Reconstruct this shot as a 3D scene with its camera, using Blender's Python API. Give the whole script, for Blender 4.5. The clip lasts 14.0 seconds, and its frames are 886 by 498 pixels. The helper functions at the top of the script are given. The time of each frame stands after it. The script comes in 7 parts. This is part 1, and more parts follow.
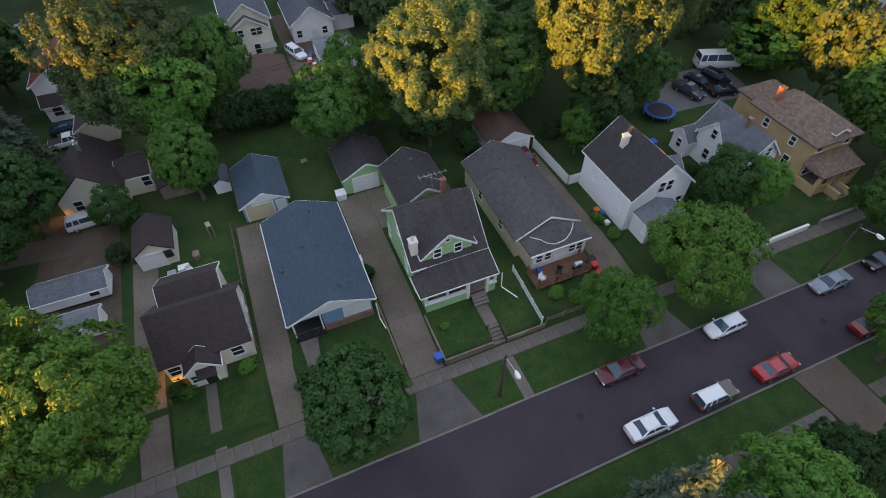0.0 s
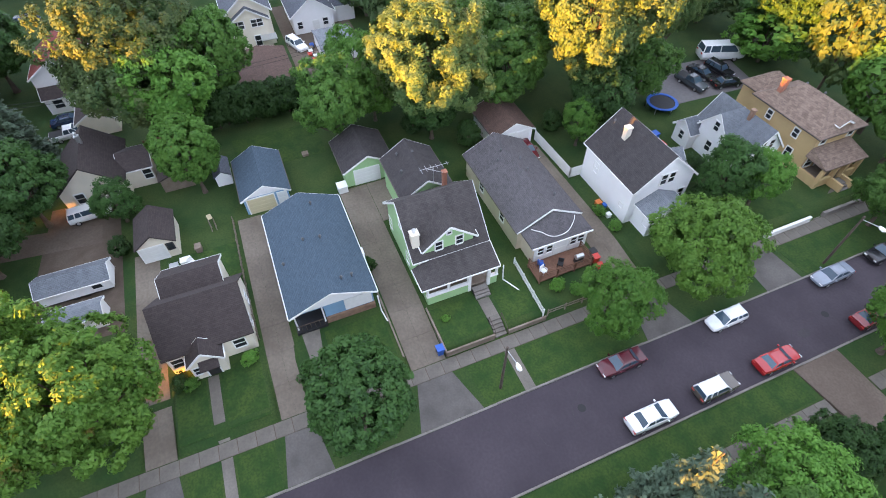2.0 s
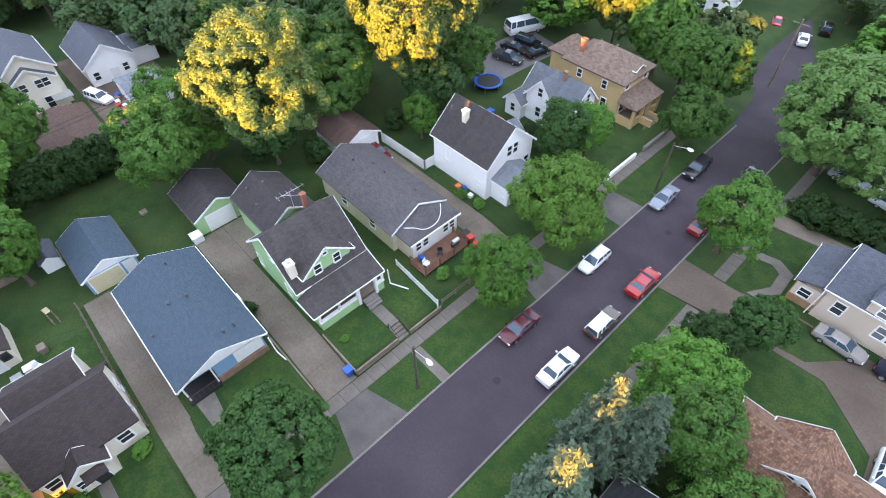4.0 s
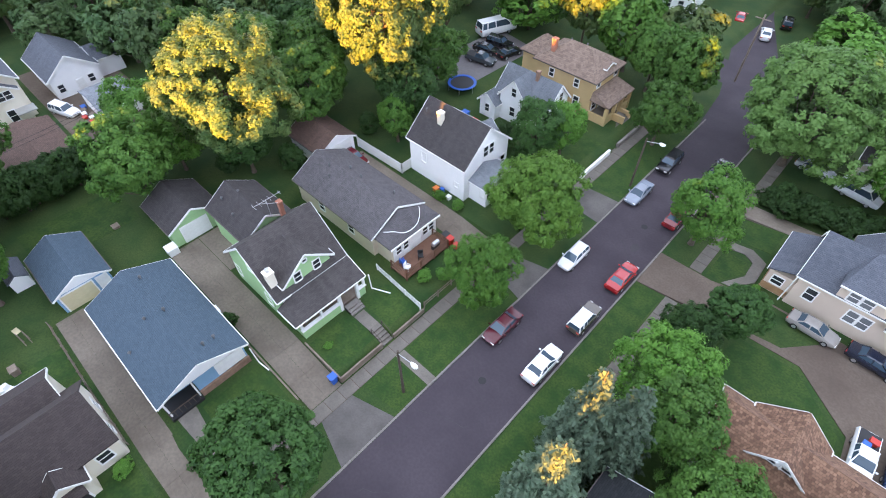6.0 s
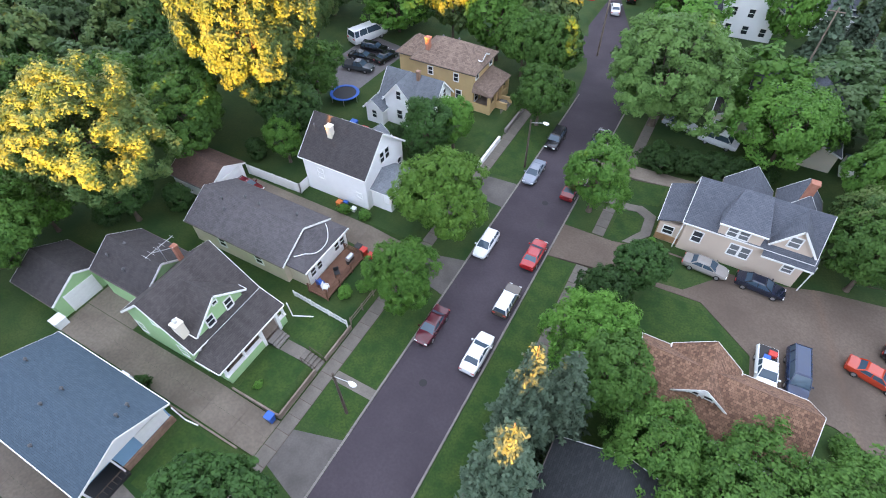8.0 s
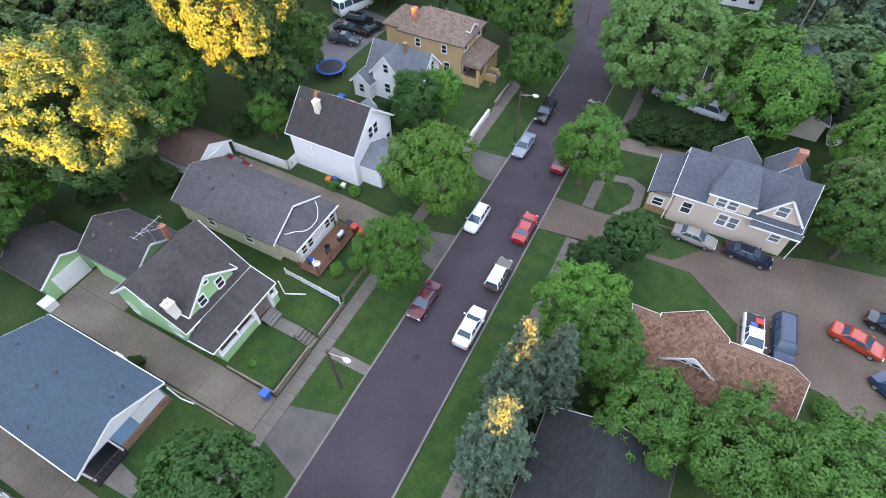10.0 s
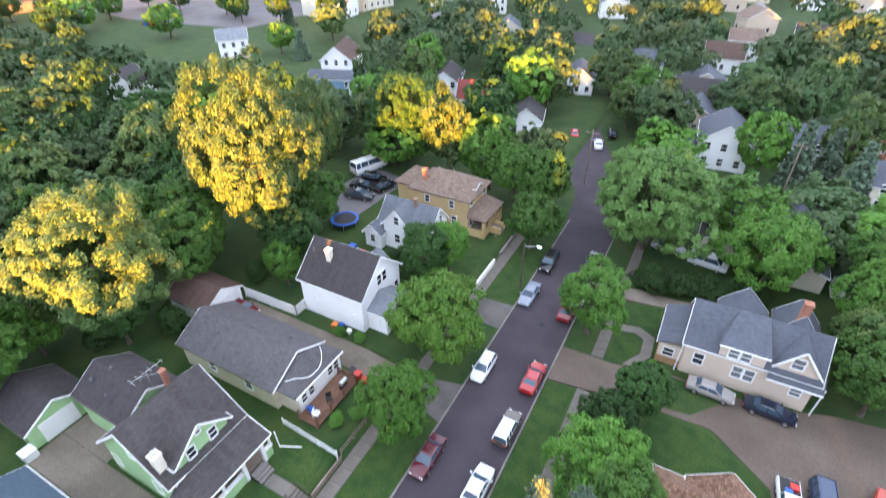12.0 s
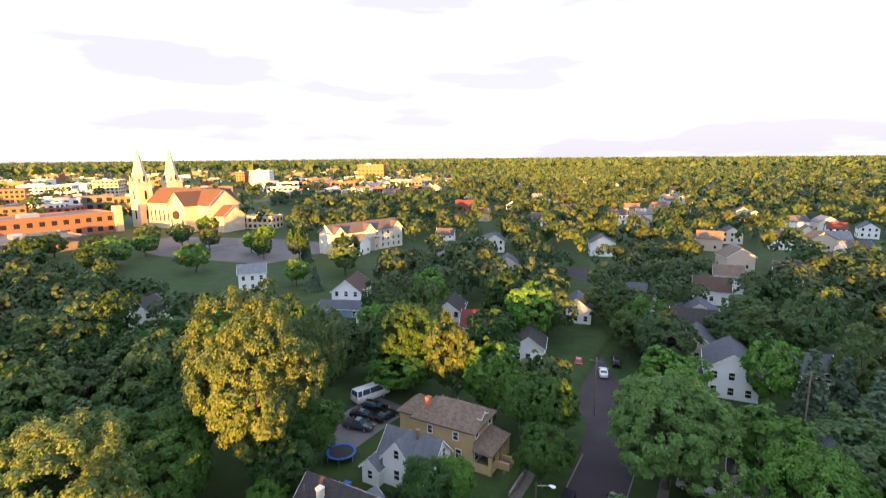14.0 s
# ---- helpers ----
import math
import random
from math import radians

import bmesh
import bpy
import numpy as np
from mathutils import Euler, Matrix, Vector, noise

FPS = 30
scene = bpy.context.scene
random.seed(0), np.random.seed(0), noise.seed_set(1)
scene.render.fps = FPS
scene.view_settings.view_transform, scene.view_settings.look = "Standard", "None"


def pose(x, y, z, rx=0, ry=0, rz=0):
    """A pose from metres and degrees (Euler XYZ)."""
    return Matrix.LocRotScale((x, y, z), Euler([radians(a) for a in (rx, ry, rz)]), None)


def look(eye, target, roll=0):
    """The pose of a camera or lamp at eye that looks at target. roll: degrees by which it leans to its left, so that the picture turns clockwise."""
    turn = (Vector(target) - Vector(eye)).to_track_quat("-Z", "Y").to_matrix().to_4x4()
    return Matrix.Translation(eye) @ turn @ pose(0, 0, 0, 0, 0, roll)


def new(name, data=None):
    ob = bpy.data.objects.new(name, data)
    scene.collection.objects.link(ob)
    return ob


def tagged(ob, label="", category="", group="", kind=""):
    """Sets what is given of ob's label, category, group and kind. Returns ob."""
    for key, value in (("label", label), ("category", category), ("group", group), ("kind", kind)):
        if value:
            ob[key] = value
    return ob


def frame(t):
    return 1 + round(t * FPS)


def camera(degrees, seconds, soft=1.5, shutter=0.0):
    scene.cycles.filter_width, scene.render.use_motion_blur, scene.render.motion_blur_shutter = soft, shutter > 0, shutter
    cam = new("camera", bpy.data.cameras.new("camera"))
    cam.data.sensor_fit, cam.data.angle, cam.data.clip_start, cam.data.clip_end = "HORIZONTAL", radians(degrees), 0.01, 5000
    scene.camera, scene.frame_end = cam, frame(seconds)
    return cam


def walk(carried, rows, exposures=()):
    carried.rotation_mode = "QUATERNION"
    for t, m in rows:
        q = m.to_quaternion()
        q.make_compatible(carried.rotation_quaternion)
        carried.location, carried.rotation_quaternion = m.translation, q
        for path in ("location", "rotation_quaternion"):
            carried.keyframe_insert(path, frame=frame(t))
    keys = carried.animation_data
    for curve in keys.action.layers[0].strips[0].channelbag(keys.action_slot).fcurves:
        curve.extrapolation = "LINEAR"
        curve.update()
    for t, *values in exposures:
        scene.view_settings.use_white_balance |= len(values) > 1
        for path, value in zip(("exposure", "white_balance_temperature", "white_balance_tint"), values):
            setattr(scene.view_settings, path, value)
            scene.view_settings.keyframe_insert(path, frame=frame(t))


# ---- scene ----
cam = camera(81.5, 14.0, soft=1.0, shutter=0.5)
PATH = [
    (0.0, pose(0, 0, 42, 41.20, 0.35, 67.37)),
    (0.5, pose(0, 0, 42, 40.84, 0.38, 67.40)),
    (1.0, pose(0, 0, 42, 40.35, 0.41, 67.44)),
    (1.5, pose(0, 0, 42, 40.26, 0.45, 67.47)),
    (2.0, pose(0, 0, 42, 40.37, 0.48, 67.46)),
    (2.5, pose(0, 0, 42, 40.40, 0.54, 63.57)),
    (3.0, pose(0, 0, 42, 40.48, 0.60, 57.14)),
    (3.5, pose(0, 0, 42, 40.54, 0.70, 50.38)),
    (3.7, pose(0, 0, 42, 40.64, 0.69, 48.23)),
    (6.0, pose(0, 0, 42, 40.97, 0.41, 43.61)),
    (6.5, pose(0, 0, 42, 41.08, 0.37, 41.15)),
    (7.0, pose(0, 0, 42, 41.13, 0.44, 36.08)),
    (7.5, pose(0, 0, 42, 41.24, 0.58, 32.16)),
    (8.0, pose(0, 0, 42, 41.30, 0.66, 28.96)),
    (10.5, pose(0, 0, 42, 38.26, 0.63, 27.54)),
    (11.0, pose(0, 0, 42, 40.29, 0.56, 28.17)),
    (11.5, pose(0, 0, 42, 46.85, 0.59, 28.48)),
    (12.0, pose(0, 0, 42, 54.81, 0.51, 28.55)),
    (12.5, pose(0, 0, 42, 62.03, 0.50, 28.62)),
    (13.0, pose(0, 0, 42, 68.33, 0.51, 28.72)),
    (13.5, pose(0, 0, 42, 75.11, 0.48, 28.94)),
    (14.0, pose(0, 0, 42, 79.76, 0.47, 29.00)),
]
walk(cam, PATH, exposures=[(0.0, -0.05), (0.5, 0.38), (1.0, 0.7), (1.5, 0.98), (2.5, 1.26), (3.5, 1.35), (10.5, 1.3), (11.5, 1.48), (12.5, 1.42), (13.0, 1.1), (14.0, 0.4)])

# ---- light: a low evening sun under a pale sky ----
SUN_EL, SUN_AZ = radians(3.5), (0.25, -0.968)
world = bpy.data.worlds.new("world")
scene.world = world
world.use_nodes = True
wn, wl = world.node_tree.nodes, world.node_tree.links
bg = wn["Background"]
sky = wn.new("ShaderNodeTexSky")
sky.sky_type, sky.sun_disc = "NISHITA", False
sky.sun_elevation, sky.sun_rotation = SUN_EL, math.atan2(SUN_AZ[0], SUN_AZ[1])
tc = wn.new("ShaderNodeTexCoord")
mp = wn.new("ShaderNodeMapping")
mp.inputs["Scale"].default_value = (1.2, 1.2, 7.0)
cloud = wn.new("ShaderNodeTexNoise")
cloud.inputs["Scale"].default_value, cloud.inputs["Detail"].default_value = 1.8, 6
ramp = wn.new("ShaderNodeValToRGB")
ramp.color_ramp.elements[0].position, ramp.color_ramp.elements[0].color = 0.42, (0.36, 0.35, 0.41, 1)
ramp.color_ramp.elements[1].position, ramp.color_ramp.elements[1].color = 0.68, (0.69, 0.88, 1.19, 1)
cl = wn.new("ShaderNodeMix")
cl.data_type = "RGBA"
cl.inputs["Factor"].default_value = 0.88
mul = wn.new("ShaderNodeVectorMath")
mul.operation = "SCALE"
mul.inputs["Scale"].default_value = 14.0
wl.new(tc.outputs["Generated"], mp.inputs["Vector"])
wl.new(mp.outputs["Vector"], cloud.inputs["Vector"])
wl.new(cloud.outputs["Fac"], ramp.inputs["Fac"])
wl.new(ramp.outputs["Color"], mul.inputs[0])
wl.new(sky.outputs["Color"], cl.inputs["A"])
wl.new(mul.outputs["Vector"], cl.inputs["B"])
wl.new(cl.outputs["Result"], bg.inputs["Color"])
bg.inputs["Strength"].default_value = 0.15
sun = new("sun", bpy.data.lights.new("sun", "SUN"))
sun.data.energy, sun.data.angle, sun.data.color = 26.0, radians(0.6), (1.0, 0.40, 0.06)
ce = math.cos(SUN_EL)
sun.matrix_world = look((SUN_AZ[0] * ce * 90, SUN_AZ[1] * ce * 90, math.sin(SUN_EL) * 90), (0, 0, 0))


# ---- materials ----
def nodes_of(name):
    m = bpy.data.materials.new(name)
    m.use_nodes = True
    return m, m.node_tree.nodes, m.node_tree.links, m.node_tree.nodes["Principled BSDF"]


def rgb(c):
    return (c[0], c[1], c[2], 1)


def mixed(n, l, fac, a, b):
    k = n.new("ShaderNodeMix")
    k.data_type = "RGBA"
    for sock, v in (("A", a), ("B", b)):
        if isinstance(v, tuple):
            k.inputs[sock].default_value = rgb(v)
        else:
            l.new(v, k.inputs[sock])
    if isinstance(fac, float):
        k.inputs["Factor"].default_value = fac
    else:
        l.new(fac, k.inputs["Factor"])
    return k.outputs["Result"]


def noise_of(n, l, scale, detail=4, coord="Object", lo=0.35, hi=0.65):
    t = n.new("ShaderNodeTexCoord")
    x = n.new("ShaderNodeTexNoise")
    x.inputs["Scale"].default_value, x.inputs["Detail"].default_value = scale, detail
    l.new(t.outputs[coord], x.inputs["Vector"])
    r = n.new("ShaderNodeMapRange")
    r.inputs["From Min"].default_value, r.inputs["From Max"].default_value = lo, hi
    l.new(x.outputs["Fac"], r.inputs["Value"])
    return r.outputs["Result"]


def bumped(n, l, p, height, strength=0.3, dist=0.02):
    b = n.new("ShaderNodeBump")
    b.inputs["Strength"].default_value, b.inputs["Distance"].default_value = strength, dist
    l.new(height, b.inputs["Height"])
    l.new(b.outputs["Normal"], p.inputs["Normal"])


def worn(name, a, b, scale=0.6, fine=9.0, rough=0.85, grain=0.35, metal=0.0, coord="Object"):
    """A surface that varies between two colours at two scales, with fine relief."""
    m, n, l, p = nodes_of(name)
    big = noise_of(n, l, scale, 5, coord)
    small = noise_of(n, l, fine, 3, coord)
    c = mixed(n, l, big, a, b)
    dark = tuple(v * 0.72 for v in a)
    k = n.new("ShaderNodeMath")
    k.operation = "MULTIPLY"
    k.inputs[1].default_value = grain
    l.new(small, k.inputs[0])
    l.new(mixed(n, l, k.outputs[0], c, dark), p.inputs["Base Color"])
    p.inputs["Roughness"].default_value, p.inputs["Metallic"].default_value = rough, metal
    bumped(n, l, p, small, 0.25)
    return m


def shingle(name, a, b, w=0.32, h=0.16, stain=0.2):
    """Courses of tabs laid over the roof's own metres, with streaks of weathering."""
    m, n, l, p = nodes_of(name)
    uv = n.new("ShaderNodeUVMap")
    br = n.new("ShaderNodeTexBrick")
    br.inputs["Scale"].default_value = 1.0
    br.inputs["Brick Width"].default_value, br.inputs["Row Height"].default_value = w, h
    br.inputs["Mortar Size"].default_value, br.inputs["Bias"].default_value = 0.008, 0.0
    br.inputs["Color1"].default_value, br.inputs["Color2"].default_value = rgb(a), rgb(b)
    br.inputs["Mortar"].default_value = rgb(tuple(v * 0.45 for v in a))
    l.new(uv.outputs["UV"], br.inputs["Vector"])
    mp = n.new("ShaderNodeMapping")
    mp.inputs["Scale"].default_value = (0.9, 0.22, 1)
    l.new(uv.outputs["UV"], mp.inputs["Vector"])
    x = n.new("ShaderNodeTexNoise")
    x.inputs["Scale"].default_value, x.inputs["Detail"].default_value = 1.1, 6
    l.new(mp.outputs["Vector"], x.inputs["Vector"])
    k = n.new("ShaderNodeMapRange")
    k.inputs["From Min"].default_value, k.inputs["From Max"].default_value = 0.4, 0.75
    k.inputs["To Max"].default_value = stain
    l.new(x.outputs["Fac"], k.inputs["Value"])
    lift = tuple(min(1, v * 1.7 + 0.015) for v in b)
    l.new(mixed(n, l, k.outputs["Result"], br.outputs["Color"], lift), p.inputs["Base Color"])
    p.inputs["Roughness"].default_value = 0.9
    bumped(n, l, p, br.outputs["Fac"], -0.5, 0.01)
    return m


def siding(name, a, step=0.13, dirt=0.25):
    """Painted lap boards: a shadow line at every board and faint dirt."""
    m, n, l, p = nodes_of(name)
    t = n.new("ShaderNodeTexCoord")
    w = n.new("ShaderNodeTexWave")
    w.bands_direction, w.wave_profile = "Z", "SAW"
    w.inputs["Scale"].default_value = 0.314 / step / 2 * 2
    l.new(t.outputs["Object"], w.inputs["Vector"])
    big = noise_of(n, l, 0.7, 5)
    k = n.new("ShaderNodeMath")
    k.operation = "MULTIPLY"
    k.inputs[1].default_value = dirt
    l.new(big, k.inputs[0])
    l.new(mixed(n, l, k.outputs[0], a, tuple(v * 0.7 for v in a)), p.inputs["Base Color"])
    p.inputs["Roughness"].default_value = 0.6
    bumped(n, l, p, w.outputs["Fac"], 0.5, 0.015)
    return m


def leafy(name, dark, light, tip=None, thin=0.3, patch=0.45):
    """Leaves that differ one from the next, and let some light through."""
    m, n, l, p = nodes_of(name)
    g = n.new("ShaderNodeNewGeometry")
    o = n.new("ShaderNodeObjectInfo")
    c = mixed(n, l, g.outputs["Random Per Island"], dark, light)
    big = noise_of(n, l, patch, 3, "Object", 0.4, 0.7)
    c = mixed(n, l, big, c, tip or light)
    hsv = n.new("ShaderNodeHueSaturation")
    r = n.new("ShaderNodeMapRange")
    r.inputs["To Min"].default_value, r.inputs["To Max"].default_value = 0.75, 1.25
    l.new(o.outputs["Random"], r.inputs["Value"])
    l.new(r.outputs["Result"], hsv.inputs["Value"])
    l.new(c, hsv.inputs["Color"])
    l.new(hsv.outputs["Color"], p.inputs["Base Color"])
    p.inputs["Roughness"].default_value = 0.55
    p.inputs["Specular IOR Level"].default_value = 0.25
    tr = n.new("ShaderNodeBsdfTranslucent")
    l.new(hsv.outputs["Color"], tr.inputs["Color"])
    ms = n.new("ShaderNodeMixShader")
    ms.inputs["Fac"].default_value = thin
    l.new(p.outputs["BSDF"], ms.inputs[1])
    l.new(tr.outputs["BSDF"], ms.inputs[2])
    l.new(ms.outputs["Shader"], n["Material Output"].inputs["Surface"])
    return m


def gloss(name, c, rough=0.3, metal=0.0, coat=0.0):
    m, n, l, p = nodes_of(name)
    big = noise_of(n, l, 3.0, 4)
    k = n.new("ShaderNodeMath")
    k.operation = "MULTIPLY"
    k.inputs[1].default_value = 0.25
    l.new(big, k.inputs[0])
    l.new(mixed(n, l, k.outputs[0], c, tuple(v * 0.75 for v in c)), p.inputs["Base Color"])
    p.inputs["Roughness"].default_value, p.inputs["Metallic"].default_value = rough, metal
    p.inputs["Coat Weight"].default_value = coat
    return m


M = {}
M["grass"] = worn("grass", (0.016, 0.050, 0.006), (0.048, 0.076, 0.013), 0.3, 6.0, 0.95, 0.6)
M["lawn"] = worn("lawn", (0.015, 0.050, 0.004), (0.044, 0.080, 0.009), 0.7, 5.0, 0.95, 0.7)
M["dirt"] = worn("dirt", (0.085, 0.062, 0.045), (0.13, 0.10, 0.075), 0.6, 8.0, 0.95)
M["asphalt"] = worn("asphalt", (0.040, 0.031, 0.039), (0.058, 0.046, 0.055), 0.22, 4.0, 0.9, 0.3)
M["oldasphalt"] = worn("old_asphalt", (0.12, 0.11, 0.112), (0.16, 0.15, 0.148), 0.12, 3.0, 0.9, 0.3)
M["concrete"] = worn("concrete", (0.15, 0.135, 0.12), (0.21, 0.19, 0.17), 0.4, 6.0, 0.9, 0.3)
M["apron"] = worn("apron_concrete", (0.085, 0.077, 0.070), (0.135, 0.122, 0.110), 0.4, 6.0, 0.9, 0.3)
M["paving"] = worn("paving", (0.125, 0.110, 0.092), (0.19, 0.168, 0.143), 0.5, 6.0, 0.9, 0.3)
M["drive"] = worn("drive_concrete", (0.135, 0.110, 0.084), (0.205, 0.172, 0.135), 0.3, 4.0, 0.9, 0.4)
M["gravel"] = worn("gravel_drive", (0.100, 0.074, 0.056), (0.155, 0.120, 0.092), 0.16, 5.0, 0.95, 0.4)
M["patch"] = worn("tar", (0.040, 0.034, 0.038), (0.052, 0.045, 0.049), 0.8, 5.0, 0.85, 0.3)
M["kerb"] = worn("kerb_stone", (0.18, 0.16, 0.145), (0.26, 0.235, 0.21), 0.8, 6.0, 0.9)
M["roof_dark"] = shingle("roof_dark", (0.034, 0.030, 0.031), (0.050, 0.044, 0.044))
M["roof_black"] = shingle("roof_black", (0.014, 0.016, 0.018), (0.024, 0.026, 0.028), stain=0.1)
M["roof_house"] = shingle("roof_weathered", (0.040, 0.034, 0.033), (0.060, 0.052, 0.050), stain=0.3)
M["roof_brown"] = shingle("roof_brown", (0.038, 0.028, 0.027), (0.054, 0.041, 0.038), stain=0.12)
M["roof_blue"] = shingle("roof_blue", (0.042, 0.068, 0.095), (0.058, 0.088, 0.118), stain=0.06)
M["roof_grey"] = shingle("roof_grey", (0.068, 0.062, 0.066), (0.098, 0.09, 0.094))
M["roof_light"] = shingle("roof_light", (0.15, 0.165, 0.185), (0.20, 0.215, 0.235), stain=0.3)
M["roof_pale"] = shingle("roof_pale_slate", (0.105, 0.118, 0.135), (0.14, 0.152, 0.17), stain=0.3)
M["roof_slate"] = shingle("roof_slate", (0.068, 0.076, 0.094), (0.092, 0.10, 0.12))
M["roof_mottled"] = shingle("roof_mottled", (0.095, 0.048, 0.029), (0.25, 0.142, 0.088), 0.22, 0.22, 0.1)
M["roof_tan"] = shingle("roof_tan", (0.13, 0.09, 0.068), (0.21, 0.15, 0.115), 0.4, 0.25, 0.15)
M["roof_red"] = shingle("roof_red", (0.13, 0.028, 0.022), (0.19, 0.045, 0.035))
M["roof_rust"] = shingle("roof_rust", (0.075, 0.045, 0.035), (0.11, 0.066, 0.05))
M["white"] = siding("white_siding", (0.87, 0.87, 0.87), 0.14, 0.12)
M["cream"] = siding("cream_siding", (0.78, 0.72, 0.60), 0.16, 0.25)
M["tan"] = siding("tan_siding", (0.60, 0.52, 0.40), 0.16, 0.3)
M["green"] = siding("green_siding", (0.36, 0.56, 0.28), 0.14, 0.25)
M["blue"] = siding("blue_siding", (0.22, 0.38, 0.55), 0.16, 0.25)
M["ochre"] = siding("ochre_stucco", (0.56, 0.40, 0.20), 0.5, 0.35)
M["beige"] = siding("beige_siding", (0.62, 0.51, 0.41), 0.14, 0.2)
M["trim"] = gloss("white_trim", (0.82, 0.82, 0.80), 0.5)
M["darkgutter"] = gloss("brown_gutter", (0.09, 0.075, 0.065), 0.5)
M["door"] = gloss("white_door", (0.78, 0.78, 0.76), 0.45)
M["yellowdoor"] = gloss("cream_door", (0.62, 0.54, 0.34), 0.5)
M["redbrick"] = worn("red_brick", (0.30, 0.12, 0.075), (0.38, 0.18, 0.12), 2.0, 14.0, 0.9)
M["brownbrick"] = worn("brown_brick", (0.20, 0.12, 0.085), (0.30, 0.19, 0.13), 2.0, 14.0, 0.9)
M["stone"] = worn("limestone", (0.60, 0.50, 0.36), (0.72, 0.62, 0.46), 0.15, 1.0, 0.9)
M["wood"] = worn("deck_wood", (0.13, 0.060, 0.036), (0.20, 0.10, 0.06), 1.0, 12.0, 0.75)
M["oldwood"] = worn("grey_wood", (0.17, 0.13, 0.10), (0.26, 0.21, 0.17), 1.0, 10.0, 0.9)
M["cedar"] = worn("cedar_board", (0.30, 0.17, 0.08), (0.40, 0.25, 0.13), 1.0, 10.0, 0.8)
M["pole"] = worn("pole_wood", (0.07, 0.05, 0.04), (0.11, 0.085, 0.065), 1.0, 10.0, 0.9)
M["bark"] = worn("bark", (0.085, 0.065, 0.048), (0.14, 0.11, 0.085), 1.5, 9.0, 0.95)
M["dark"] = gloss("dark_opening", (0.02, 0.02, 0.022), 0.6)
M["ventmetal"] = gloss("vent_metal", (0.12, 0.12, 0.125), 0.6, 0.3)
M["metal"] = gloss("galvanised", (0.55, 0.56, 0.57), 0.4, 0.8)
# the blue stands in for reflected sky, put into the glass's base colour
M["carglass"] = gloss("car_glass_sky_tint", (0.050, 0.080, 0.110), 0.06)
M["glass"] = gloss("window_glass", (0.025, 0.030, 0.036), 0.08)
M["curtain"] = gloss("curtained_glass", (0.16, 0.17, 0.18), 0.1)
M["blueplastic"] = gloss("blue_plastic", (0.02, 0.10, 0.42), 0.4)
M["redplastic"] = gloss("red_plastic", (0.50, 0.03, 0.02), 0.4)
M["orange"] = gloss("orange_plastic", (0.65, 0.18, 0.04), 0.5)
M["rubber"] = gloss("rubber", (0.02, 0.02, 0.02), 0.8)
M["maple"] = leafy("maple_leaves", (0.018, 0.052, 0.012), (0.048, 0.110, 0.024))
M["ash"] = leafy("ash_leaves", (0.048, 0.135, 0.018), (0.112, 0.240, 0.038))
M["lime"] = leafy("lime_leaves", (0.072, 0.175, 0.022), (0.155, 0.295, 0.045))
M["silver"] = leafy("silver_maple_leaves", (0.040, 0.092, 0.028), (0.105, 0.165, 0.048), (0.130, 0.180, 0.056))
M["willow"] = leafy("pale_leaves", (0.078, 0.170, 0.036), (0.155, 0.275, 0.072))
M["needle"] = leafy("spruce_needles", (0.048, 0.085, 0.052), (0.105, 0.155, 0.095), thin=0.1)
M["grove"] = leafy("grove_leaves", (0.034, 0.090, 0.016), (0.084, 0.175, 0.032))
M["hedge"] = leafy("hedge_leaves", (0.018, 0.050, 0.012), (0.04, 0.085, 0.02))
# blue is lifted in these leaf colours to stand in for distant haze
M["farleaf"] = leafy("wood_leaves", (0.042, 0.096, 0.032), (0.070, 0.132, 0.044), (0.098, 0.138, 0.052), patch=0.08)

# ---- builders ----
ORIGIN = {}


def thing(name, x, y, z, label="", category="", group="", kind=""):
    e = new(name)
    e.location = (x, y, z)
    e.empty_display_size = 0.2
    ORIGIN[e.name] = Vector((x, y, z))
    return tagged(e, label, category, group, kind)


def link(name, mesh, mat, parent=None, label=""):
    if mat is not None and not mesh.materials:
        mesh.materials.append(mat)
    ob = new(name, mesh)
    if parent is not None:
        ob.parent = parent
        if parent.name in ORIGIN:
            ORIGIN[ob.name] = ORIGIN[parent.name]
    if label:
        ob["label"] = label
    return ob


def part(name, bm, mat, parent, label=""):
    """One mesh, given in the world's metres, under a thing or under one of its parts."""
    o = ORIGIN.get(parent.name, Vector()) if parent is not None else Vector()
    for v in bm.verts:
        v.co -= o
    me = bpy.data.meshes.new(name)
    bm.to_mesh(me)
    bm.free()
    return link(name, me, mat, parent, label)


def placed(name, mesh, mat, parent, m, label=""):
    """A shared mesh at the world's pose m, under a thing."""
    ob = link(name, mesh, mat, parent, label)
    ob.matrix_basis = Matrix.Translation(-ORIGIN.get(parent.name, Vector())) @ m
    return ob


def box(bm, x0, x1, y0, y1, z0, z1):
    v = [bm.verts.new(c) for c in ((x0, y0, z0), (x1, y0, z0), (x1, y1, z0), (x0, y1, z0),
                                   (x0, y0, z1), (x1, y0, z1), (x1, y1, z1), (x0, y1, z1))]
    for f in ((3, 2, 1, 0), (4, 5, 6, 7), (0, 1, 5, 4), (1, 2, 6, 5), (2, 3, 7, 6), (3, 0, 4, 7)):
        bm.faces.new([v[i] for i in f])


def boxed(*b):
    bm = bmesh.new()
    for k in b:
        box(bm, *k)
    return bm


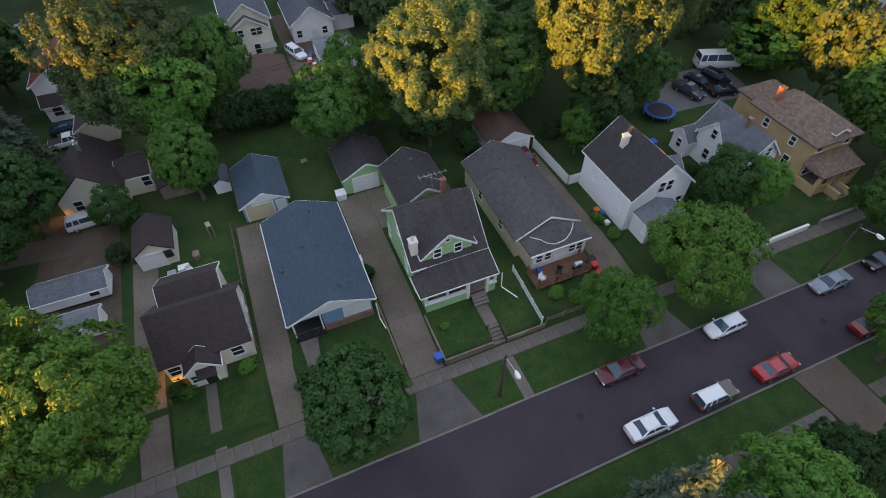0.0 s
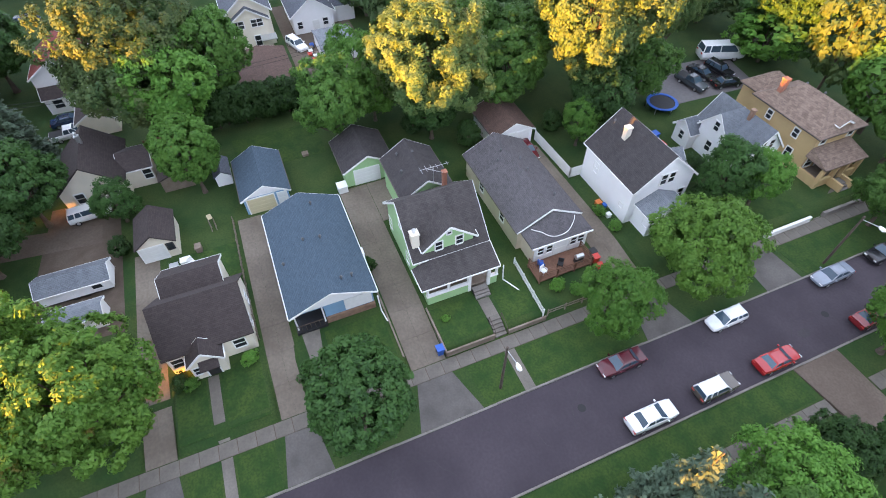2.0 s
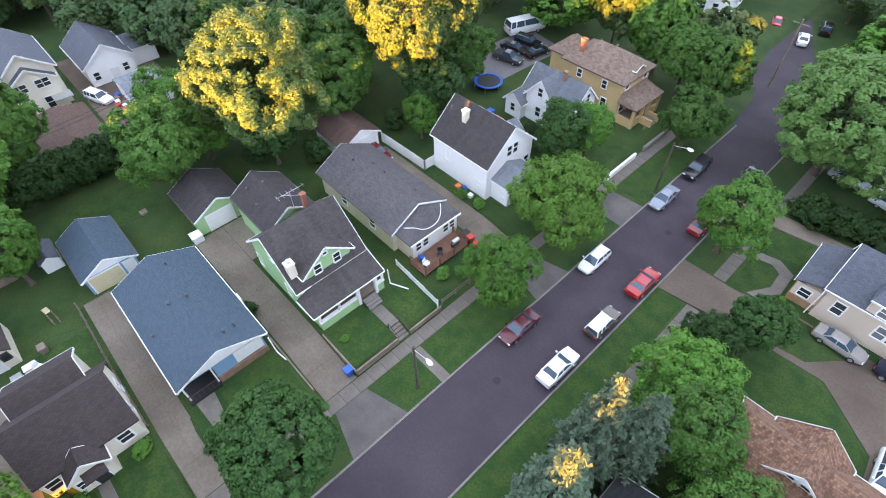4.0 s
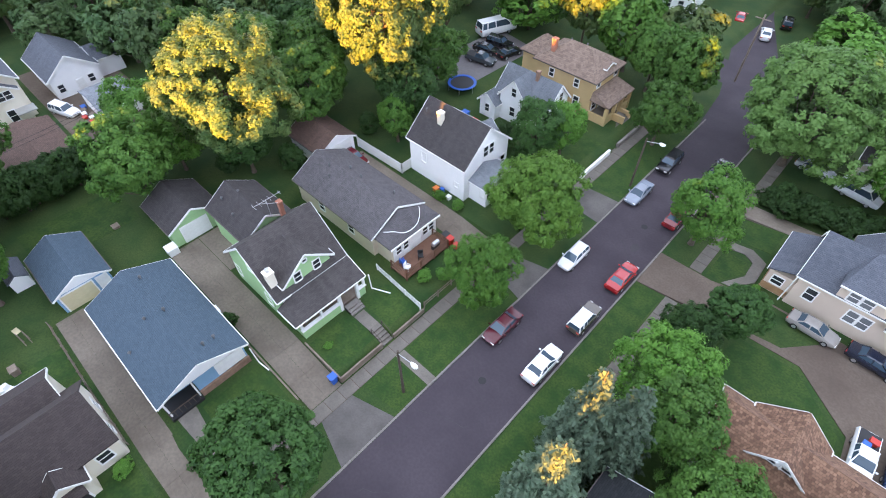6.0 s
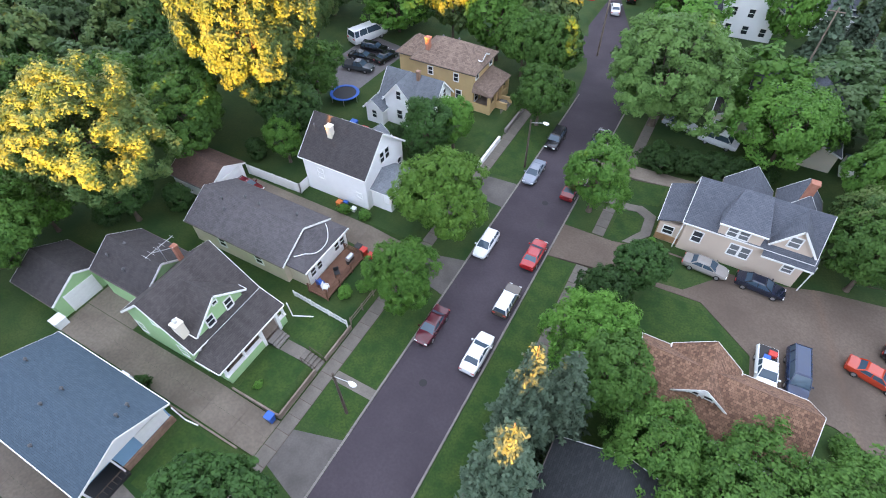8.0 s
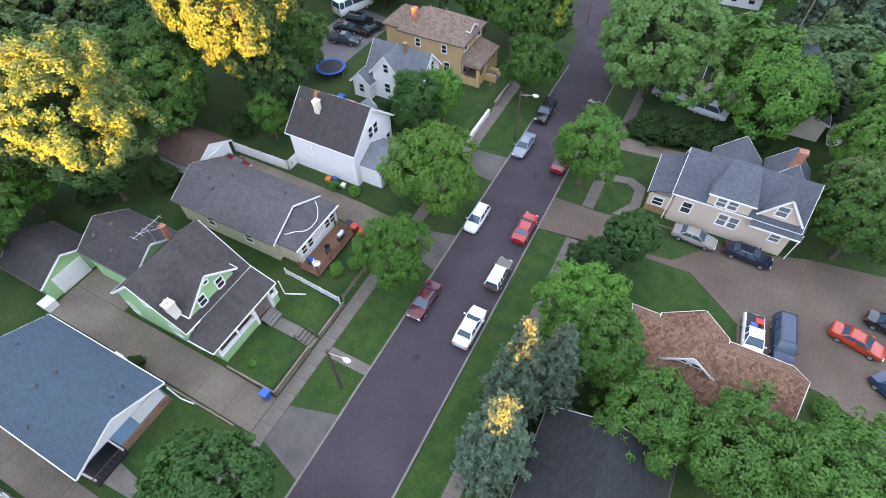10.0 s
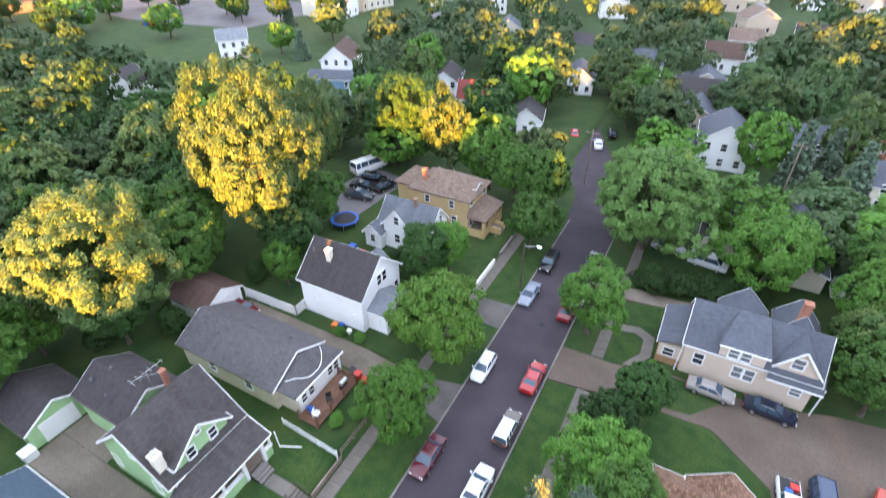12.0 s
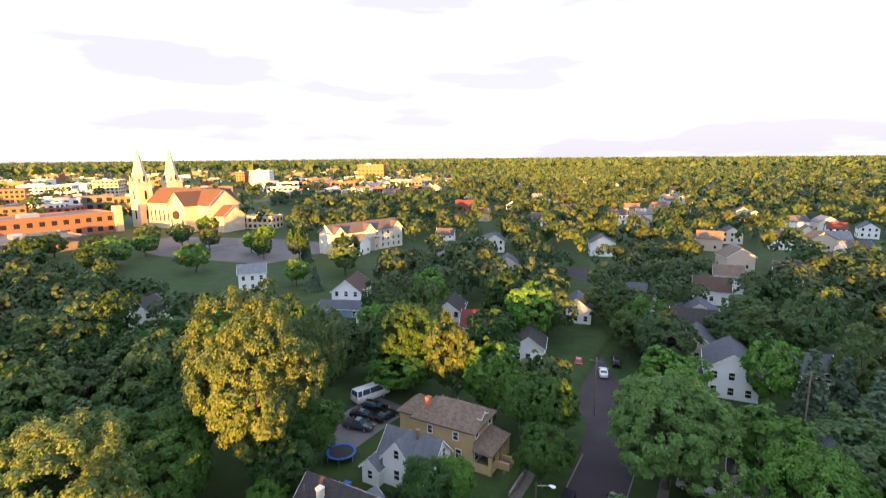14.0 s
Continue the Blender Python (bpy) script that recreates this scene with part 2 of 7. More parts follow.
def beam(bm, p, q, w, h=None):
    """A bar of width w and height h from p to q."""
    h = h or w
    p, q = Vector(p), Vector(q)
    d = (q - p).normalized()
    s = d.cross(Vector((0, 0, 1)))
    s = Vector((1, 0, 0)) if s.length < 1e-4 else s.normalized()
    u = s.cross(d)
    v = [bm.verts.new(c + s * a * w / 2 + u * b * h / 2) for c in (p, q) for a, b in ((-1, -1), (1, -1), (1, 1), (-1, 1))]
    for f in ((3, 2, 1, 0), (4, 5, 6, 7), (0, 1, 5, 4), (1, 2, 6, 5), (2, 3, 7, 6), (3, 0, 4, 7)):
        bm.faces.new([v[i] for i in f])


def tube(bm, p, q, r, r2=None, n=8):
    p, q = Vector(p), Vector(q)
    d = (q - p).normalized()
    s = d.orthogonal().normalized()
    u = d.cross(s)
    rings = [[bm.verts.new(c + (s * math.cos(a) + u * math.sin(a)) * k) for a in (2 * math.pi * i / n for i in range(n))]
             for c, k in ((p, r), (q, r if r2 is None else r2))]
    for i in range(n):
        bm.faces.new((rings[0][i], rings[0][(i + 1) % n], rings[1][(i + 1) % n], rings[1][i]))
    bm.faces.new(rings[0][::-1])
    bm.faces.new(rings[1])


def slab(bm, pts, thick=0.16):
    """A roof plane from its corners, seen from above anticlockwise, the first edge level; laid with metres in its UV."""
    uvl = bm.loops.layers.uv.verify()
    pts = [Vector(p) for p in pts]
    u = (pts[1] - pts[0]).normalized()
    nrm = u.cross(pts[-1] - pts[0]).normalized()
    w = nrm.cross(u)
    top = [bm.verts.new(p) for p in pts]
    low = [bm.verts.new(p - Vector((0, 0, thick))) for p in pts]
    fs = [bm.faces.new(top), bm.faces.new(low[::-1])]
    k = len(pts)
    for i in range(k):
        fs.append(bm.faces.new((top[i], low[i], low[(i + 1) % k], top[(i + 1) % k])))
    for f in fs:
        for lp in f.loops:
            d = lp.vert.co - pts[0]
            lp[uvl].uv = (d.dot(u) + 50, d.dot(w) + 50)


def gable(h, x0, x1, y0, y1, z0, ze, zr, axis, wall, roof, trim=None, over=0.35, ridge=None, end0=None, end1=None, wlabel="", rlabel="", gut=None):
    """Walls with two gable ends and a roof of two planes. x0..y1 are the eaves' lines; the walls stand in by over."""
    bm = bmesh.new()
    e0 = over if end0 is None else end0
    e1 = over if end1 is None else end1

    def c(a, b, z):
        return (a, b, z) if axis == "x" else (b, a, z)
    a0, a1, b0, b1 = (x0, x1, y0, y1) if axis == "x" else (y0, y1, x0, x1)
    r = (b0 + b1) / 2 if ridge is None else ridge
    wa0, wa1, wb0, wb1 = a0 + e0, a1 - e1, b0 + over, b1 - over
    s0, s1 = (zr - ze) / (r - b0), (zr - ze) / (b1 - r)
    zz0, zz1 = ze + s0 * over - 0.14, ze + s1 * over - 0.14
    prof = [(wb0, z0), (wb1, z0), (wb1, zz1), (r, zr - 0.14), (wb0, zz0)]
    ends = [[bm.verts.new(c(a, b, z)) for b, z in prof] for a in (wa0, wa1)]
    bm.faces.new(ends[0][::-1])
    bm.faces.new(ends[1])
    for i in range(5):
        bm.faces.new((ends[0][i], ends[0][(i + 1) % 5], ends[1][(i + 1) % 5], ends[1][i]))
    bmesh.ops.recalc_face_normals(bm, faces=bm.faces)
    w = part("wall", bm, wall, h, wlabel)
    bm = bmesh.new()
    if axis == "x":
        slab(bm, [c(a0, b0, ze), c(a1, b0, ze), c(a1, r, zr), c(a0, r, zr)])
        slab(bm, [c(a1, b1, ze), c(a0, b1, ze), c(a0, r, zr), c(a1, r, zr)])
    else:
        slab(bm, [c(a1, b0, ze), c(a0, b0, ze), c(a0, r, zr), c(a1, r, zr)])
        slab(bm, [c(a0, b1, ze), c(a1, b1, ze), c(a1, r, zr), c(a0, r, zr)])
    ro = part("roof", bm, roof, h, rlabel)
    if trim:
        for a, d in ((a0, -0.03), (a1, 0.03)):
            for b in (b0, b1):
                bm = bmesh.new()
                beam(bm, c(a + d, b, ze - 0.13), c(a + d, r, zr - 0.13), 0.045, 0.2)
                part("rake_board", bm, trim, ro, "painted rake board")
        for b, d in ((b0, -0.04), (b1, 0.04)):
            bm = bmesh.new()
            beam(bm, c(a0, b + d, ze - 0.1), c(a1, b + d, ze - 0.1), 0.08, 0.12)
            part("gutter", bm, gut or trim, ro, "eaves gutter")
    return w


def hip(h, x0, x1, y0, y1, z0, ze, zr, wall, roof, trim, over=0.5, rl=None, wlabel=""):
    """Walls under a hipped roof, its ridge along the longer side."""
    w = part("wall", boxed((x0 + over, x1 - over, y0 + over, y1 - over, z0, ze - 0.05)), wall, h, wlabel)
    bm = bmesh.new()
    if x1 - x0 >= y1 - y0:
        k = (y1 - y0) / 2 if rl is None else (x1 - x0 - rl) / 2
        a, b = (x0 + k, (y0 + y1) / 2, zr), (x1 - k, (y0 + y1) / 2, zr)
        slab(bm, [(x0, y0, ze), (x1, y0, ze), b, a])
        slab(bm, [(x1, y1, ze), (x0, y1, ze), a, b])
        slab(bm, [(x0, y1, ze), (x0, y0, ze), a])
        slab(bm, [(x1, y0, ze), (x1, y1, ze), b])
    else:
        k = (x1 - x0) / 2 if rl is None else (y1 - y0 - rl) / 2
        a, b = ((x0 + x1) / 2, y0 + k, zr), ((x0 + x1) / 2, y1 - k, zr)
        slab(bm, [(x0, y1, ze), (x0, y0, ze), a, b])
        slab(bm, [(x1, y0, ze), (x1, y1, ze), b, a])
        slab(bm, [(x0, y0, ze), (x1, y0, ze), a])
        slab(bm, [(x1, y1, ze), (x0, y1, ze), b])
    ro = part("roof", bm, roof, h)
    for p, q in (((x0, y0), (x1, y0)), ((x1, y0), (x1, y1)), ((x1, y1), (x0, y1)), ((x0, y1), (x0, y0))):
        bm = bmesh.new()
        beam(bm, (*p, ze - 0.1), (*q, ze - 0.1), 0.07, 0.12)
        part("gutter", bm, trim, ro, "painted eaves gutter")
    return w


def lean(h, pts, roof, trim=None, name="porch_roof"):
    bm = bmesh.new()
    slab(bm, pts, 0.14)
    ro = part(name, bm, roof, h)
    if trim:
        bm = bmesh.new()
        beam(bm, Vector(pts[0]) - Vector((0, 0, 0.1)), Vector(pts[1]) - Vector((0, 0, 0.1)), 0.08, 0.2)
        part("fascia", bm, trim, ro)
    return ro


FACE = {"+x": 0, "+y": 90, "-x": 180, "-y": -90}
CACHE = {}


def window(h, face, x, y, z, w=0.9, t=1.3, frame_mat=None, double=True, name="window", pane_mat=None):
    """A sash window: a frame that stands proud of the wall, its bars, and a pane set back in it. z is the sill's height."""
    key = ("w", w, t, double)
    if key not in CACHE:
        f = 0.09
        bm = boxed((-0.06, 0.06, -w / 2 - f, -w / 2 + 0.02, -f, t + f), (-0.06, 0.06, w / 2 - 0.02, w / 2 + f, -f, t + f),
                   (-0.06, 0.06, -w / 2 + 0.02, w / 2 - 0.02, t - 0.02, t + f), (-0.06, 0.1, -w / 2 + 0.02, w / 2 - 0.02, -f, 0.02))
        if double:
            box(bm, -0.06, 0.045, -w / 2 + 0.02, w / 2 - 0.02, t / 2 - 0.04, t / 2 + 0.04)
        me = bpy.data.meshes.new("window")
        bm.to_mesh(me)
        bm.free()
        bm = boxed((-0.02, 0.015, -w / 2 + 0.02, w / 2 - 0.02, 0.02, t - 0.02))
        pm = bpy.data.meshes.new("pane")
        bm.to_mesh(pm)
        bm.free()
        CACHE[key] = (me, pm)
    me, pm = CACHE[key]
    frame_mat = frame_mat or M["trim"]
    if me.materials and me.materials[0] != frame_mat:
        me = me.copy()
        me.materials.clear()
    ob = placed(name, me, frame_mat, h, pose(x, y, z, 0, 0, FACE[face]))
    pn = link("pane", pm, pane_mat or M["glass"], ob, "dark glass pane")
    return ob


def panel_door(h, face, x, y, z, w, t, mat, rows=4, name="garage_door", label=""):
    """A door leaf of stacked panels in a frame."""
    bm = boxed((0.0, 0.05, -w / 2, w / 2, 0.0, t))
    me = bpy.data.meshes.new(name)
    bm.to_mesh(me)
    bm.free()
    d = placed(name, me, mat, h, pose(x, y, z, 0, 0, FACE[face]), label)
    bm = boxed((0.05, 0.075, -w / 2 + 0.06, w / 2 - 0.06, 0.03, t / rows - 0.03))
    pm = bpy.data.meshes.new("panel")
    bm.to_mesh(pm)
    bm.free()
    for i in range(rows):
        link("panel", pm, mat, d).location.z = t * i / rows
    bm = boxed((0, 0.09, -w / 2 - 0.12, -w / 2, 0, t + 0.12), (0, 0.09, w / 2, w / 2 + 0.12, 0, t + 0.12), (0, 0.09, -w / 2, w / 2, t, t + 0.12))
    fm = bpy.data.meshes.new("door_frame")
    bm.to_mesh(fm)
    bm.free()
    link("door_frame", fm, M["trim"], d)
    return d


def far_pane(h, face, x, y, z, w, t):
    """A window far off: one dark pane let into the wall."""
    key = ("p", round(w, 1), round(t, 1))
    if key not in CACHE:
        bm = boxed((-0.1, 0.03, -w / 2, w / 2, 0, t))
        me = bpy.data.meshes.new("window")
        bm.to_mesh(me)
        bm.free()
        CACHE[key] = me
    return placed("window", CACHE[key], M["glass"], h, pose(x, y, z, 0, 0, FACE[face]))


def chimney(h, x, y, z0, z1, w, mat, label="", pots=True):
    c = part("chimney", boxed((x - w / 2, x + w / 2, y - w / 2, y + w / 2, z0, z1 - 0.18),
                              (x - w / 2 - 0.06, x + w / 2 + 0.06, y - w / 2 - 0.06, y + w / 2 + 0.06, z1 - 0.18, z1)), mat, h, label)
    if pots:
        bm = bmesh.new()
        tube(bm, (x, y, z1), (x, y, z1 + 0.35), 0.15)
        tube(bm, (x, y, z1 + 0.35), (x, y, z1 + 0.5), 0.22, 0.05)
        part("flue", bm, M["metal"], c, "round metal flue with cap")
    return c


def vents(h, pts, r=0.10):
    for x, y, z in pts:
        bm = bmesh.new()
        tube(bm, (x, y, z - 0.2), (x, y, z + 0.28), r * 0.7)
        tube(bm, (x, y, z + 0.2), (x, y, z + 0.36), r * 1.6, r * 0.6)
        part("roof_vent", bm, M["ventmetal"], h, "small dull metal roof vent")


def posts(h, pts, z0, z1, w=0.16, mat=None, name="post"):
    for x, y in pts:
        part(name, boxed((x - w / 2, x + w / 2, y - w / 2, y + w / 2, z0, z1)), mat or M["trim"], h)

# ---- ground, streets and pavements ----
DRIVES = [(-17.2, -14.4), (-6.5, -3.7), (5.2, 8.7), (27.4, 30.8), (41.2, 45.4)]
KERB_L, KERB_R = -15.2, -8.2
WALK_L, WALK_R = (-20.9, -19.55), (-4.9, -3.6)
YARD = 0.7


def smooth(t):
    t = min(1.0, max(0.0, t))
    return t * t * (3 - 2 * t)


def gz(x, y):
    """Height of the ground: yards stand above the pavement, drives ramp up to them."""
    far = 1 - smooth((abs(y - 25) - 75) / 60)
    if x < WALK_L[0]:
        run = 0.9
        if 13.66 <= y <= 14.94:
            return YARD * smooth((-22.5 - x) / 0.5)
        for a, b in DRIVES:
            if a - 0.05 <= y <= b + 0.05:
                run = 7.0
        return YARD * smooth((WALK_L[0] - 0.1 - x) / run) * far
    if x > WALK_R[1]:
        return 0.4 * smooth((x - WALK_R[1] - 0.2) / 5.0) * far
    return 0.0


def steps(a, b, s):
    return [a + (b - a) * i / round((b - a) / s) for i in range(round((b - a) / s) + 1)]


xs = [-4600, -2500, -1300, -700, -400, -250, -180, -140] + steps(-120, -24, 2.0) + steps(-23.5, -19.5, 0.5) + steps(-18, 30, 1.5) + [40, 55, 80, 120, 250, 500, 1100, 2300, 4600]
ys = [-4600, -2300, -1100, -500, -250, -120, -80, -60] + steps(-45, -20, 2.5) + steps(-18, 48, 0.5) + steps(50, 100, 2.0) + [110, 125, 145, 180, 250, 400, 700, 1300, 2500, 4700]
edge = sorted(set(round(v, 3) for a, b in DRIVES for v in (a - 0.12, a - 0.05, b + 0.05, b + 0.12)))
ys = sorted(set(ys + edge + [13.62, 13.68, 14.92, 14.98]))
gv = [(x, y, gz(x, y)) for y in ys for x in xs]
gf = [(j * len(xs) + i, j * len(xs) + i + 1, (j + 1) * len(xs) + i + 1, (j + 1) * len(xs) + i) for j in range(len(ys) - 1) for i in range(len(xs) - 1)]
gm = bpy.data.meshes.new("ground")
gm.from_pydata(gv, [], gf)
for p in gm.polygons:
    p.use_smooth = True
ground = tagged(link("ground", gm, M["grass"]), "green grass ground running to the horizon", "ground", kind="structure")


def sheet(name, pts, mat, label, lift=0.02, thick=0.25, category="pavement", cut=2.0):
    """A slab laid over the ground along a plan outline, following its height."""
    bm = bmesh.new()
    x0, x1 = min(p[0] for p in pts), max(p[0] for p in pts)
    f = bm.faces.new([bm.verts.new((p[0], p[1], 0)) for p in pts])
    if x1 < WALK_L[0] + 3 or x0 > WALK_R[1] - 3:
        c = x0 + 0.5
        while c < x1 and c < 60:
            g = bmesh.ops.bisect_plane(bm, geom=bm.verts[:] + bm.edges[:] + bm.faces[:], plane_co=(c, 0, 0), plane_no=(1, 0, 0))
            c += cut
    bm.normal_update()
    if bm.faces[:][0].normal.z < 0:
        bmesh.ops.reverse_faces(bm, faces=bm.faces[:])
    e = bmesh.ops.extrude_face_region(bm, geom=bm.faces[:])
    low = {v for v in e["geom"] if isinstance(v, bmesh.types.BMVert)}
    for v in bm.verts:
        z = gz(v.co.x, v.co.y) + lift
        v.co.z = z if v in low else z - thick
    bmesh.ops.recalc_face_normals(bm, faces=bm.faces[:])
    return tagged(part(name, bm, mat, None), label, category, kind="structure")


def ribbon(name, line, width, mat, label, lift=0.02, category="road"):
    """A road of that width along a line in plan."""
    bm = bmesh.new()
    pr = []
    for i, p in enumerate(line):
        a, b = Vector(line[max(0, i - 1)]), Vector(line[min(len(line) - 1, i + 1)])
        d = (b - a).normalized()
        s = Vector((d.y, -d.x)) * width / 2
        pr.append([bm.verts.new((p[0] - s.x, p[1] - s.y, lift)), bm.verts.new((p[0] + s.x, p[1] + s.y, lift)),
                   bm.verts.new((p[0] + s.x, p[1] + s.y, lift - 0.2)), bm.verts.new((p[0] - s.x, p[1] - s.y, lift - 0.2))])
    for a, b in zip(pr, pr[1:]):
        for i in range(4):
            bm.faces.new((a[i], a[(i + 1) % 4], b[(i + 1) % 4], b[i]))
    bm.faces.new(pr[0][::-1])
    bm.faces.new(pr[-1])
    bmesh.ops.recalc_face_normals(bm, faces=bm.faces[:])
    return tagged(part(name, bm, mat, None), label, category, kind="structure")


MID = (KERB_L + KERB_R) / 2
ribbon("road", [(MID, -260), (MID, 20), (MID, 64), (MID - 1.5, 76), (-17.5, 90), (-23.5, 104), (-28, 119), (-48, 190)], KERB_R - KERB_L - 0.02,
       M["asphalt"], "worn purple-grey asphalt street with parked cars", 0.0 + 0.02)
ribbon("road_cross", [(-330, 96), (-120, 90), (-60, 83), (-14, 82), (60, 93), (260, 125)], 7.0, M["asphalt"], "grey asphalt cross street", 0.016)
ribbon("road_back", [(-106, -260), (-106, -40), (-104, 0), (-104, 76), (-110, 260)], 8.0, M["oldasphalt"], "pale grey asphalt street behind the houses", 0.024)
ribbon("road_side", [(30, -200), (30, 60), (28, 130)], 6.5, M["oldasphalt"], "grey asphalt street", 0.026)

# kerbs: cast lengths with a joint at each end
km = bpy.data.meshes.new("kerb_stone")
bm = boxed((-0.09, 0.09, 0.0, 2.98, -0.15, 0.13))
bmesh.ops.bevel(bm, geom=[e for e in bm.edges if abs(e.verts[0].co.z - 0.13) < 1e-4 and abs(e.verts[1].co.z - 0.13) < 1e-4], offset=0.03, segments=1, affect="EDGES")
bm.to_mesh(km)
bm.free()
km.materials.append(M["kerb"])
low = bpy.data.meshes.new("kerb_drop")
bm = boxed((-0.09, 0.09, 0.0, 2.98, -0.15, 0.035))
bm.to_mesh(low)
bm.free()
low.materials.append(M["kerb"])
for side, kx in (("left", KERB_L - 0.1), ("right", KERB_R + 0.1)):
    k = thing("kerb", kx, -40, 0, "pale concrete kerb along the street", "kerb", kind="structure")
    y = -40.0
    while y < 66:
        drop = side == "left" and any(a - 2 < y + 1.5 < b + 1.5 for a, b in DRIVES) or side == "right" and 36 < y < 42
        ob = placed("kerb_stone", low if drop else km, None, k, pose(kx, y, 0, 0, 0, 0))
        y += 3.0


def paving(name, xa, xb, ya, yb, label, size, mat=None, skip=()):
    """A pavement of cast squares, each a piece of its own with open joints."""
    w = xb - xa
    t = thing(name, (xa + xb) / 2, ya, 0, label, "pavement", kind="structure")
    me = bpy.data.meshes.new("slab")
    bm = boxed((-w / 2 + 0.02, w / 2 - 0.02, 0.03, size - 0.03, -0.1, 0.05))
    bmesh.ops.bevel(bm, geom=[e for e in bm.edges if e.verts[0].co.z > 0 and e.verts[1].co.z > 0], offset=0.012, segments=1, affect="EDGES")
    bm.to_mesh(me)
    bm.free()
    rnd = random.Random(5)
    y = ya
    while y < yb - size / 2:
        placed("slab", me, mat or M["paving"], t, pose((xa + xb) / 2, y, 0.0 + rnd.uniform(-0.008, 0.012), rnd.uniform(-0.25, 0.25), rnd.uniform(-0.4, 0.4), 0))
        y += size
    bed = boxed((xa, xb, ya, yb, -0.12, 0.024))
    part("joint_bed", bed, M["dirt"], t, "dark dirt in the joints")


paving("pavement", WALK_L[0], WALK_L[1], -40, 66, "pale concrete pavement in cast squares beside lawns", 1.5)
paving("pavement", WALK_R[0], WALK_R[1], -40, 36.5, "weathered concrete pavement of separate square slabs", 1.35)
paving("pavement", WALK_R[0], WALK_R[1], 42, 68, "weathered concrete pavement of separate square slabs", 1.35)


def drive(name, ya, yb, x0, x1, label, mat, n):
    """A drive of cast panels from the kerb back into the yard."""
    t = thing(name, x0, (ya + yb) / 2, 0, label, "driveway", kind="structure")
    k = (x1 - x0) / n
    for i in range(n):
        a, b = x0 + k * i + 0.009, x0 + k * (i + 1) - 0.009
        c = (ya + yb) / 2
        for u, v in ((ya, c - 0.006), (c + 0.006, yb)):
            bm = bmesh.new()
            q = []
            for dz in (0.035, -0.2):
                q += [bm.verts.new((x, y, gz(x, c) + dz)) for x, y in ((a, u), (b, u), (b, v), (a, v))]
            for f in ((0, 1, 2, 3), (7, 6, 5, 4), (0, 4, 5, 1), (1, 5, 6, 2), (2, 6, 7, 3), (3, 7, 4, 0)):
                bm.faces.new([q[j] for j in f])
            bmesh.ops.recalc_face_normals(bm, faces=bm.faces[:])
            part("panel", bm, mat, t)
    return t


drive("driveway", -17.0, -14.6, -44.0, -20.95, "cracked concrete driveway beside the brown-roofed bungalow", M["drive"], 7)
drive("driveway", -6.3, -3.75, -45.2, -20.95, "narrow concrete driveway along the blue-roofed house", M["drive"], 8)
drive("driveway", 5.3, 8.6, -45.4, -20.95, "wide concrete driveway leading to a green garage", M["drive"], 8)
drive("driveway", 27.6, 30.7, -44.0, -20.95, "grey concrete driveway beside the long grey-roofed house", M["drive"], 8)
sheet("driveway_forecourt", [(-45.4, 8.65), (-38.9, 8.65), (-38.9, 11.3), (-45.4, 11.3)], M["drive"], "concrete forecourt before a green garage", 0.03)
for ya, yb, w in ((-17.0, -14.6, 0.6), (-6.3, -3.75, 0.6), (5.3, 8.6, 1.2), (27.6, 30.7, 1.0), (41.3, 45.2, 0.3)):
    sheet("driveway_apron", [(WALK_L[1] + 0.02, ya), (WALK_L[1] + 0.02, yb), (KERB_L - 0.22, yb + w), (KERB_L - 0.22, ya - w)], M["apron"], "flared concrete driveway apron at the kerb", 0.03)
sheet("front_walk", [(-26.9, -11.4), (-26.9, -10.5), (-20.95, -10.5), (-20.95, -11.4)], M["paving"], "straight concrete front walk across a lawn", 0.03)
sheet("front_walk", [(-19.5, -11.4), (-19.5, -10.5), (KERB_L - 0.22, -10.5), (KERB_L - 0.22, -11.4)], M["paving"], "short concrete walk across the verge", 0.03)
sheet("front_walk", [(-28.2, -2.9), (-28.2, -1.2), (-24.6, -1.6), (-20.95, -1.6), (-20.95, -2.6), (-24.8, -2.7)], M["paving"], "curved concrete front walk", 0.03)
sheet("front_walk", [(-25.2, 13.7), (-25.2, 14.9), (-23.0, 14.9), (-23.0, 13.7)], M["paving"], "concrete front walk to the porch steps", 0.03)
sheet("front_walk", [(-19.5, 13.8), (-19.5, 14.8), (KERB_L - 0.22, 14.8), (KERB_L - 0.22, 13.8)], M["paving"], "short concrete walk across the verge", 0.03)
sheet("front_walk", [(-23.6, 58.2), (-23.6, 59.2), (-20.95, 54.0), (-20.95, 53.0)], M["paving"], "concrete front walk", 0.03)
sheet("driveway_gravel", [(KERB_R + 0.22, 36.6), (0.5, 37.4), (7.5, 37.6), (12.5, 33.6), (12.9, 29.8), (19.5, 29.9), (27, 26.5), (26.8, 46), (17.5, 44.6), (12, 42.7), (3.0, 42.7), (-2.5, 41.8), (KERB_R + 0.22, 41.8)],
      M["gravel"], "wide worn gravel driveway with parked cars", 0.07, cut=0.8)
sheet("front_walk", [(-3.5, 47.2), (-3.5, 48.4), (-1.0, 48.6), (0.8, 47.4), (0.9, 44.2), (-0.6, 42.2), (-1.6, 42.2), (-0.2, 44.4), (-0.3, 46.7), (-1.4, 47.5)], M["paving"], "curved concrete garden walk", 0.08, cut=0.8)
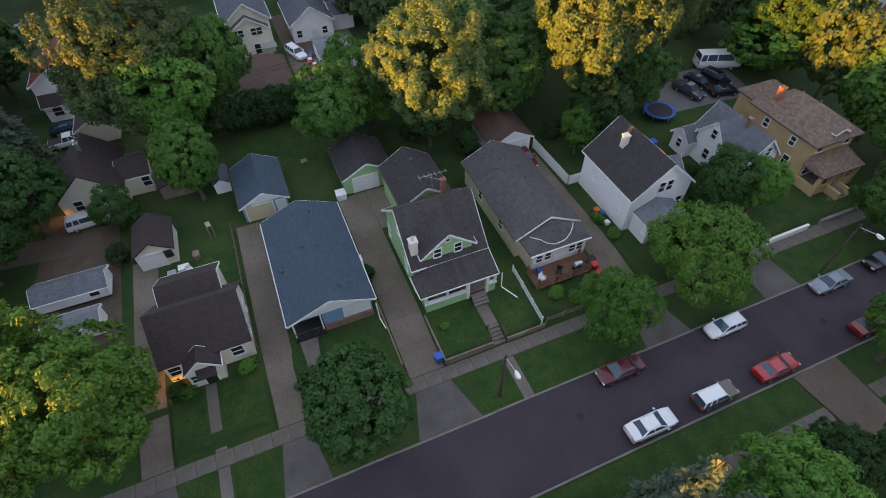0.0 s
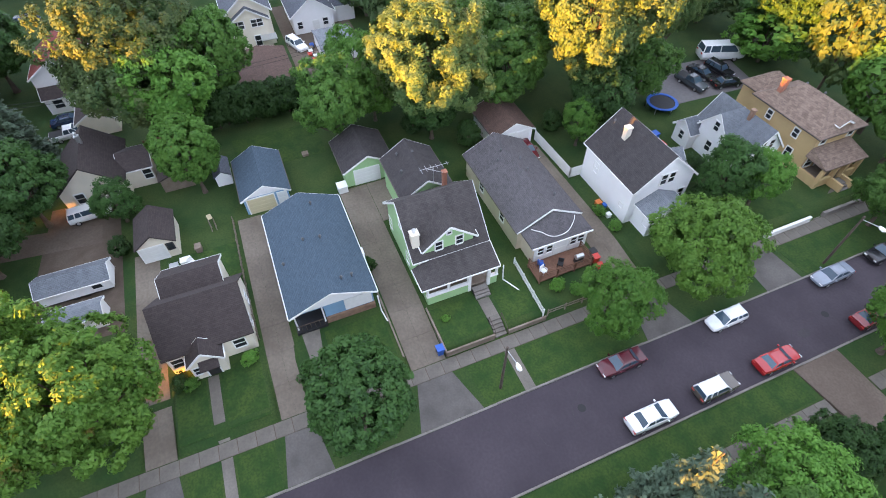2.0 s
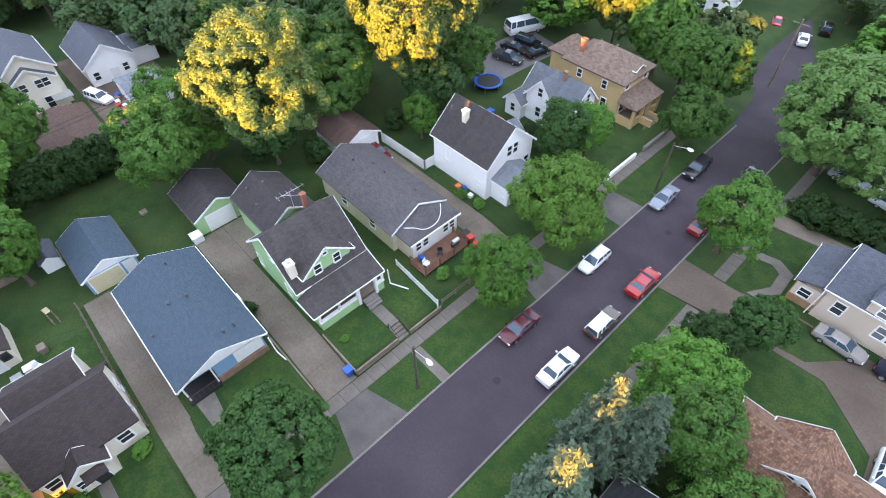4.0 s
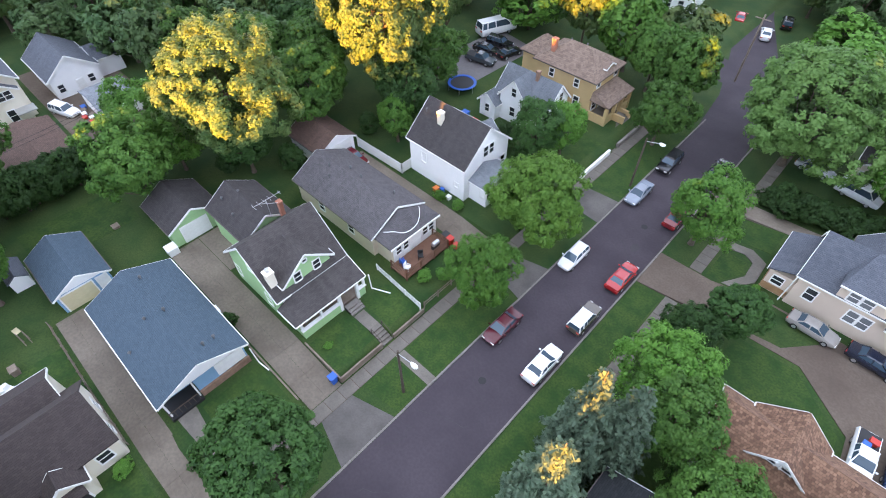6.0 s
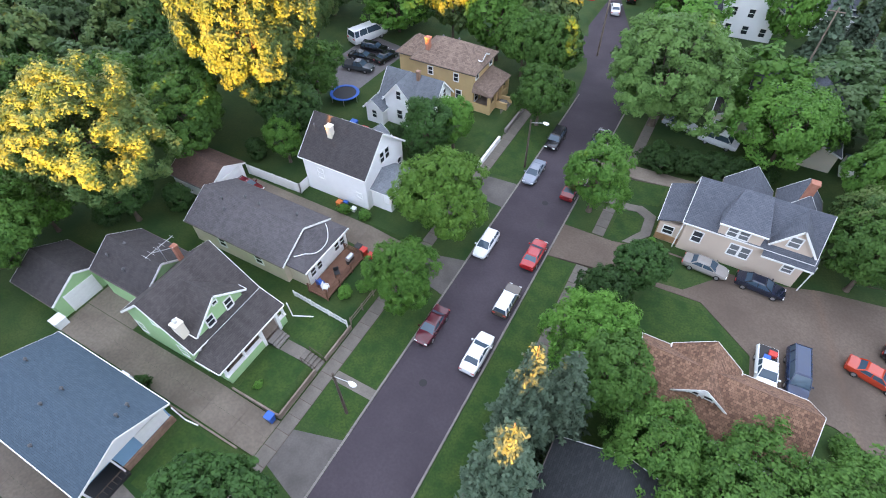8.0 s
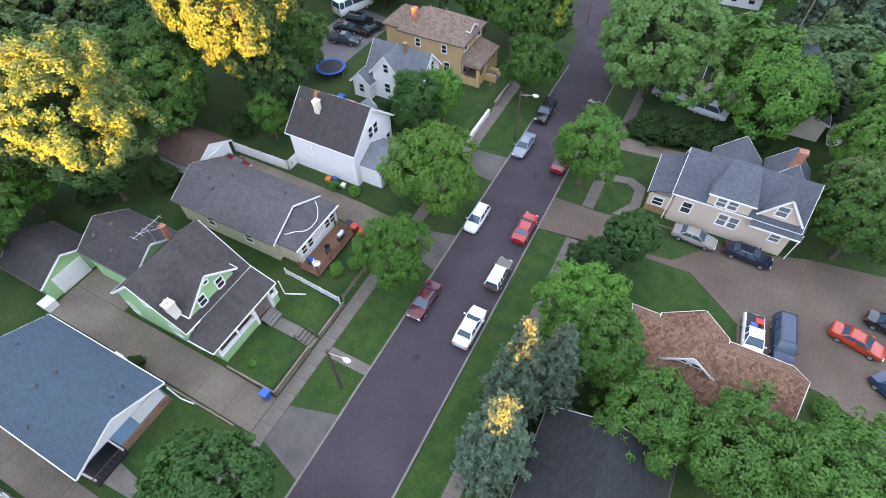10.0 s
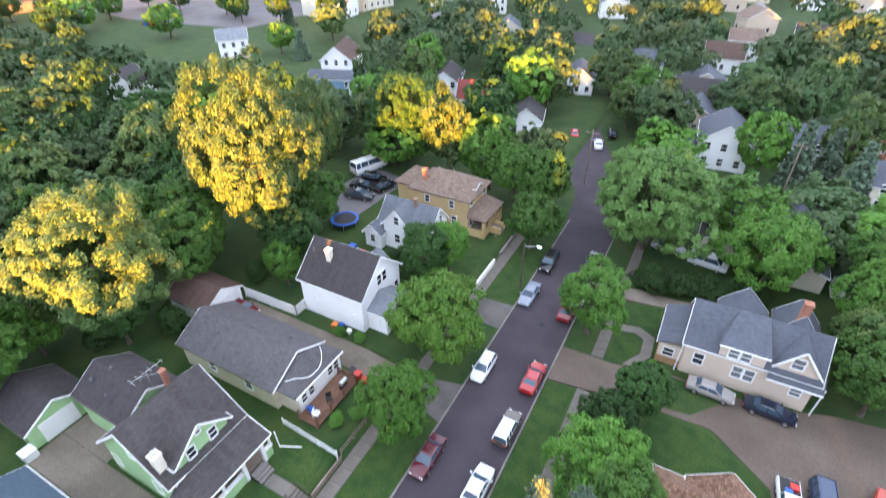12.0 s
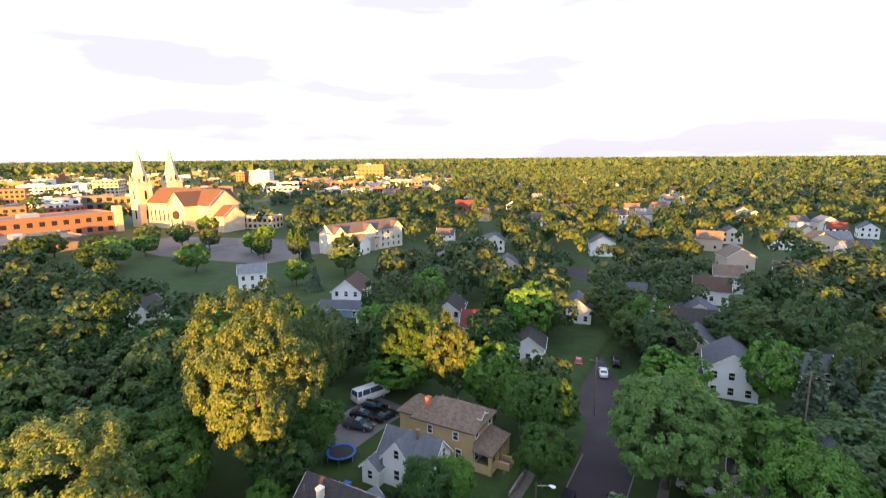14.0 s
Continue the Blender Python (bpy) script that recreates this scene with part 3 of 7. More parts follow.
sheet("driveway_shared", [(KERB_R + 0.22, 52.6), (2.5, 53.4), (14, 55.2), (14, 57.2), (2.5, 55.4), (KERB_R + 0.22, 55.4)], M["drive"], "grey concrete driveway behind a hedge", 0.07, cut=0.8)
sheet("parking_lot", [(-53, 51), (-44.2, 52), (-43.5, 66.5), (-52, 68)], M["oldasphalt"], "grey asphalt parking lot behind the houses", 0.03)
sheet("dirt_yard", [(-55, -18.4), (-55, -25.5), (-35.5, -27), (-34.8, -18.0)], M["dirt"], "bare brown dirt yard", 0.012, 0.1)
sheet("lane", [(-52.5, -31), (-50.5, -20.2), (-47.6, -20.2), (-48.8, -31)], M["gravel"], "gravel lane beside a beige house", 0.02, 0.1)
sheet("back_lane", [(-70, 6.5), (-70, 18), (-96, 18), (-96, 6.5)], M["gravel"], "cluttered gravel back yard", 0.02, 0.1)
for pts in ([(-27.7, -14.0), (-27.7, -11.6), (-21.6, -11.6), (-21.6, -14.2)], [(-27.7, -10.3), (-27.7, -6.9), (-21.6, -6.9), (-21.6, -10.3)],
            [(-27.5, -0.9), (-27.5, 4.6), (-21.7, 4.6), (-21.7, -0.9)], [(-25.9, 9.0), (-25.9, 13.5), (-22.0, 13.5), (-22.0, 9.0)],
            [(-25.9, 15.3), (-25.9, 18.6), (-22.0, 18.6), (-22.0, 15.3)], [(-42.2, -12.0), (-42.2, -6.9), (-35.5, -6.9), (-35.5, -12.0)],
            [(-60.0, -5.0), (-60.0, 5.8), (-53.2, 5.8), (-53.2, -5.0)], [(-26, 46.3), (-26, 52.8), (-21.3, 52.8), (-21.3, 46.3)], [(-23.5, 60), (-23.5, 63), (-21.3, 63), (-21.3, 55.5), (-22.4, 58)],
            [(-19.4, 9.9), (-19.4, 13.6), (-15.6, 13.6), (-15.6, 10.2)], [(-19.4, 15.0), (-19.4, 26.2), (-15.6, 26.0), (-15.6, 15.0)], [(-19.4, 46.0), (-19.4, 66), (-15.6, 66), (-15.6, 46.2)],
            [(-7.8, 2), (-7.8, 36.2), (-5.1, 36.2), (-5.1, 2)], [(1, 31.5), (2.5, 36.8), (7.4, 37.0), (12.0, 33.2), (12.2, 30.4)], [(-3.2, 49), (0.6, 49.2), (0.6, 53), (-3.2, 53)], [(-3.2, 42.4), (-1.9, 42.4), (-0.6, 44.4), (-0.7, 46.4), (-3.2, 46.8)],
            [(-19.4, -14.0), (-19.4, -11.6), (-15.6, -11.6), (-15.6, -14.0)], [(-19.4, -10.3), (-19.4, -7.2), (-15.6, -7.2), (-15.6, -10.3)]):
    sheet("lawn", pts, M["lawn"], "mown green lawn", 0.015, 0.12, "lawn", 1.0)


def edging(pts, w, z0, z1, mat, name, label):
    t = thing(name, pts[0][0], pts[0][1], 0, label, "wall", kind="structure")
    for p, q in zip(pts, pts[1:]):
        bm = bmesh.new()
        beam(bm, (*p, (z0 + z1) / 2), (*q, (z0 + z1) / 2), w, z1 - z0)
        part("wall_length", bm, mat, t)


edging([(-26.3, 8.78), (-21.1, 8.78), (-21.1, 13.6)], 0.16, -0.1, 0.78, M["oldwood"], "retaining_wall", "low timber retaining wall round a front lawn")
edging([(-21.1, 15.0), (-21.1, 19.0)], 0.16, -0.1, 0.62, M["oldwood"], "retaining_wall", "low timber retaining wall round a front lawn")
edging([(-20.95, 45.9), (-21.0, 52.4)], 0.3, -0.1, 0.75, M["trim"], "retaining_wall", "low white-painted retaining wall")
edging([(-21.0, 54.3), (-21.0, 60.5)], 0.3, -0.1, 0.65, M["kerb"], "retaining_wall", "low pale stone retaining wall")
edging([(-45, 5.05), (-27, 5.05), (-22.2, 5.05)], 0.14, 0.0, 0.85, M["oldwood"], "retaining_wall", "low timber edge along a driveway")
st = thing("front_steps", -22.5, 14.3, 0, "concrete front steps up from the pavement", "steps", kind="structure")
for i in range(5):
    part("step", boxed((-23.05, -21.1 - 0.36 * i, 13.72, 14.88, -0.05, 0.145 * (i + 1) + 0.02)), M["paving"], st)
for y in (13.68, 14.92):
    bm = bmesh.new()
    beam(bm, (-22.6, y, 1.5), (-21.2, y, 0.95), 0.05)
    beam(bm, (-22.6, y, 0.6), (-22.6, y, 1.5), 0.05)
    beam(bm, (-21.2, y, 0.05), (-21.2, y, 0.95), 0.05)
    part("handrail", bm, M["pole"], st, "thin dark metal handrail")

# ---- the houses ----
T = M["trim"]
Z = YARD


def shop(name, x, y, label, category="house", z=Z, group=""):
    return thing(name, x, y, z, label, category, group)


# brown-roofed bungalow
h = shop("house", -31.6, -10.4, "cream bungalow with dark brown shingle roof")
gable(h, -35.2, -28.1, -14.2, -6.5, Z - 0.6, 3.4, 6.5, "y", M["cream"], M["roof_brown"], None, 0.25, ridge=-31.6)
gable(h, -28.6, -26.9, -12.4, -9.3, Z - 0.6, 3.0, 4.5, "x", M["cream"], M["roof_brown"], T, 0.15, end0=0)
gable(h, -37.9, -32.6, -13.4, -8.0, Z - 0.6, 3.9, 5.7, "y", M["cream"], M["roof_brown"], T, 0.2)
window(h, "+x", -28.35, -8.0, 1.6, 1.0, 1.2)
window(h, "+x", -28.35, -13.2, 1.6, 1.0, 1.2)
window(h, "+y", -30.3, -6.75, 1.7, 0.8, 1.2)
window(h, "+y", -33.0, -6.75, 1.7, 0.8, 1.2)
window(h, "+x", -27.05, -11.8, 1.5, 0.5, 1.0)
panel_door(h, "+x", -27.05, -10.6, 0.75, 0.95, 2.0, M["dark"], 3, "door", "dark front door")
lean(h, [(-26.3, -11.4, 2.75), (-26.3, -9.8, 2.75), (-27.05, -9.8, 3.2), (-27.05, -11.4, 3.2)], M["roof_brown"], None, "door_hood")

# blue-roofed ranch
h = shop("house", -35, 0.7, "low blue house with blue-grey shingle roof and white gable")
gable(h, -41.8, -28.0, -3.45, 4.75, Z - 0.6, 3.6, 5.4, "x", M["blue"], M["roof_blue"], T, 0.4, end1=2.0)
bm = bmesh.new()
q = [bm.verts.new(c) for c in ((-28.25, -3.1, 3.55), (-28.25, 4.4, 3.55), (-28.25, 0.65, 5.2), (-28.4, -3.1, 3.55), (-28.4, 4.4, 3.55), (-28.4, 0.65, 5.2))]
for f in ((0, 1, 2), (5, 4, 3), (0, 3, 4, 1), (1, 4, 5, 2), (2, 5, 3, 0)):
    bm.faces.new([q[i] for i in f])
part("gable_panel", bm, M["white"], h, "white boarded gable")
part("front_wall", boxed((-30.1, -28.5, -0.3, 4.35, 1.5, 3.5)), M["blue"], h)
part("brick_base", boxed((-30.1, -28.3, -0.3, 4.4, Z - 0.6, 1.5)), M["brownbrick"], h, "brown brick base")
part("window_board", boxed((-28.48, -28.36, 1.6, 4.2, 1.75, 3.3)), M["door"], h, "large white window panel")
posts(h, [(-28.4, -3.0), (-28.4, -0.45)], Z, 3.5, 0.14)
part("porch_floor", boxed((-30.2, -28.0, -3.2, -0.35, Z - 0.5, Z + 0.35)), M["dark"], h, "dark porch floor")
bm = bmesh.new()
for i in range(7):
    beam(bm, (-28.1, -3.1 + i * 0.42, Z + 0.35), (-28.1, -3.1 + i * 0.42, Z + 1.2), 0.04)
beam(bm, (-28.1, -3.15, Z + 1.22), (-28.1, -0.5, Z + 1.22), 0.07)
part("porch_rail", bm, M["pole"], h, "dark porch railing")
window(h, "+x", -30.0, -1.4, 1.7, 1.0, 1.3)
vents(h, [(-35.4, -0.2, 5.05), (-35.0, 1.4, 5.2), (-34.0, -2.6, 4.0), (-29.6, 2.0, 5.0), (-29.9, 3.0, 4.6), (-40.0, 1.6, 5.1)])
bm = bmesh.new()
tube(bm, (-27.6, 4.6, 3.4), (-27.4, 4.7, 1.2), 0.06)
tube(bm, (-27.4, 4.7, 1.2), (-26.3, 4.9, 0.85), 0.06)
part("downspout", bm, T, h, "white bent downspout")
part("side_door", boxed((-33.9, -33.0, 4.75, 5.0, 1.0, 3.3)), T, h)

h = shop("garage", -49, -2.5, "blue-grey detached garage with cream door", "garage")
gable(h, -52.8, -45.4, -5.3, 0.2, Z - 0.4, 3.0, 4.5, "x", M["blue"], M["roof_blue"], T, 0.3, gut=M["darkgutter"])
panel_door(h, "+x", -45.68, -3.2, Z, 2.9, 2.1, M["yellowdoor"], 4, label="cream garage door")
panel_door(h, "+x", -45.68, -0.85, Z, 0.9, 2.0, M["door"], 3, "side_door", "white side door")
bm = bmesh.new()
q = [bm.verts.new(c) for c in ((-45.62, -5.0, 3.05), (-45.62, -0.1, 3.05), (-45.62, -2.55, 4.36), (-45.7, -5.0, 3.05), (-45.7, -0.1, 3.05), (-45.7, -2.55, 4.36))]
for f in ((0, 1, 2), (5, 4, 3), (0, 3, 4, 1), (1, 4, 5, 2), (2, 5, 3, 0)):
    bm.faces.new([q[i] for i in f])
part("gable_panel", bm, M["white"], h, "white boarded gable")

# green house with porch
h = shop("house", -34, 12.6, "light green house with dark roof, dormer and front porch")
gable(h, -37.8, -28.85, 8.6, 16.5, Z - 0.5, 4.6, 8.7, "y", M["green"], M["roof_house"], T, 0.35, ridge=-33.25)
gable(h, -44.4, -37.0, 10.4, 16.4, Z - 0.5, 4.7, 6.6, "x", M["green"], M["roof_dark"], T, 0.3, gut=M["darkgutter"])
gable(h, -33.4, -29.0, 9.6, 15.35, 4.4, 5.62, 7.98, "x", M["green"], M["roof_house"], T, 0.4, end0=0.0, end1=0.3)
window(h, "+x", -29.28, 11.4, 5.0, 0.72, 1.1)
window(h, "+x", -29.28, 13.5, 5.0, 0.72, 1.1)
window(h, "+x", -29.28, 12.45, 6.75, 0.42, 0.32, None, False)
bm = bmesh.new()
slab(bm, [(-26.3, 8.5, 3.55), (-26.3, 16.5, 3.55), (-28.95, 16.5, 4.62), (-28.95, 10.3, 4.62)], 0.14)
slab(bm, [(-28.95, 8.45, 3.75), (-26.3, 8.5, 3.55), (-28.95, 10.3, 4.62)], 0.14)
pr_ = part("porch_roof", bm, M["roof_house"], h)
for p, q in (((-26.27, 8.5, 3.46), (-26.27, 16.5, 3.46)), ((-28.95, 8.42, 3.66), (-26.3, 8.47, 3.46)), ((-26.3, 16.54, 3.46), (-28.9, 16.54, 4.5))):
    bm = bmesh.new()
    beam(bm, p, q, 0.07, 0.14)
    part("fascia", bm, T, pr_, "white fascia board")
for b in ((-26.75, -26.55, 9.1, 13.3), (-28.8, -26.75, 9.1, 9.3), (-26.75, -26.55, 15.6, 16.4)):
    part("porch_wall", boxed((*b, Z - 0.5, 1.9)), M["green"], h, "green boarded half wall")
part("porch_floor", boxed((-28.8, -26.75, 9.3, 16.4, Z - 0.5, 1.2)), M["oldwood"], h)
for b in ((9.0, 13.3), (15.6, 16.5)):
    part("porch_cap", boxed((-26.85, -26.45, *b, 1.9, 2.0)), T, h)
part("porch_beam", boxed((-26.8, -26.5, 9.0, 16.5, 3.25, 3.55)), T, h)
posts(h, [(-26.65, 9.15), (-26.65, 11.3), (-26.65, 13.35), (-26.65, 15.5), (-26.65, 16.35)], 2.0, 3.25, 0.22)
posts(h, [(-26.65, 13.45), (-26.65, 15.5)], Z - 0.2, 3.25, 0.3)
part("house_wall_inner", boxed((-29.0, -28.9, 9.2, 16.3, 1.2, 4.2)), M["white"], h, "pale wall under the porch roof")
panel_door(h, "+x", -28.88, 14.5, 1.2, 0.95, 2.05, M["oldwood"], 3, "door", "brown front door")
for i in range(3):
    part("porch_step", boxed((-26.5, -25.3 - 0.3 * i, 13.65, 15.2, Z - 0.2, Z + 0.17 * (i + 1))), M["concrete"], h)
window(h, "-y", -31.5, 8.97, 1.7, 0.9, 1.4)
window(h, "-y", -33.3, 8.97, 5.2, 0.8, 1.3)
window(h, "-y", -36.8, 8.97, 1.7, 0.9, 1.4)
chimney(h, -30.2, 9.35, 4.5, 7.3, 0.72, M["cream"], "pale stucco chimney")
chimney(h, -36.3, 14.9, 5.0, 7.9, 0.42, M["redbrick"], "small red brick chimney", False)
vents(h, [(-42.0, 13.5, 6.4), (-40.0, 11.5, 5.9), (-43.0, 12.0, 5.8)])
bm = bmesh.new()
tube(bm, (-36.0, 13.6, 6.9), (-36.0, 13.6, 9.2), 0.03, None, 6)
tube(bm, (-36.0, 12.2, 9.1), (-36.0, 15.2, 9.1), 0.02, None, 6)
tube(bm, (-36.6, 13.0, 8.6), (-35.4, 14.4, 8.6), 0.02, None, 6)
for i in range(6):
    beam(bm, (-36.5 + 0.04 * i, 12.3 + i * 0.55, 9.1), (-35.5 - 0.04 * i, 12.3 + i * 0.55, 9.1), 0.02)
part("roof_antenna", bm, M["metal"], h, "spindly metal television aerial")
bm = bmesh.new()
tube(bm, (-26.2, 16.8, 3.5), (-26.2, 16.9, 1.3), 0.06)
tube(bm, (-26.2, 16.9, 1.3), (-24.6, 17.9, 0.95), 0.06)
part("downspout", bm, T, h, "long white downspout extension")

h = shop("garage", -48.6, 9.4, "light green garage with white door and dark roof", "garage")
gable(h, -51.9, -45.5, 6.2, 12.4, Z - 0.4, 3.0, 4.7, "x", M["green"], M["roof_dark"], T, 0.25, gut=M["darkgutter"])
panel_door(h, "+x", -45.73, 9.0, Z, 2.9, 2.1, M["door"], 4, label="white panelled garage door")

# long grey-roofed house with deck
h = shop("house", -36, 23.5, "long tan house with mottled grey roof")
gable(h, -42.6, -29.2, 19.8, 27.4, Z - 0.5, 3.7, 5.7, "x", M["tan"], M["roof_grey"], T, 0.35, gut=M["darkgutter"])
part("sun_porch", boxed((-29.6, -27.25, 20.7, 27.1, Z - 0.5, 3.2)), M["tan"], h)
bm = bmesh.new()
slab(bm, [(-27.0, 20.4, 3.3), (-27.0, 27.4, 3.3), (-29.3, 23.7, 5.25)], 0.14)
slab(bm, [(-29.3, 20.25, 3.6), (-27.0, 20.4, 3.3), (-29.3, 23.7, 5.25)], 0.14)
slab(bm, [(-27.0, 27.4, 3.3), (-29.3, 27.2, 3.6), (-29.3, 23.7, 5.25)], 0.14)
part("porch_roof", bm, M["roof_grey"], h)
part("porch_gutter", boxed((-27.0, -26.9, 20.4, 27.4, 3.12, 3.3)), T, h, "white gutter")
part("sun_porch_front", boxed((-27.3, -27.12, 20.85, 26.95, Z + 0.2, 3.15)), T, h, "white panelled porch front")
for y in (21.5, 22.5, 25.3, 26.2):
    window(h, "+x", -27.1, y, 1.9, 0.7, 1.0)
panel_door(h, "+x", -27.1, 23.9, 1.2, 1.5, 1.9, M["door"], 2, "door", "white double door")
window(h, "-y", -38.0, 20.15, 1.8, 0.9, 1.2)
window(h, "-y", -33.0, 20.15, 1.8, 0.9, 1.2)
vents(h, [(-39.5, 23.0, 5.5), (-37.6, 24.4, 5.4), (-38.6, 22.2, 5.0), (-35.5, 24.2, 5.5), (-31.5, 25.2, 5.0)])
bm = bmesh.new()
pp = None
for i in range(21):
    a = i / 20
    u = abs(2 * a - 1)
    x, y = -27.35 - 1.5 * u ** 2.5, 21.2 + 5.0 * a
    q = Vector((x, y, 0.05 + min(3.3 - (x + 27) * 0.848, 3.3 + (y - 20.4) * 0.478 - (x + 27) * 0.16, 3.3 + (27.4 - y) * 0.471 - (x + 27) * 0.09)))
    if pp:
        beam(bm, pp, q, 0.06)
    pp = q
part("light_string", bm, T, h, "string of white lights along the roof")
dk = shop("deck", -25.8, 23.2, "red-brown wooden deck with railing", "deck")
part("deck_frame", boxed((-27.0, -24.6, 20.1, 26.3, 1.0, 1.12)), M["wood"], dk)
for i in range(16):
    part("board", boxed((-27.0 + 0.15 * i, -26.865 + 0.15 * i, 20.1, 26.3, 1.125, 1.16)), M["wood"], dk)
posts(dk, [(-24.65, 20.2), (-24.65, 22.2), (-24.65, 24.2), (-24.65, 26.2), (-26.9, 20.2), (-26.9, 26.2)], Z - 0.3, 2.1, 0.12, M["wood"])
for a, b in (((-24.65, 20.2), (-24.65, 26.2)), ((-26.9, 20.2), (-24.65, 20.2)), ((-26.9, 26.2), (-24.65, 26.2))):
    bm = bmesh.new()
    for z in (1.4, 1.62, 1.84, 2.1):
        beam(bm, (*a, z), (*b, z), 0.05, 0.09)
    part("railing", bm, M["wood"], dk)

h = shop("garage", -47.8, 27.8, "white garage with rust-brown roof", "garage")
gable(h, -51.2, -44.5, 24.8, 30.6, Z - 0.4, 3.0, 4.5, "x", M["white"], M["roof_rust"], T, 0.3, gut=M["darkgutter"])
panel_door(h, "+x", -44.78, 28.2, Z, 3.0, 2.1, M["door"], 4, label="white garage door")

# white house with steep dark roof
h = shop("house", -32.5, 36.5, "tall white house with steep dark roof and enclosed porch")
gable(h, -37.2, -28.0, 32.4, 40.6, Z - 0.5, 5.4, 9.0, "x", M["white"], M["roof_dark"], T, 0.3)
gable(h, -28.4, -25.6, 33.4, 38.6, Z - 0.5, 3.4, 4.6, "x", M["white"], M["roof_light"], T, 0.2, end0=0.0)
for y in (36.2, 37.2):
    window(h, "+x", -28.28, y, 5.2, 0.75, 1.35)
window(h, "+x", -28.28, 39.4, 2.2, 0.75, 1.35)
for x in (-34.6, ):
    window(h, "-y", x, 32.72, 3.0, 0.75, 1.3)
window(h, "-y", -29.4, 32.72, 2.2, 0.6, 0.6, None, False)
for y in (34.1, 36.2, 37.4):
    window(h, "+x", -25.78, y, 1.9, 0.7, 1.2)
window(h, "-y", -26.3, 33.62, 1.9, 0.7, 1.2)
chimney(h, -34.0, 35.0, 7.0, 9.0, 0.6, M["cream"], "pale stucco chimney", False)
vents(h, [(-36.4, 35.2, 8.0)])
gable(h, -34.5, -31.0, 40.2, 42.6, Z - 0.5, 3.4, 5.0, "y", M["white"], M["roof_light"], T, 0.2, end0=0.0)

# white cross-gabled house
h = shop("house", -36, 51, "white cross-gabled house with pale grey roof")
gable(h, -37.4, -28.9, 48.9, 54.3, Z - 0.5, 4.1, 7.0, "x", M["white"], M["roof_pale"], T, 0.3)
gable(h, -36.3, -31.4, 48.1, 51.6, Z - 0.5, 4.3, 7.1, "y", M["white"], M["roof_pale"], T, 0.3, end1=0.0)
gable(h, -38.8, -35.6, 47.0, 52.4, Z - 0.5, 3.0, 4.4, "y", M["white"], M["roof_pale"], T, 0.3)
window(h, "-y", -33.85, 48.38, 4.7, 0.7, 1.15)
window(h, "-y", -33.85, 48.38, 1.8, 0.8, 1.3)
window(h, "-y", -37.2, 47.28, 1.6, 0.7, 1.1)
window(h, "+x", -29.2, 51.0, 4.3, 0.7, 1.2)
window(h, "+x", -29.2, 52.2, 4.3, 0.7, 1.2)
chimney(h, -32.4, 51.2, 6.0, 7.7, 0.42, M["brownbrick"], "small brick chimney", False)

# ochre house with hipped roof
h = shop("house", -31.5, 59.5, "ochre yellow two-storey house with tan hipped roof")
hip(h, -36.6, -26.5, 55.8, 63.2, Z - 0.5, 6.2, 8.5, M["ochre"], M["roof_tan"], M["darkgutter"], 0.5, 3.0)
hip(h, -39.6, -36.0, 56.8, 62.4, Z - 0.5, 6.0, 7.4, M["ochre"], M["roof_tan"], M["darkgutter"], 0.4)
bm = bmesh.new()
slab(bm, [(-24.1, 55.9, 3.6), (-24.1, 62.5, 3.6), (-27.0, 62.1, 4.6), (-27.0, 56.4, 4.6)], 0.14)
slab(bm, [(-27.0, 55.9, 3.7), (-24.1, 55.9, 3.6), (-27.0, 56.4, 4.6)], 0.14)
slab(bm, [(-24.1, 62.5, 3.6), (-27.0, 62.5, 3.7), (-27.0, 62.1, 4.6)], 0.14)
part("porch_roof", bm, M["roof_tan"], h)
part("porch_beam", boxed((-24.6, -24.35, 56.1, 62.3, 3.1, 3.48)), M["ochre"], h)
for b in ((-24.6, -24.35, 56.1, 58.4), (-24.6, -24.35, 60.0, 62.3), (-27.0, -24.6, 56.1, 56.35), (-27.0, -24.6, 62.05, 62.3)):
    part("porch_wall", boxed((*b, Z - 0.4, 1.9)), M["ochre"], h)
posts(h, [(-24.48, 56.25), (-24.48, 58.4), (-24.48, 60.0), (-24.48, 62.15)], Z, 3.2, 0.42, M["ochre"])
part("porch_floor", boxed((-27.0, -24.6, 56.35, 62.05, Z - 0.3, 1.3)), M["oldwood"], h)
window(h, "+x", -26.98, 57.3, 1.7, 1.1, 1.3)
window(h, "+x", -26.98, 61.0, 1.7, 1.1, 1.3)
panel_door(h, "+x", -26.98, 59.2, 1.3, 0.95, 2.0, M["oldwood"], 3, "door", "brown front door")
for y in (58.35, 60.05):
    part("stair_wall", boxed((-24.35, -22.7, y - 0.15, y + 0.15, Z - 0.3, 1.7)), M["ochre"], h, "ochre stair side wall")
for i in range(3):
    part("porch_step", boxed((-24.35, -22.7 - 0.3 * i, 58.5, 59.9, Z - 0.2, Z + 0.17 * (i + 1))), M["concrete"], h)
gable(h, -29.0, -26.9, 58.6, 60.9, 6.3, 6.9, 7.5, "x", M["ochre"], M["roof_tan"], T, 0.25, end0=0.0)
for x in (-29.6, -33.6):
    window(h, "-y", x, 56.26, 4.4, 0.7, 1.1)
for x in (-29.2, -32.2, -34.8):
    window(h, "-y", x, 56.26, 1.9, 0.8, 1.2)
for y in (57.4, 61.6):
    window(h, "+x", -26.98, y, 4.9, 0.8, 1.1)
chimney(h, -34.6, 57.6, 6.5, 8.9, 0.6, M["redbrick"], "red brick chimney", False)
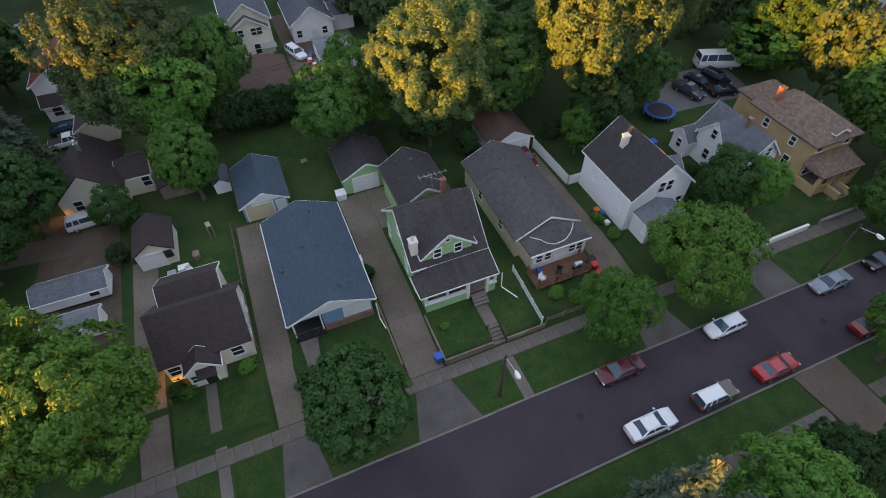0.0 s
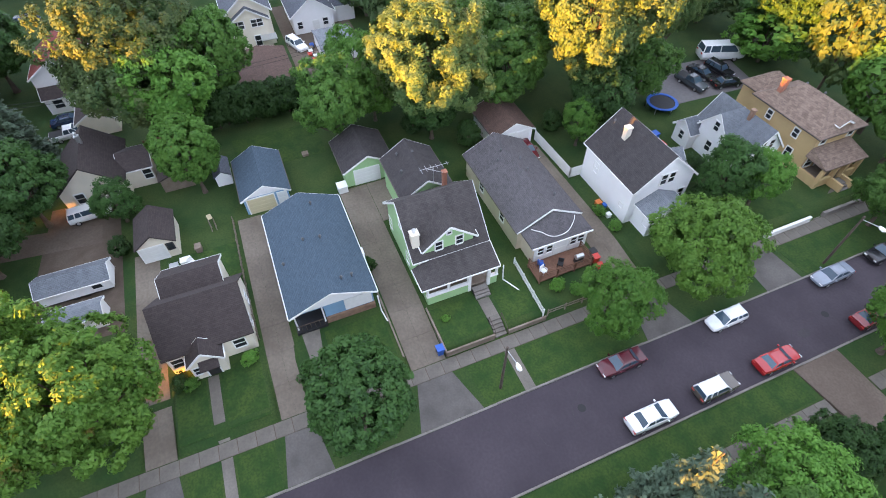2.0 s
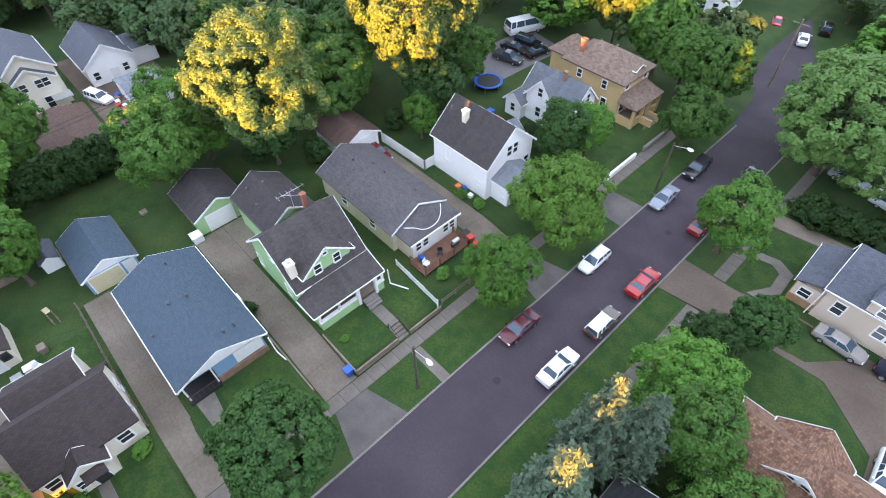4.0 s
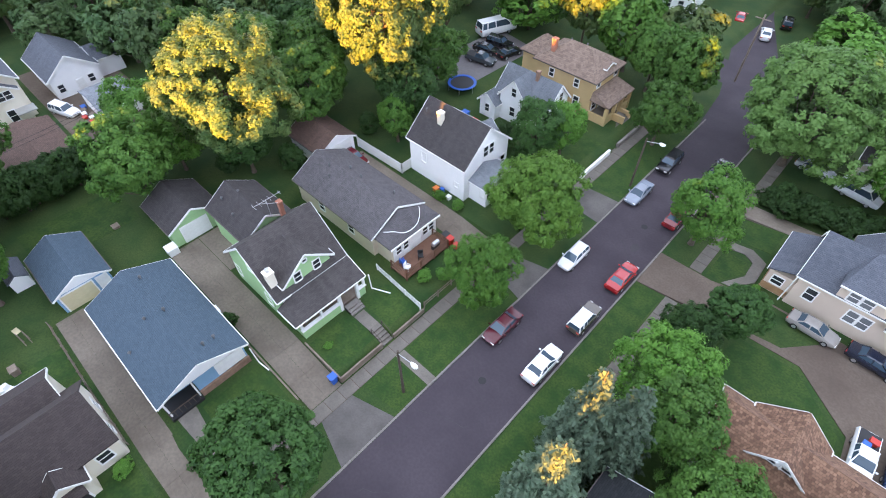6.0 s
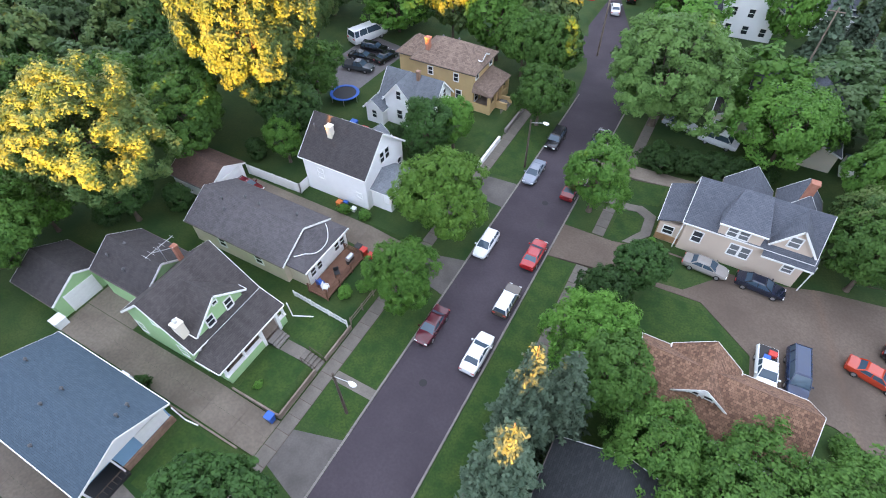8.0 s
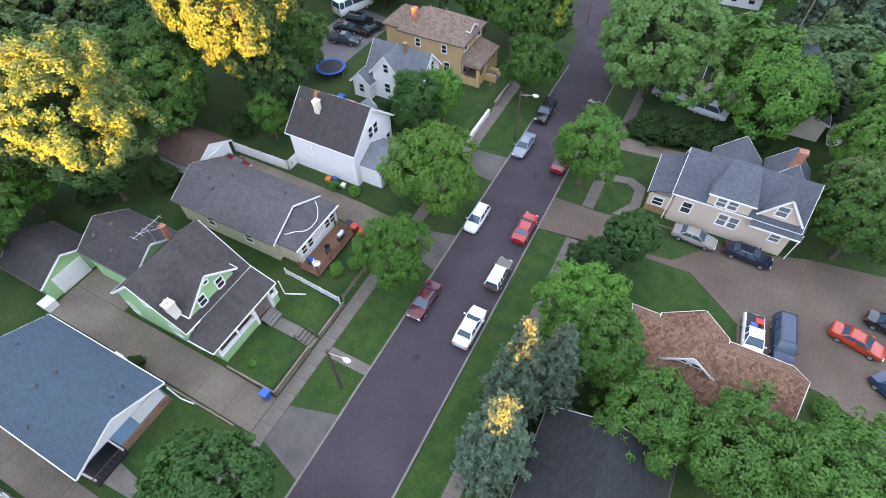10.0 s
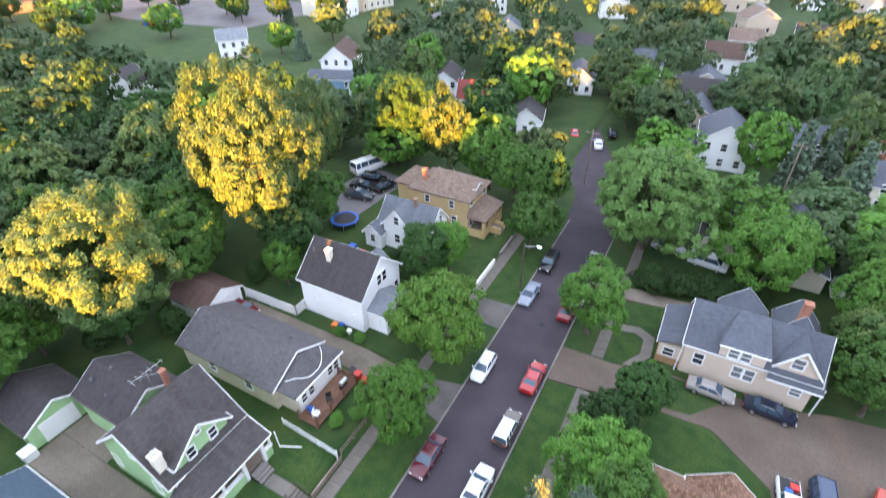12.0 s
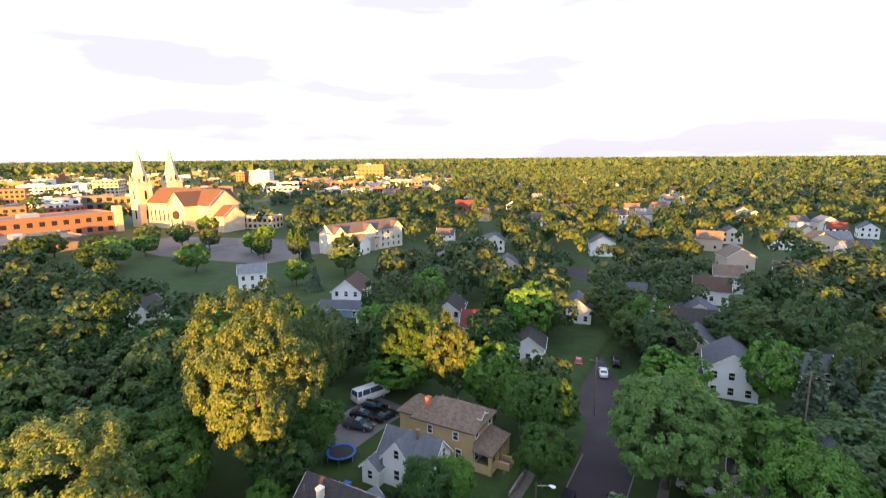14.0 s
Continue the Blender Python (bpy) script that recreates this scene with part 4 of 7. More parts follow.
vents(h, [(-31.0, 59.8, 8.3), (-34.0, 60.8, 7.6)])

# yard buildings of the bungalow and beyond
h = shop("garage", -45, -14.2, "small tan garage with dark brown roof", "garage")
gable(h, -47.4, -42.5, -16.2, -12.2, Z - 0.4, 2.9, 4.3, "x", M["cream"], M["roof_brown"], None, 0.2)
panel_door(h, "+x", -42.68, -14.7, Z, 2.3, 2.0, M["door"], 4, label="white garage door")
window(h, "+x", -42.68, -12.95, 1.8, 0.6, 0.8, M["dark"], False)
h = shop("trailer", -41.6, -22, "long white camper trailer with grey shingled roof", "trailer", 0.7)
gable(h, -43.2, -40.2, -25.2, -18.6, 1.15, 2.5, 3.4, "y", M["white"], M["roof_pale"], T, 0.15)
part("undercarriage", boxed((-42.8, -40.6, -24.6, -19.0, 0.8, 1.15)), M["dark"], h)
for y in (-21.3, -22.3):
    bm = bmesh.new()
    tube(bm, (-40.75, y, 1.02), (-40.5, y, 1.02), 0.36, None, 14)
    part("wheel", bm, M["rubber"], h)
window(h, "+x", -40.36, -20.0, 1.6, 0.9, 0.6, None, False)
h = shop("shed", -37.3, -21.6, "low shed with pale blue roof", "shed")
gable(h, -38.4, -36.0, -24.0, -19.2, Z - 0.4, 2.4, 3.0, "y", M["white"], M["roof_light"], T, 0.15)
h = shop("house", -57.5, -20, "beige house with dark brown roof")
gable(h, -61.8, -53.4, -23.6, -16.6, Z - 0.5, 3.4, 6.4, "x", M["cream"], M["roof_brown"], None, 0.25)
gable(h, -60.0, -55.2, -17.4, -13.8, Z - 0.5, 3.3, 4.4, "y", M["cream"], M["roof_brown"], T, 0.2, end0=0.0)
window(h, "+x", -53.62, -21.6, 1.8, 0.9, 1.3)
window(h, "+x", -53.62, -18.2, 1.8, 0.9, 1.3)
window(h, "+x", -55.38, -14.6, 1.7, 0.9, 1.3)
chimney(h, -58.4, -20.0, 5.4, 7.2, 0.4, M["metal"], "round metal flue", True)
h = shop("shed", -55, -11.5, "low shed with dark brown roof", "shed")
gable(h, -57.0, -53.0, -13.6, -9.8, Z - 0.4, 2.5, 3.2, "x", M["oldwood"], M["roof_brown"], None, 0.2)
h = shop("shed", -53.4, -6.6, "small white shed with dark roof", "shed")
gable(h, -55.0, -51.6, -7.7, -5.7, Z - 0.4, 2.2, 2.9, "x", M["white"], M["roof_slate"], None, 0.15)
h = shop("house", -81, -24, "cream house with red roof")
gable(h, -86, -77.2, -27.6, -20.6, 0.2, 5.2, 7.4, "x", M["white"], M["roof_red"], T, 0.3)
gable(h, -78, -75.4, -27.0, -23.5, 0.2, 3.0, 4.2, "y", M["white"], M["roof_brown"], T, 0.2)
window(h, "+x", -75.6, -25.3, 1.5, 1.2, 1.2)
window(h, "+y", -80, -20.88, 3.2, 0.9, 1.2)
window(h, "+x", -77.5, -22.6, 3.2, 0.9, 1.2)
h = shop("garage", -71, -20, "white garage with dark brown roof", "garage")
gable(h, -74.4, -67.8, -22.8, -17.8, 0.2, 2.9, 4.4, "x", M["cream"], M["roof_brown"], T, 0.25)
h = shop("house", -88, 2, "pale yellow two-storey house with grey roof")
gable(h, -94, -82.8, -1.7, 5.7, 0.2, 6.2, 9.0, "x", M["cream"], M["roof_slate"], T, 0.4)
gable(h, -86, -82.2, -1.2, 5.0, 0.2, 5.2, 7.2, "x", M["cream"], M["roof_slate"], T, 0.3, end0=0.0)
for y in (-0.2, 0.7, 2.6, 3.5):
    window(h, "+x", -82.48, y, 4.2, 0.8, 1.1)
window(h, "+x", -82.48, 2.6, 1.2, 0.9, 1.6)
part("awning", boxed((-82.5, -80.6, 3.0, 5.4, 2.6, 2.72)), M["metal"], h, "pale metal awning")
h = shop("house", -88, 12, "white cottage with blue-grey roof")
gable(h, -94, -84.0, 8.2, 15.6, 0.2, 3.7, 6.4, "x", M["white"], M["roof_slate"], T, 0.4)
for y in (9.6, 13.8):
    window(h, "+x", -84.36, y, 1.6, 0.8, 1.1)
panel_door(h, "+x", -84.36, 12.2, 0.5, 0.9, 2.0, M["door"], 3, "door")
gable(h, -92, -86, 15.4, 19.5, 0.2, 3.4, 4.6, "y", M["white"], M["roof_slate"], T, 0.3, end0=0.0)
h = shop("garage", -72, 2, "wide garage with flat brown roof", "garage")
gable(h, -77.6, -66.4, -1.9, 5.7, 0.2, 2.9, 3.7, "x", M["cream"], M["roof_rust"], None, 0.2)
h = shop("garage", -77, 14, "garage with pale blue-grey roof", "garage")
gable(h, -80.5, -73.5, 10.6, 16.4, 0.2, 2.9, 3.7, "y", M["white"], M["roof_light"], None, 0.2)

# across the street
h = shop("house", 9, 46.5, "beige two-storey house with slate-grey roof", z=0.4)
gable(h, 3.3, 15.3, 43.5, 50.4, 0.0, 4.4, 7.8, "x", M["beige"], M["roof_slate"], T, 0.35)
part("dormer_wall", boxed((6.55, 10.45, 43.55, 46.0, 3.9, 5.95)), M["beige"], h)
bm = bmesh.new()
slab(bm, [(6.3, 43.2, 6.0), (10.7, 43.2, 6.0), (10.0, 47.0, 7.85), (7.4, 47.0, 7.85)], 0.16)
slab(bm, [(6.3, 46.0, 5.95), (6.3, 43.2, 6.0), (7.4, 47.0, 7.85)], 0.16)
slab(bm, [(10.7, 43.2, 6.0), (10.7, 46.0, 5.95), (10.0, 47.0, 7.85)], 0.16)
dr = part("dormer_roof", bm, M["roof_slate"], h)
bm = bmesh.new()
beam(bm, (6.3, 43.16, 5.92), (10.7, 43.16, 5.92), 0.07, 0.16)
part("fascia", bm, T, dr, "white fascia board")
gable(h, 11.0, 15.1, 43.6, 49.0, 3.0, 5.1, 7.75, "y", M["beige"], M["roof_slate"], T, 0.3, gut=M["darkgutter"])
gable(h, 5.8, 10.7, 46.0, 52.6, 0.0, 4.4, 6.9, "y", M["beige"], M["roof_slate"], T, 0.3, gut=M["darkgutter"])
gable(h, 11.2, 15.6, 48.6, 54.0, 0.0, 3.9, 6.3, "y", M["beige"], M["roof_slate"], T, 0.3, gut=M["darkgutter"])
lean(h, [(10.9, 43.0, 3.9), (15.5, 43.0, 3.9), (15.5, 44.0, 4.9), (10.9, 44.0, 4.9)], M["roof_slate"], T, "skirt_roof")
part("sun_porch", boxed((1.3, 3.7, 44.2, 50.2, 0.0, 3.0)), M["beige"], h)
part("porch_band", boxed((1.23, 3.6, 44.13, 50.25, 0.5, 1.3)), M["cedar"], h, "cedar-brown boarded porch band")
lean(h, [(1.0, 50.4, 3.3), (1.0, 43.9, 3.3), (3.7, 43.9, 4.3), (3.7, 50.4, 4.3)], M["roof_slate"], T)
for x, z, w, t in ((4.7, 2.1, 0.9, 1.4), (8.25, 2.0, 0.85, 1.4), (9.3, 2.0, 0.85, 1.4), (13.3, 2.1, 0.9, 0.9)):
    window(h, "-y", x + 0.4, 43.83, z, w, t, None, True, "window", M["curtain"])
for x, z in ((7.75, 4.55), (8.8, 4.55)):
    window(h, "-y", x, 43.53, z, 0.85, 1.1, None, True, "window", M["curtain"])
window(h, "-y", 12.9, 43.88, 5.3, 0.95, 1.2, None, True, "window", M["curtain"])
window(h, "-y", 2.3, 44.18, 1.6, 1.0, 1.0)
chimney(h, 12.9, 49.6, 6.0, 8.9, 0.7, M["redbrick"], "orange-red brick chimney", False)
for x in (3.2, 15.4):
    bm = bmesh.new()
    tube(bm, (x + 0.2, 43.5, 4.2), (x + 0.1, 43.6, 0.5), 0.06)
    part("downspout", bm, T, h, "white downspout")

h = shop("house", 10, 27, "house with mottled red-brown shingle roof", z=0.4)
gable(h, 3.2, 16.3, 22.4, 29.3, 0.0, 3.3, 6.0, "x", M["white"], M["roof_mottled"], T, 0.35, ridge=26.4)
gable(h, 5.6, 11.1, 24.3, 29.0, 3.0, 4.0, 6.4, "y", M["white"], M["roof_mottled"], T, 0.3)
for x in (7.8, 8.9):
    window(h, "-y", x, 24.58, 4.5, 0.7, 0.75)
part("awning", boxed((12.0, 15.4, 21.5, 22.7, 2.6, 2.72)), M["metal"], h, "pale metal awning")
h = shop("house", 5.5, 12, "house with near-black roof", z=0.4)
gable(h, -0.2, 9.5, 9.0, 17.2, 0.0, 3.2, 5.4, "y", M["tan"], M["roof_black"], T, 0.35, gut=M["darkgutter"])
h = shop("house", 11, 73, "cream two-storey house with blue-grey hipped roof", z=0.4)
hip(h, 5.4, 16.6, 67.6, 77.4, 0.0, 6.0, 8.8, M["cream"], M["roof_slate"], T, 0.5, 3)
gable(h, 8.0, 11.0, 67.4, 70.5, 6.0, 6.6, 7.8, "y", M["white"], M["roof_slate"], T, 0.25, end1=0.0)
for x in (7.5, 14.0):
    window(h, "-y", x, 68.06, 4.0, 0.9, 1.3)
    window(h, "-y", x, 68.06, 1.4, 0.9, 1.3)
gable(h, 2.4, 6.2, 66.4, 72.4, 0.0, 3.2, 4.2, "y", M["cream"], M["roof_dark"], T, 0.25)
window(h, "-y", 3.6, 66.63, 1.4, 0.8, 1.1)
window(h, "-y", 4.7, 66.63, 1.4, 0.8, 1.1)
gable(h, 12.5, 17.5, 64.6, 68.2, 0.0, 3.0, 4.0, "y", M["cream"], M["roof_slate"], T, 0.25, end1=0.0)
h = shop("shed", 19.5, 66, "low shed with blue roof", "shed", 0.4)
gable(h, 18.2, 21.4, 64.6, 67.2, 0.0, 2.2, 2.9, "x", M["white"], M["roof_blue"], None, 0.15)

# ---- vehicles ----
PAINT = {}
SHAPE = {
    # stations of the hull (x, low, belt, half width), cabin (base rear, base front, top rear, top front, roof height)
    "sedan": ([(-2.38, 0.40, 0.70, 0.68), (-2.28, 0.24, 0.92, 0.82), (-1.3, 0.20, 0.96, 0.89), (0.0, 0.20, 0.93, 0.90), (1.0, 0.20, 0.90, 0.90), (1.9, 0.22, 0.80, 0.84), (2.25, 0.26, 0.66, 0.74), (2.38, 0.36, 0.56, 0.62)], (-1.62, 1.12, -0.98, 0.32, 1.42)),
    "wagon": ([(-2.2, 0.42, 0.90, 0.72), (-2.12, 0.26, 1.02, 0.84), (-1.3, 0.22, 1.04, 0.89), (0.0, 0.22, 1.02, 0.90), (1.0, 0.22, 0.99, 0.90), (1.8, 0.24, 0.90, 0.85), (2.15, 0.28, 0.72, 0.74), (2.25, 0.38, 0.60, 0.60)], (-2.08, 1.15, -1.75, 0.38, 1.60)),
    "suv": ([(-2.3, 0.50, 0.95, 0.78), (-2.25, 0.36, 1.10, 0.88), (-1.3, 0.32, 1.12, 0.93), (0.0, 0.32, 1.10, 0.94), (1.0, 0.32, 1.08, 0.93), (1.95, 0.34, 1.02, 0.90), (2.25, 0.38, 0.88, 0.84), (2.32, 0.46, 0.74, 0.74)], (-2.2, 1.0, -2.02, 0.42, 1.76)),
    "van": ([(-2.6, 0.5, 1.0, 0.88), (-2.55, 0.36, 1.2, 0.95), (-1.3, 0.32, 1.24, 0.98), (0.0, 0.32, 1.24, 0.98), (1.3, 0.32, 1.2, 0.97), (2.2, 0.34, 1.02, 0.92), (2.5, 0.38, 0.88, 0.84), (2.58, 0.46, 0.74, 0.74)], (-2.52, 1.7, -2.4, 0.95, 2.0)),
    "pickup": ([(-2.6, 0.5, 1.0, 0.88), (-2.55, 0.4, 1.08, 0.95), (-1.3, 0.36, 1.1, 0.96), (0.0, 0.36, 1.1, 0.96), (1.2, 0.36, 1.08, 0.95), (2.1, 0.36, 1.0, 0.92), (2.5, 0.4, 0.88, 0.84), (2.58, 0.48, 0.74, 0.74)], (-0.75, 1.2, -0.55, 0.5, 1.75)),
}


def paint(c, rough=0.25):
    if c not in PAINT:
        PAINT[c] = gloss("car_paint", c, rough, 0.0, 0.6)
    return PAINT[c]


def loft(bm, rings):
    vr = [[bm.verts.new(p) for p in r] for r in rings]
    k = len(vr[0])
    for a, b in zip(vr, vr[1:]):
        for i in range(k):
            bm.faces.new((a[i], a[(i + 1) % k], b[(i + 1) % k], b[i]))
    bm.faces.new(vr[0][::-1])
    bm.faces.new(vr[-1])
    bmesh.ops.recalc_face_normals(bm, faces=bm.faces[:])


def car_mesh(kind):
    """Meshes of one kind of car: hull, glasshouse, roof with pillars, tyre, rim, lamps."""
    if ("car", kind) in CACHE:
        return CACHE["car", kind]
    st, (br, bf, tr, tf, zr) = SHAPE[kind]
    belt = st[3][2]
    out = {}

    def done(name, bm, flat=False):
        me = bpy.data.meshes.new(name)
        bm.to_mesh(me)
        bm.free()
        if not flat:
            for p in me.polygons:
                p.use_smooth = True
            me.set_sharp_from_angle(angle=radians(35))
        out[name] = me
    bm = bmesh.new()
    loft(bm, [[(x, -w * 0.86, lo), (x, w * 0.86, lo), (x, w, lo + (b - lo) * 0.35), (x, w * 0.99, lo + (b - lo) * 0.7), (x, w * 0.9, b), (x, 0.0, b + 0.035), (x, -w * 0.9, b), (x, -w * 0.99, lo + (b - lo) * 0.7), (x, -w, lo + (b - lo) * 0.35)]
              for x, lo, b, w in st])
    done("body", bm)
    hw, tw = st[3][3] * 0.86, st[3][3] * 0.68
    bm = bmesh.new()
    loft(bm, [[(br, -hw, belt - 0.05), (bf, -hw, belt - 0.05), (bf, hw, belt - 0.05), (br, hw, belt - 0.05)],
              [(tr, -tw, zr - 0.06), (tf, -tw, zr - 0.06), (tf, tw, zr - 0.06), (tr, tw, zr - 0.06)]])
    done("glasshouse", bm, True)
    bm = bmesh.new()
    loft(bm, [[(tr - 0.06, -tw - 0.03, zr - 0.08), (tf + 0.05, -tw - 0.03, zr - 0.08), (tf + 0.05, tw + 0.03, zr - 0.08), (tr - 0.06, tw + 0.03, zr - 0.08)],
              [(tr + 0.12, -tw + 0.12, zr), (tf - 0.12, -tw + 0.12, zr), (tf - 0.12, tw - 0.12, zr), (tr + 0.12, tw - 0.12, zr)]])
    done("cab_roof", bm, True)
    xm = (br + bf) / 2 * 0.6 + (tr + tf) / 2 * 0.4
    bars = [(br, tr, 0.13), (bf, tf, 0.08), (xm, xm - 0.05, 0.09)] + ([(br + 0.75, tr + 0.7, 0.12)] if kind in ("suv", "wagon", "van") else [])
    for k, (xa, xb, w) in enumerate(bars):
        for s in (-1, 1):
            bm = bmesh.new()
            beam(bm, (xa, s * (hw + 0.005), belt - 0.02), (xb, s * (tw + 0.005), zr - 0.05), w, 0.06)
            done("pillar%d%d" % (k, s), bm, True)
    bm = bmesh.new()
    tube(bm, (0, -0.1, 0), (0, 0.1, 0), 0.33, None, 16)
    done("tyre", bm)
    bm = bmesh.new()
    tube(bm, (0, -0.112, 0), (0, 0.112, 0), 0.2, None, 12)
    done("rim", bm)
    done("headlight", boxed((-0.05, 0.05, -0.17, 0.17, -0.07, 0.07)), True)
    done("mirror", boxed((-0.06, 0.06, -0.1, 0.1, -0.06, 0.07)), True)
    if kind == "pickup":
        done("load_bed", boxed((-2.5, -0.8, -0.78, 0.78, 1.09, 1.145)), True)
    CACHE["car", kind] = out
    return out


GLOW = {}


def car(x, y, z, turn, kind, colour, label, roof=None, category="car", size=0.94):
    me = car_mesh(kind)
    st = SHAPE[kind][0]
    c = thing("car" if kind != "pickup" else "pickup_truck", x, y, z, label, category, "parked cars")
    ORIGIN[c.name] = Vector()
    c.matrix_basis = pose(x, y, z, 0, 0, turn) @ Matrix.Diagonal((size, size, size, 1))
    pm = paint(colour)

    def put(name, mesh, mat, loc=(0, 0, 0), par=None, label="", rot=0):
        m2 = mesh
        if mesh.materials and mesh.materials[0] != mat:
            m2 = mesh.copy()
            m2.materials.clear()
        ob = link(name, m2, mat, par or c, label)
        ob.matrix_basis = pose(*loc, 0, 0, rot)
        return ob
    body = put("body", me["body"], pm)
    put("glasshouse", me["glasshouse"], M["carglass"], label="dark windows with the sky's reflection in their colour")
    put("cab_roof", me["cab_roof"], paint(roof) if roof else pm)
    for key in me:
        if key.startswith("pillar"):
            put("pillar", me[key], paint(roof) if roof else pm)
    for sx in (-1.42, 1.42):
        for s in (-1, 1):
            t = put("wheel", me["tyre"], M["rubber"], (sx, s * 0.8, 0.33), None, "black tyre")
            put("rim", me["rim"], M["metal"], (0, 0, 0), t, "grey wheel rim")
    for s in (-1, 1):
        put("headlight", me["headlight"], M["trim"], (st[-2][0] + 0.02, s * 0.56, st[-2][2] - 0.08), body, "clear headlight")
        put("tail_light", me["headlight"], M["redplastic"], (st[1][0] - 0.03, s * 0.62, st[1][2] - 0.16), body, "red tail light")
        put("mirror", me["mirror"], pm, (SHAPE[kind][1][1] - 0.25, s * 0.98, st[3][2] + 0.08), body)
    if kind == "pickup":
        put("load_bed", me["load_bed"], M["dark"], (0, 0, 0), body, "dark open load bed")
    return c


WHITE, MAROON, RED, BLACK, NAVY, SILVER, TAN = (0.80, 0.81, 0.82), (0.085, 0.010, 0.018), (0.36, 0.014, 0.016), (0.014, 0.014, 0.017), (0.014, 0.03, 0.075), (0.42, 0.44, 0.47), (0.34, 0.30, 0.25)
R0 = 0.02
car(-14.3, 22.7, R0, -90, "sedan", MAROON, "dark maroon sedan parked at the kerb")
car(-9.2, 22.1, R0, 90, "sedan", WHITE, "white sedan parked at the kerb", size=0.96)
car(-9.2, 28.7, R0, 90, "suv", (0.10, 0.085, 0.07), "dark bronze off-roader with a white top", WHITE, size=0.88)
car(-9.2, 35.6, R0, 90, "sedan", RED, "bright red sedan parked at the kerb")
car(-14.3, 34.5, R0, -90, "wagon", WHITE, "white retro wagon with a painted side mark", size=0.9)
car(-14.3, 48.0, R0, -90, "sedan", (0.22, 0.25, 0.30), "silver-blue sedan parked at the kerb")
car(-14.3, 55.3, R0, -90, "suv", BLACK, "black off-roader parked at the kerb")
car(-9.2, 47.4, R0, 90, "sedan", (0.2, 0.015, 0.02), "dark red sedan under a street tree")
car(-9.2, 58.2, R0, 90, "suv", BLACK, "black pickup parked at the kerb")
car(6.9, 42.0, 0.46, -3, "sedan", (0.30, 0.28, 0.26), "pale silver sedan on a gravel drive")
car(12.1, 42.0, 0.46, -3, "sedan", (0.012, 0.017, 0.035), "dark navy sedan on a gravel drive", size=0.97)
car(13.7, 32.2, 0.46, -86, "pickup", WHITE, "white pickup with a loaded bed", category="pickup")
car(16.1, 33.2, 0.46, -86, "van", NAVY, "dark blue van on a gravel drive")
car(22.0, 36.2, 0.46, -14, "sedan", (0.42, 0.040, 0.014), "orange-red coupe on a gravel drive")
car(24.8, 39.0, 0.43, -15, "sedan", BLACK, "black sedan on a gravel drive")
car(25.0, 32.0, 0.43, -40, "sedan", NAVY, "dark blue sedan on a gravel drive")
car(4.4, 64.4, 0.43, -8, "van", WHITE, "white passenger van beside a house", category="van")
car(-0.8, 66.0, 0.43, -5, "sedan", SILVER, "silver car parked beside a house")
car(-52.2, -21.2, 0.73, 95, "suv", WHITE, "white crossover parked on a lane")
car(-69.2, -24.0, 0.65, 95, "pickup", WHITE, "white pickup beside a garage", category="pickup")
car(-72.6, -24.4, 0.62, 95, "sedan", NAVY, "dark blue car beside a garage")
car(-47.2, 57.6, 0.7, 10, "pickup", (0.05, 0.06, 0.07), "dark pickup on a parking lot", category="pickup")
car(-48.6, 60.6, 0.7, 10, "sedan", BLACK, "black car on an asphalt parking lot")
car(-48.2, 63.4, 0.7, 10, "suv", BLACK, "black off-roader on a parking lot")
car(-45.2, 62.2, 0.7, 80, "sedan", BLACK, "black car on an asphalt parking lot")
car(-51.5, 66.5, 0.7, 70, "van", WHITE, "white van on a parking lot", size=1.3, category="van")
car(-80.5, 8.0, 0.5, 20, "suv", WHITE, "white off-roader beside a cottage")
car(-43.2, 28.8, 0.73, 0, "sedan", (0.11, 0.012, 0.02), "dark red car before a garage")
car(-46.6, 13.8, 0.7, 70, "sedan", BLACK, "dark car beside a green garage")
car(-108, -33, 0.03, 100, "suv", NAVY, "dark blue car on the back street")
car(-24.2, 100, 0.03, 105, "sedan", RED, "red car on the far street")
car(-18.6, 97, 0.03, 105, "sedan", WHITE, "white car on the far street")
car(-17.4, 103, 0.03, 105, "suv", BLACK, "black car on the far street")

# ---- street furniture ----


def street_lamp(x, y, reach, tall=7.0, lean=0.0):
    t = thing("street_lamp", x, y, 0, "wooden pole street lamp with white lamp head", "street lamp", "street lamps")
    bm = bmesh.new()
    tube(bm, (x, y, -0.2), (x + lean, y, tall), 0.14, 0.10, 10)
    part("pole", bm, M["pole"], t)
    bm = bmesh.new()
    tube(bm, (x + lean, y, tall - 0.4), (x + reach * 0.8, y, tall + 0.05), 0.035, None, 6)
    part("arm", bm, M["metal"], t)
    bm = bmesh.new()
    loft(bm, [[(x + reach * k, y - w, tall + 0.05 - d), (x + reach * k, y + w, tall + 0.05 - d), (x + reach * k, y + w * 0.6, tall + 0.18), (x + reach * k, y - w * 0.6, tall + 0.18)] for k, w, d in ((0.78, 0.08, 0.0), (0.9, 0.2, 0.06), (1.05, 0.2, 0.08), (1.15, 0.08, 0.0))])
    part("lamp_head", bm, T, t, "white lamp head")


street_lamp(-16.5, 11.9, 1.9)
street_lamp(-15.9, 49.0, 1.9)


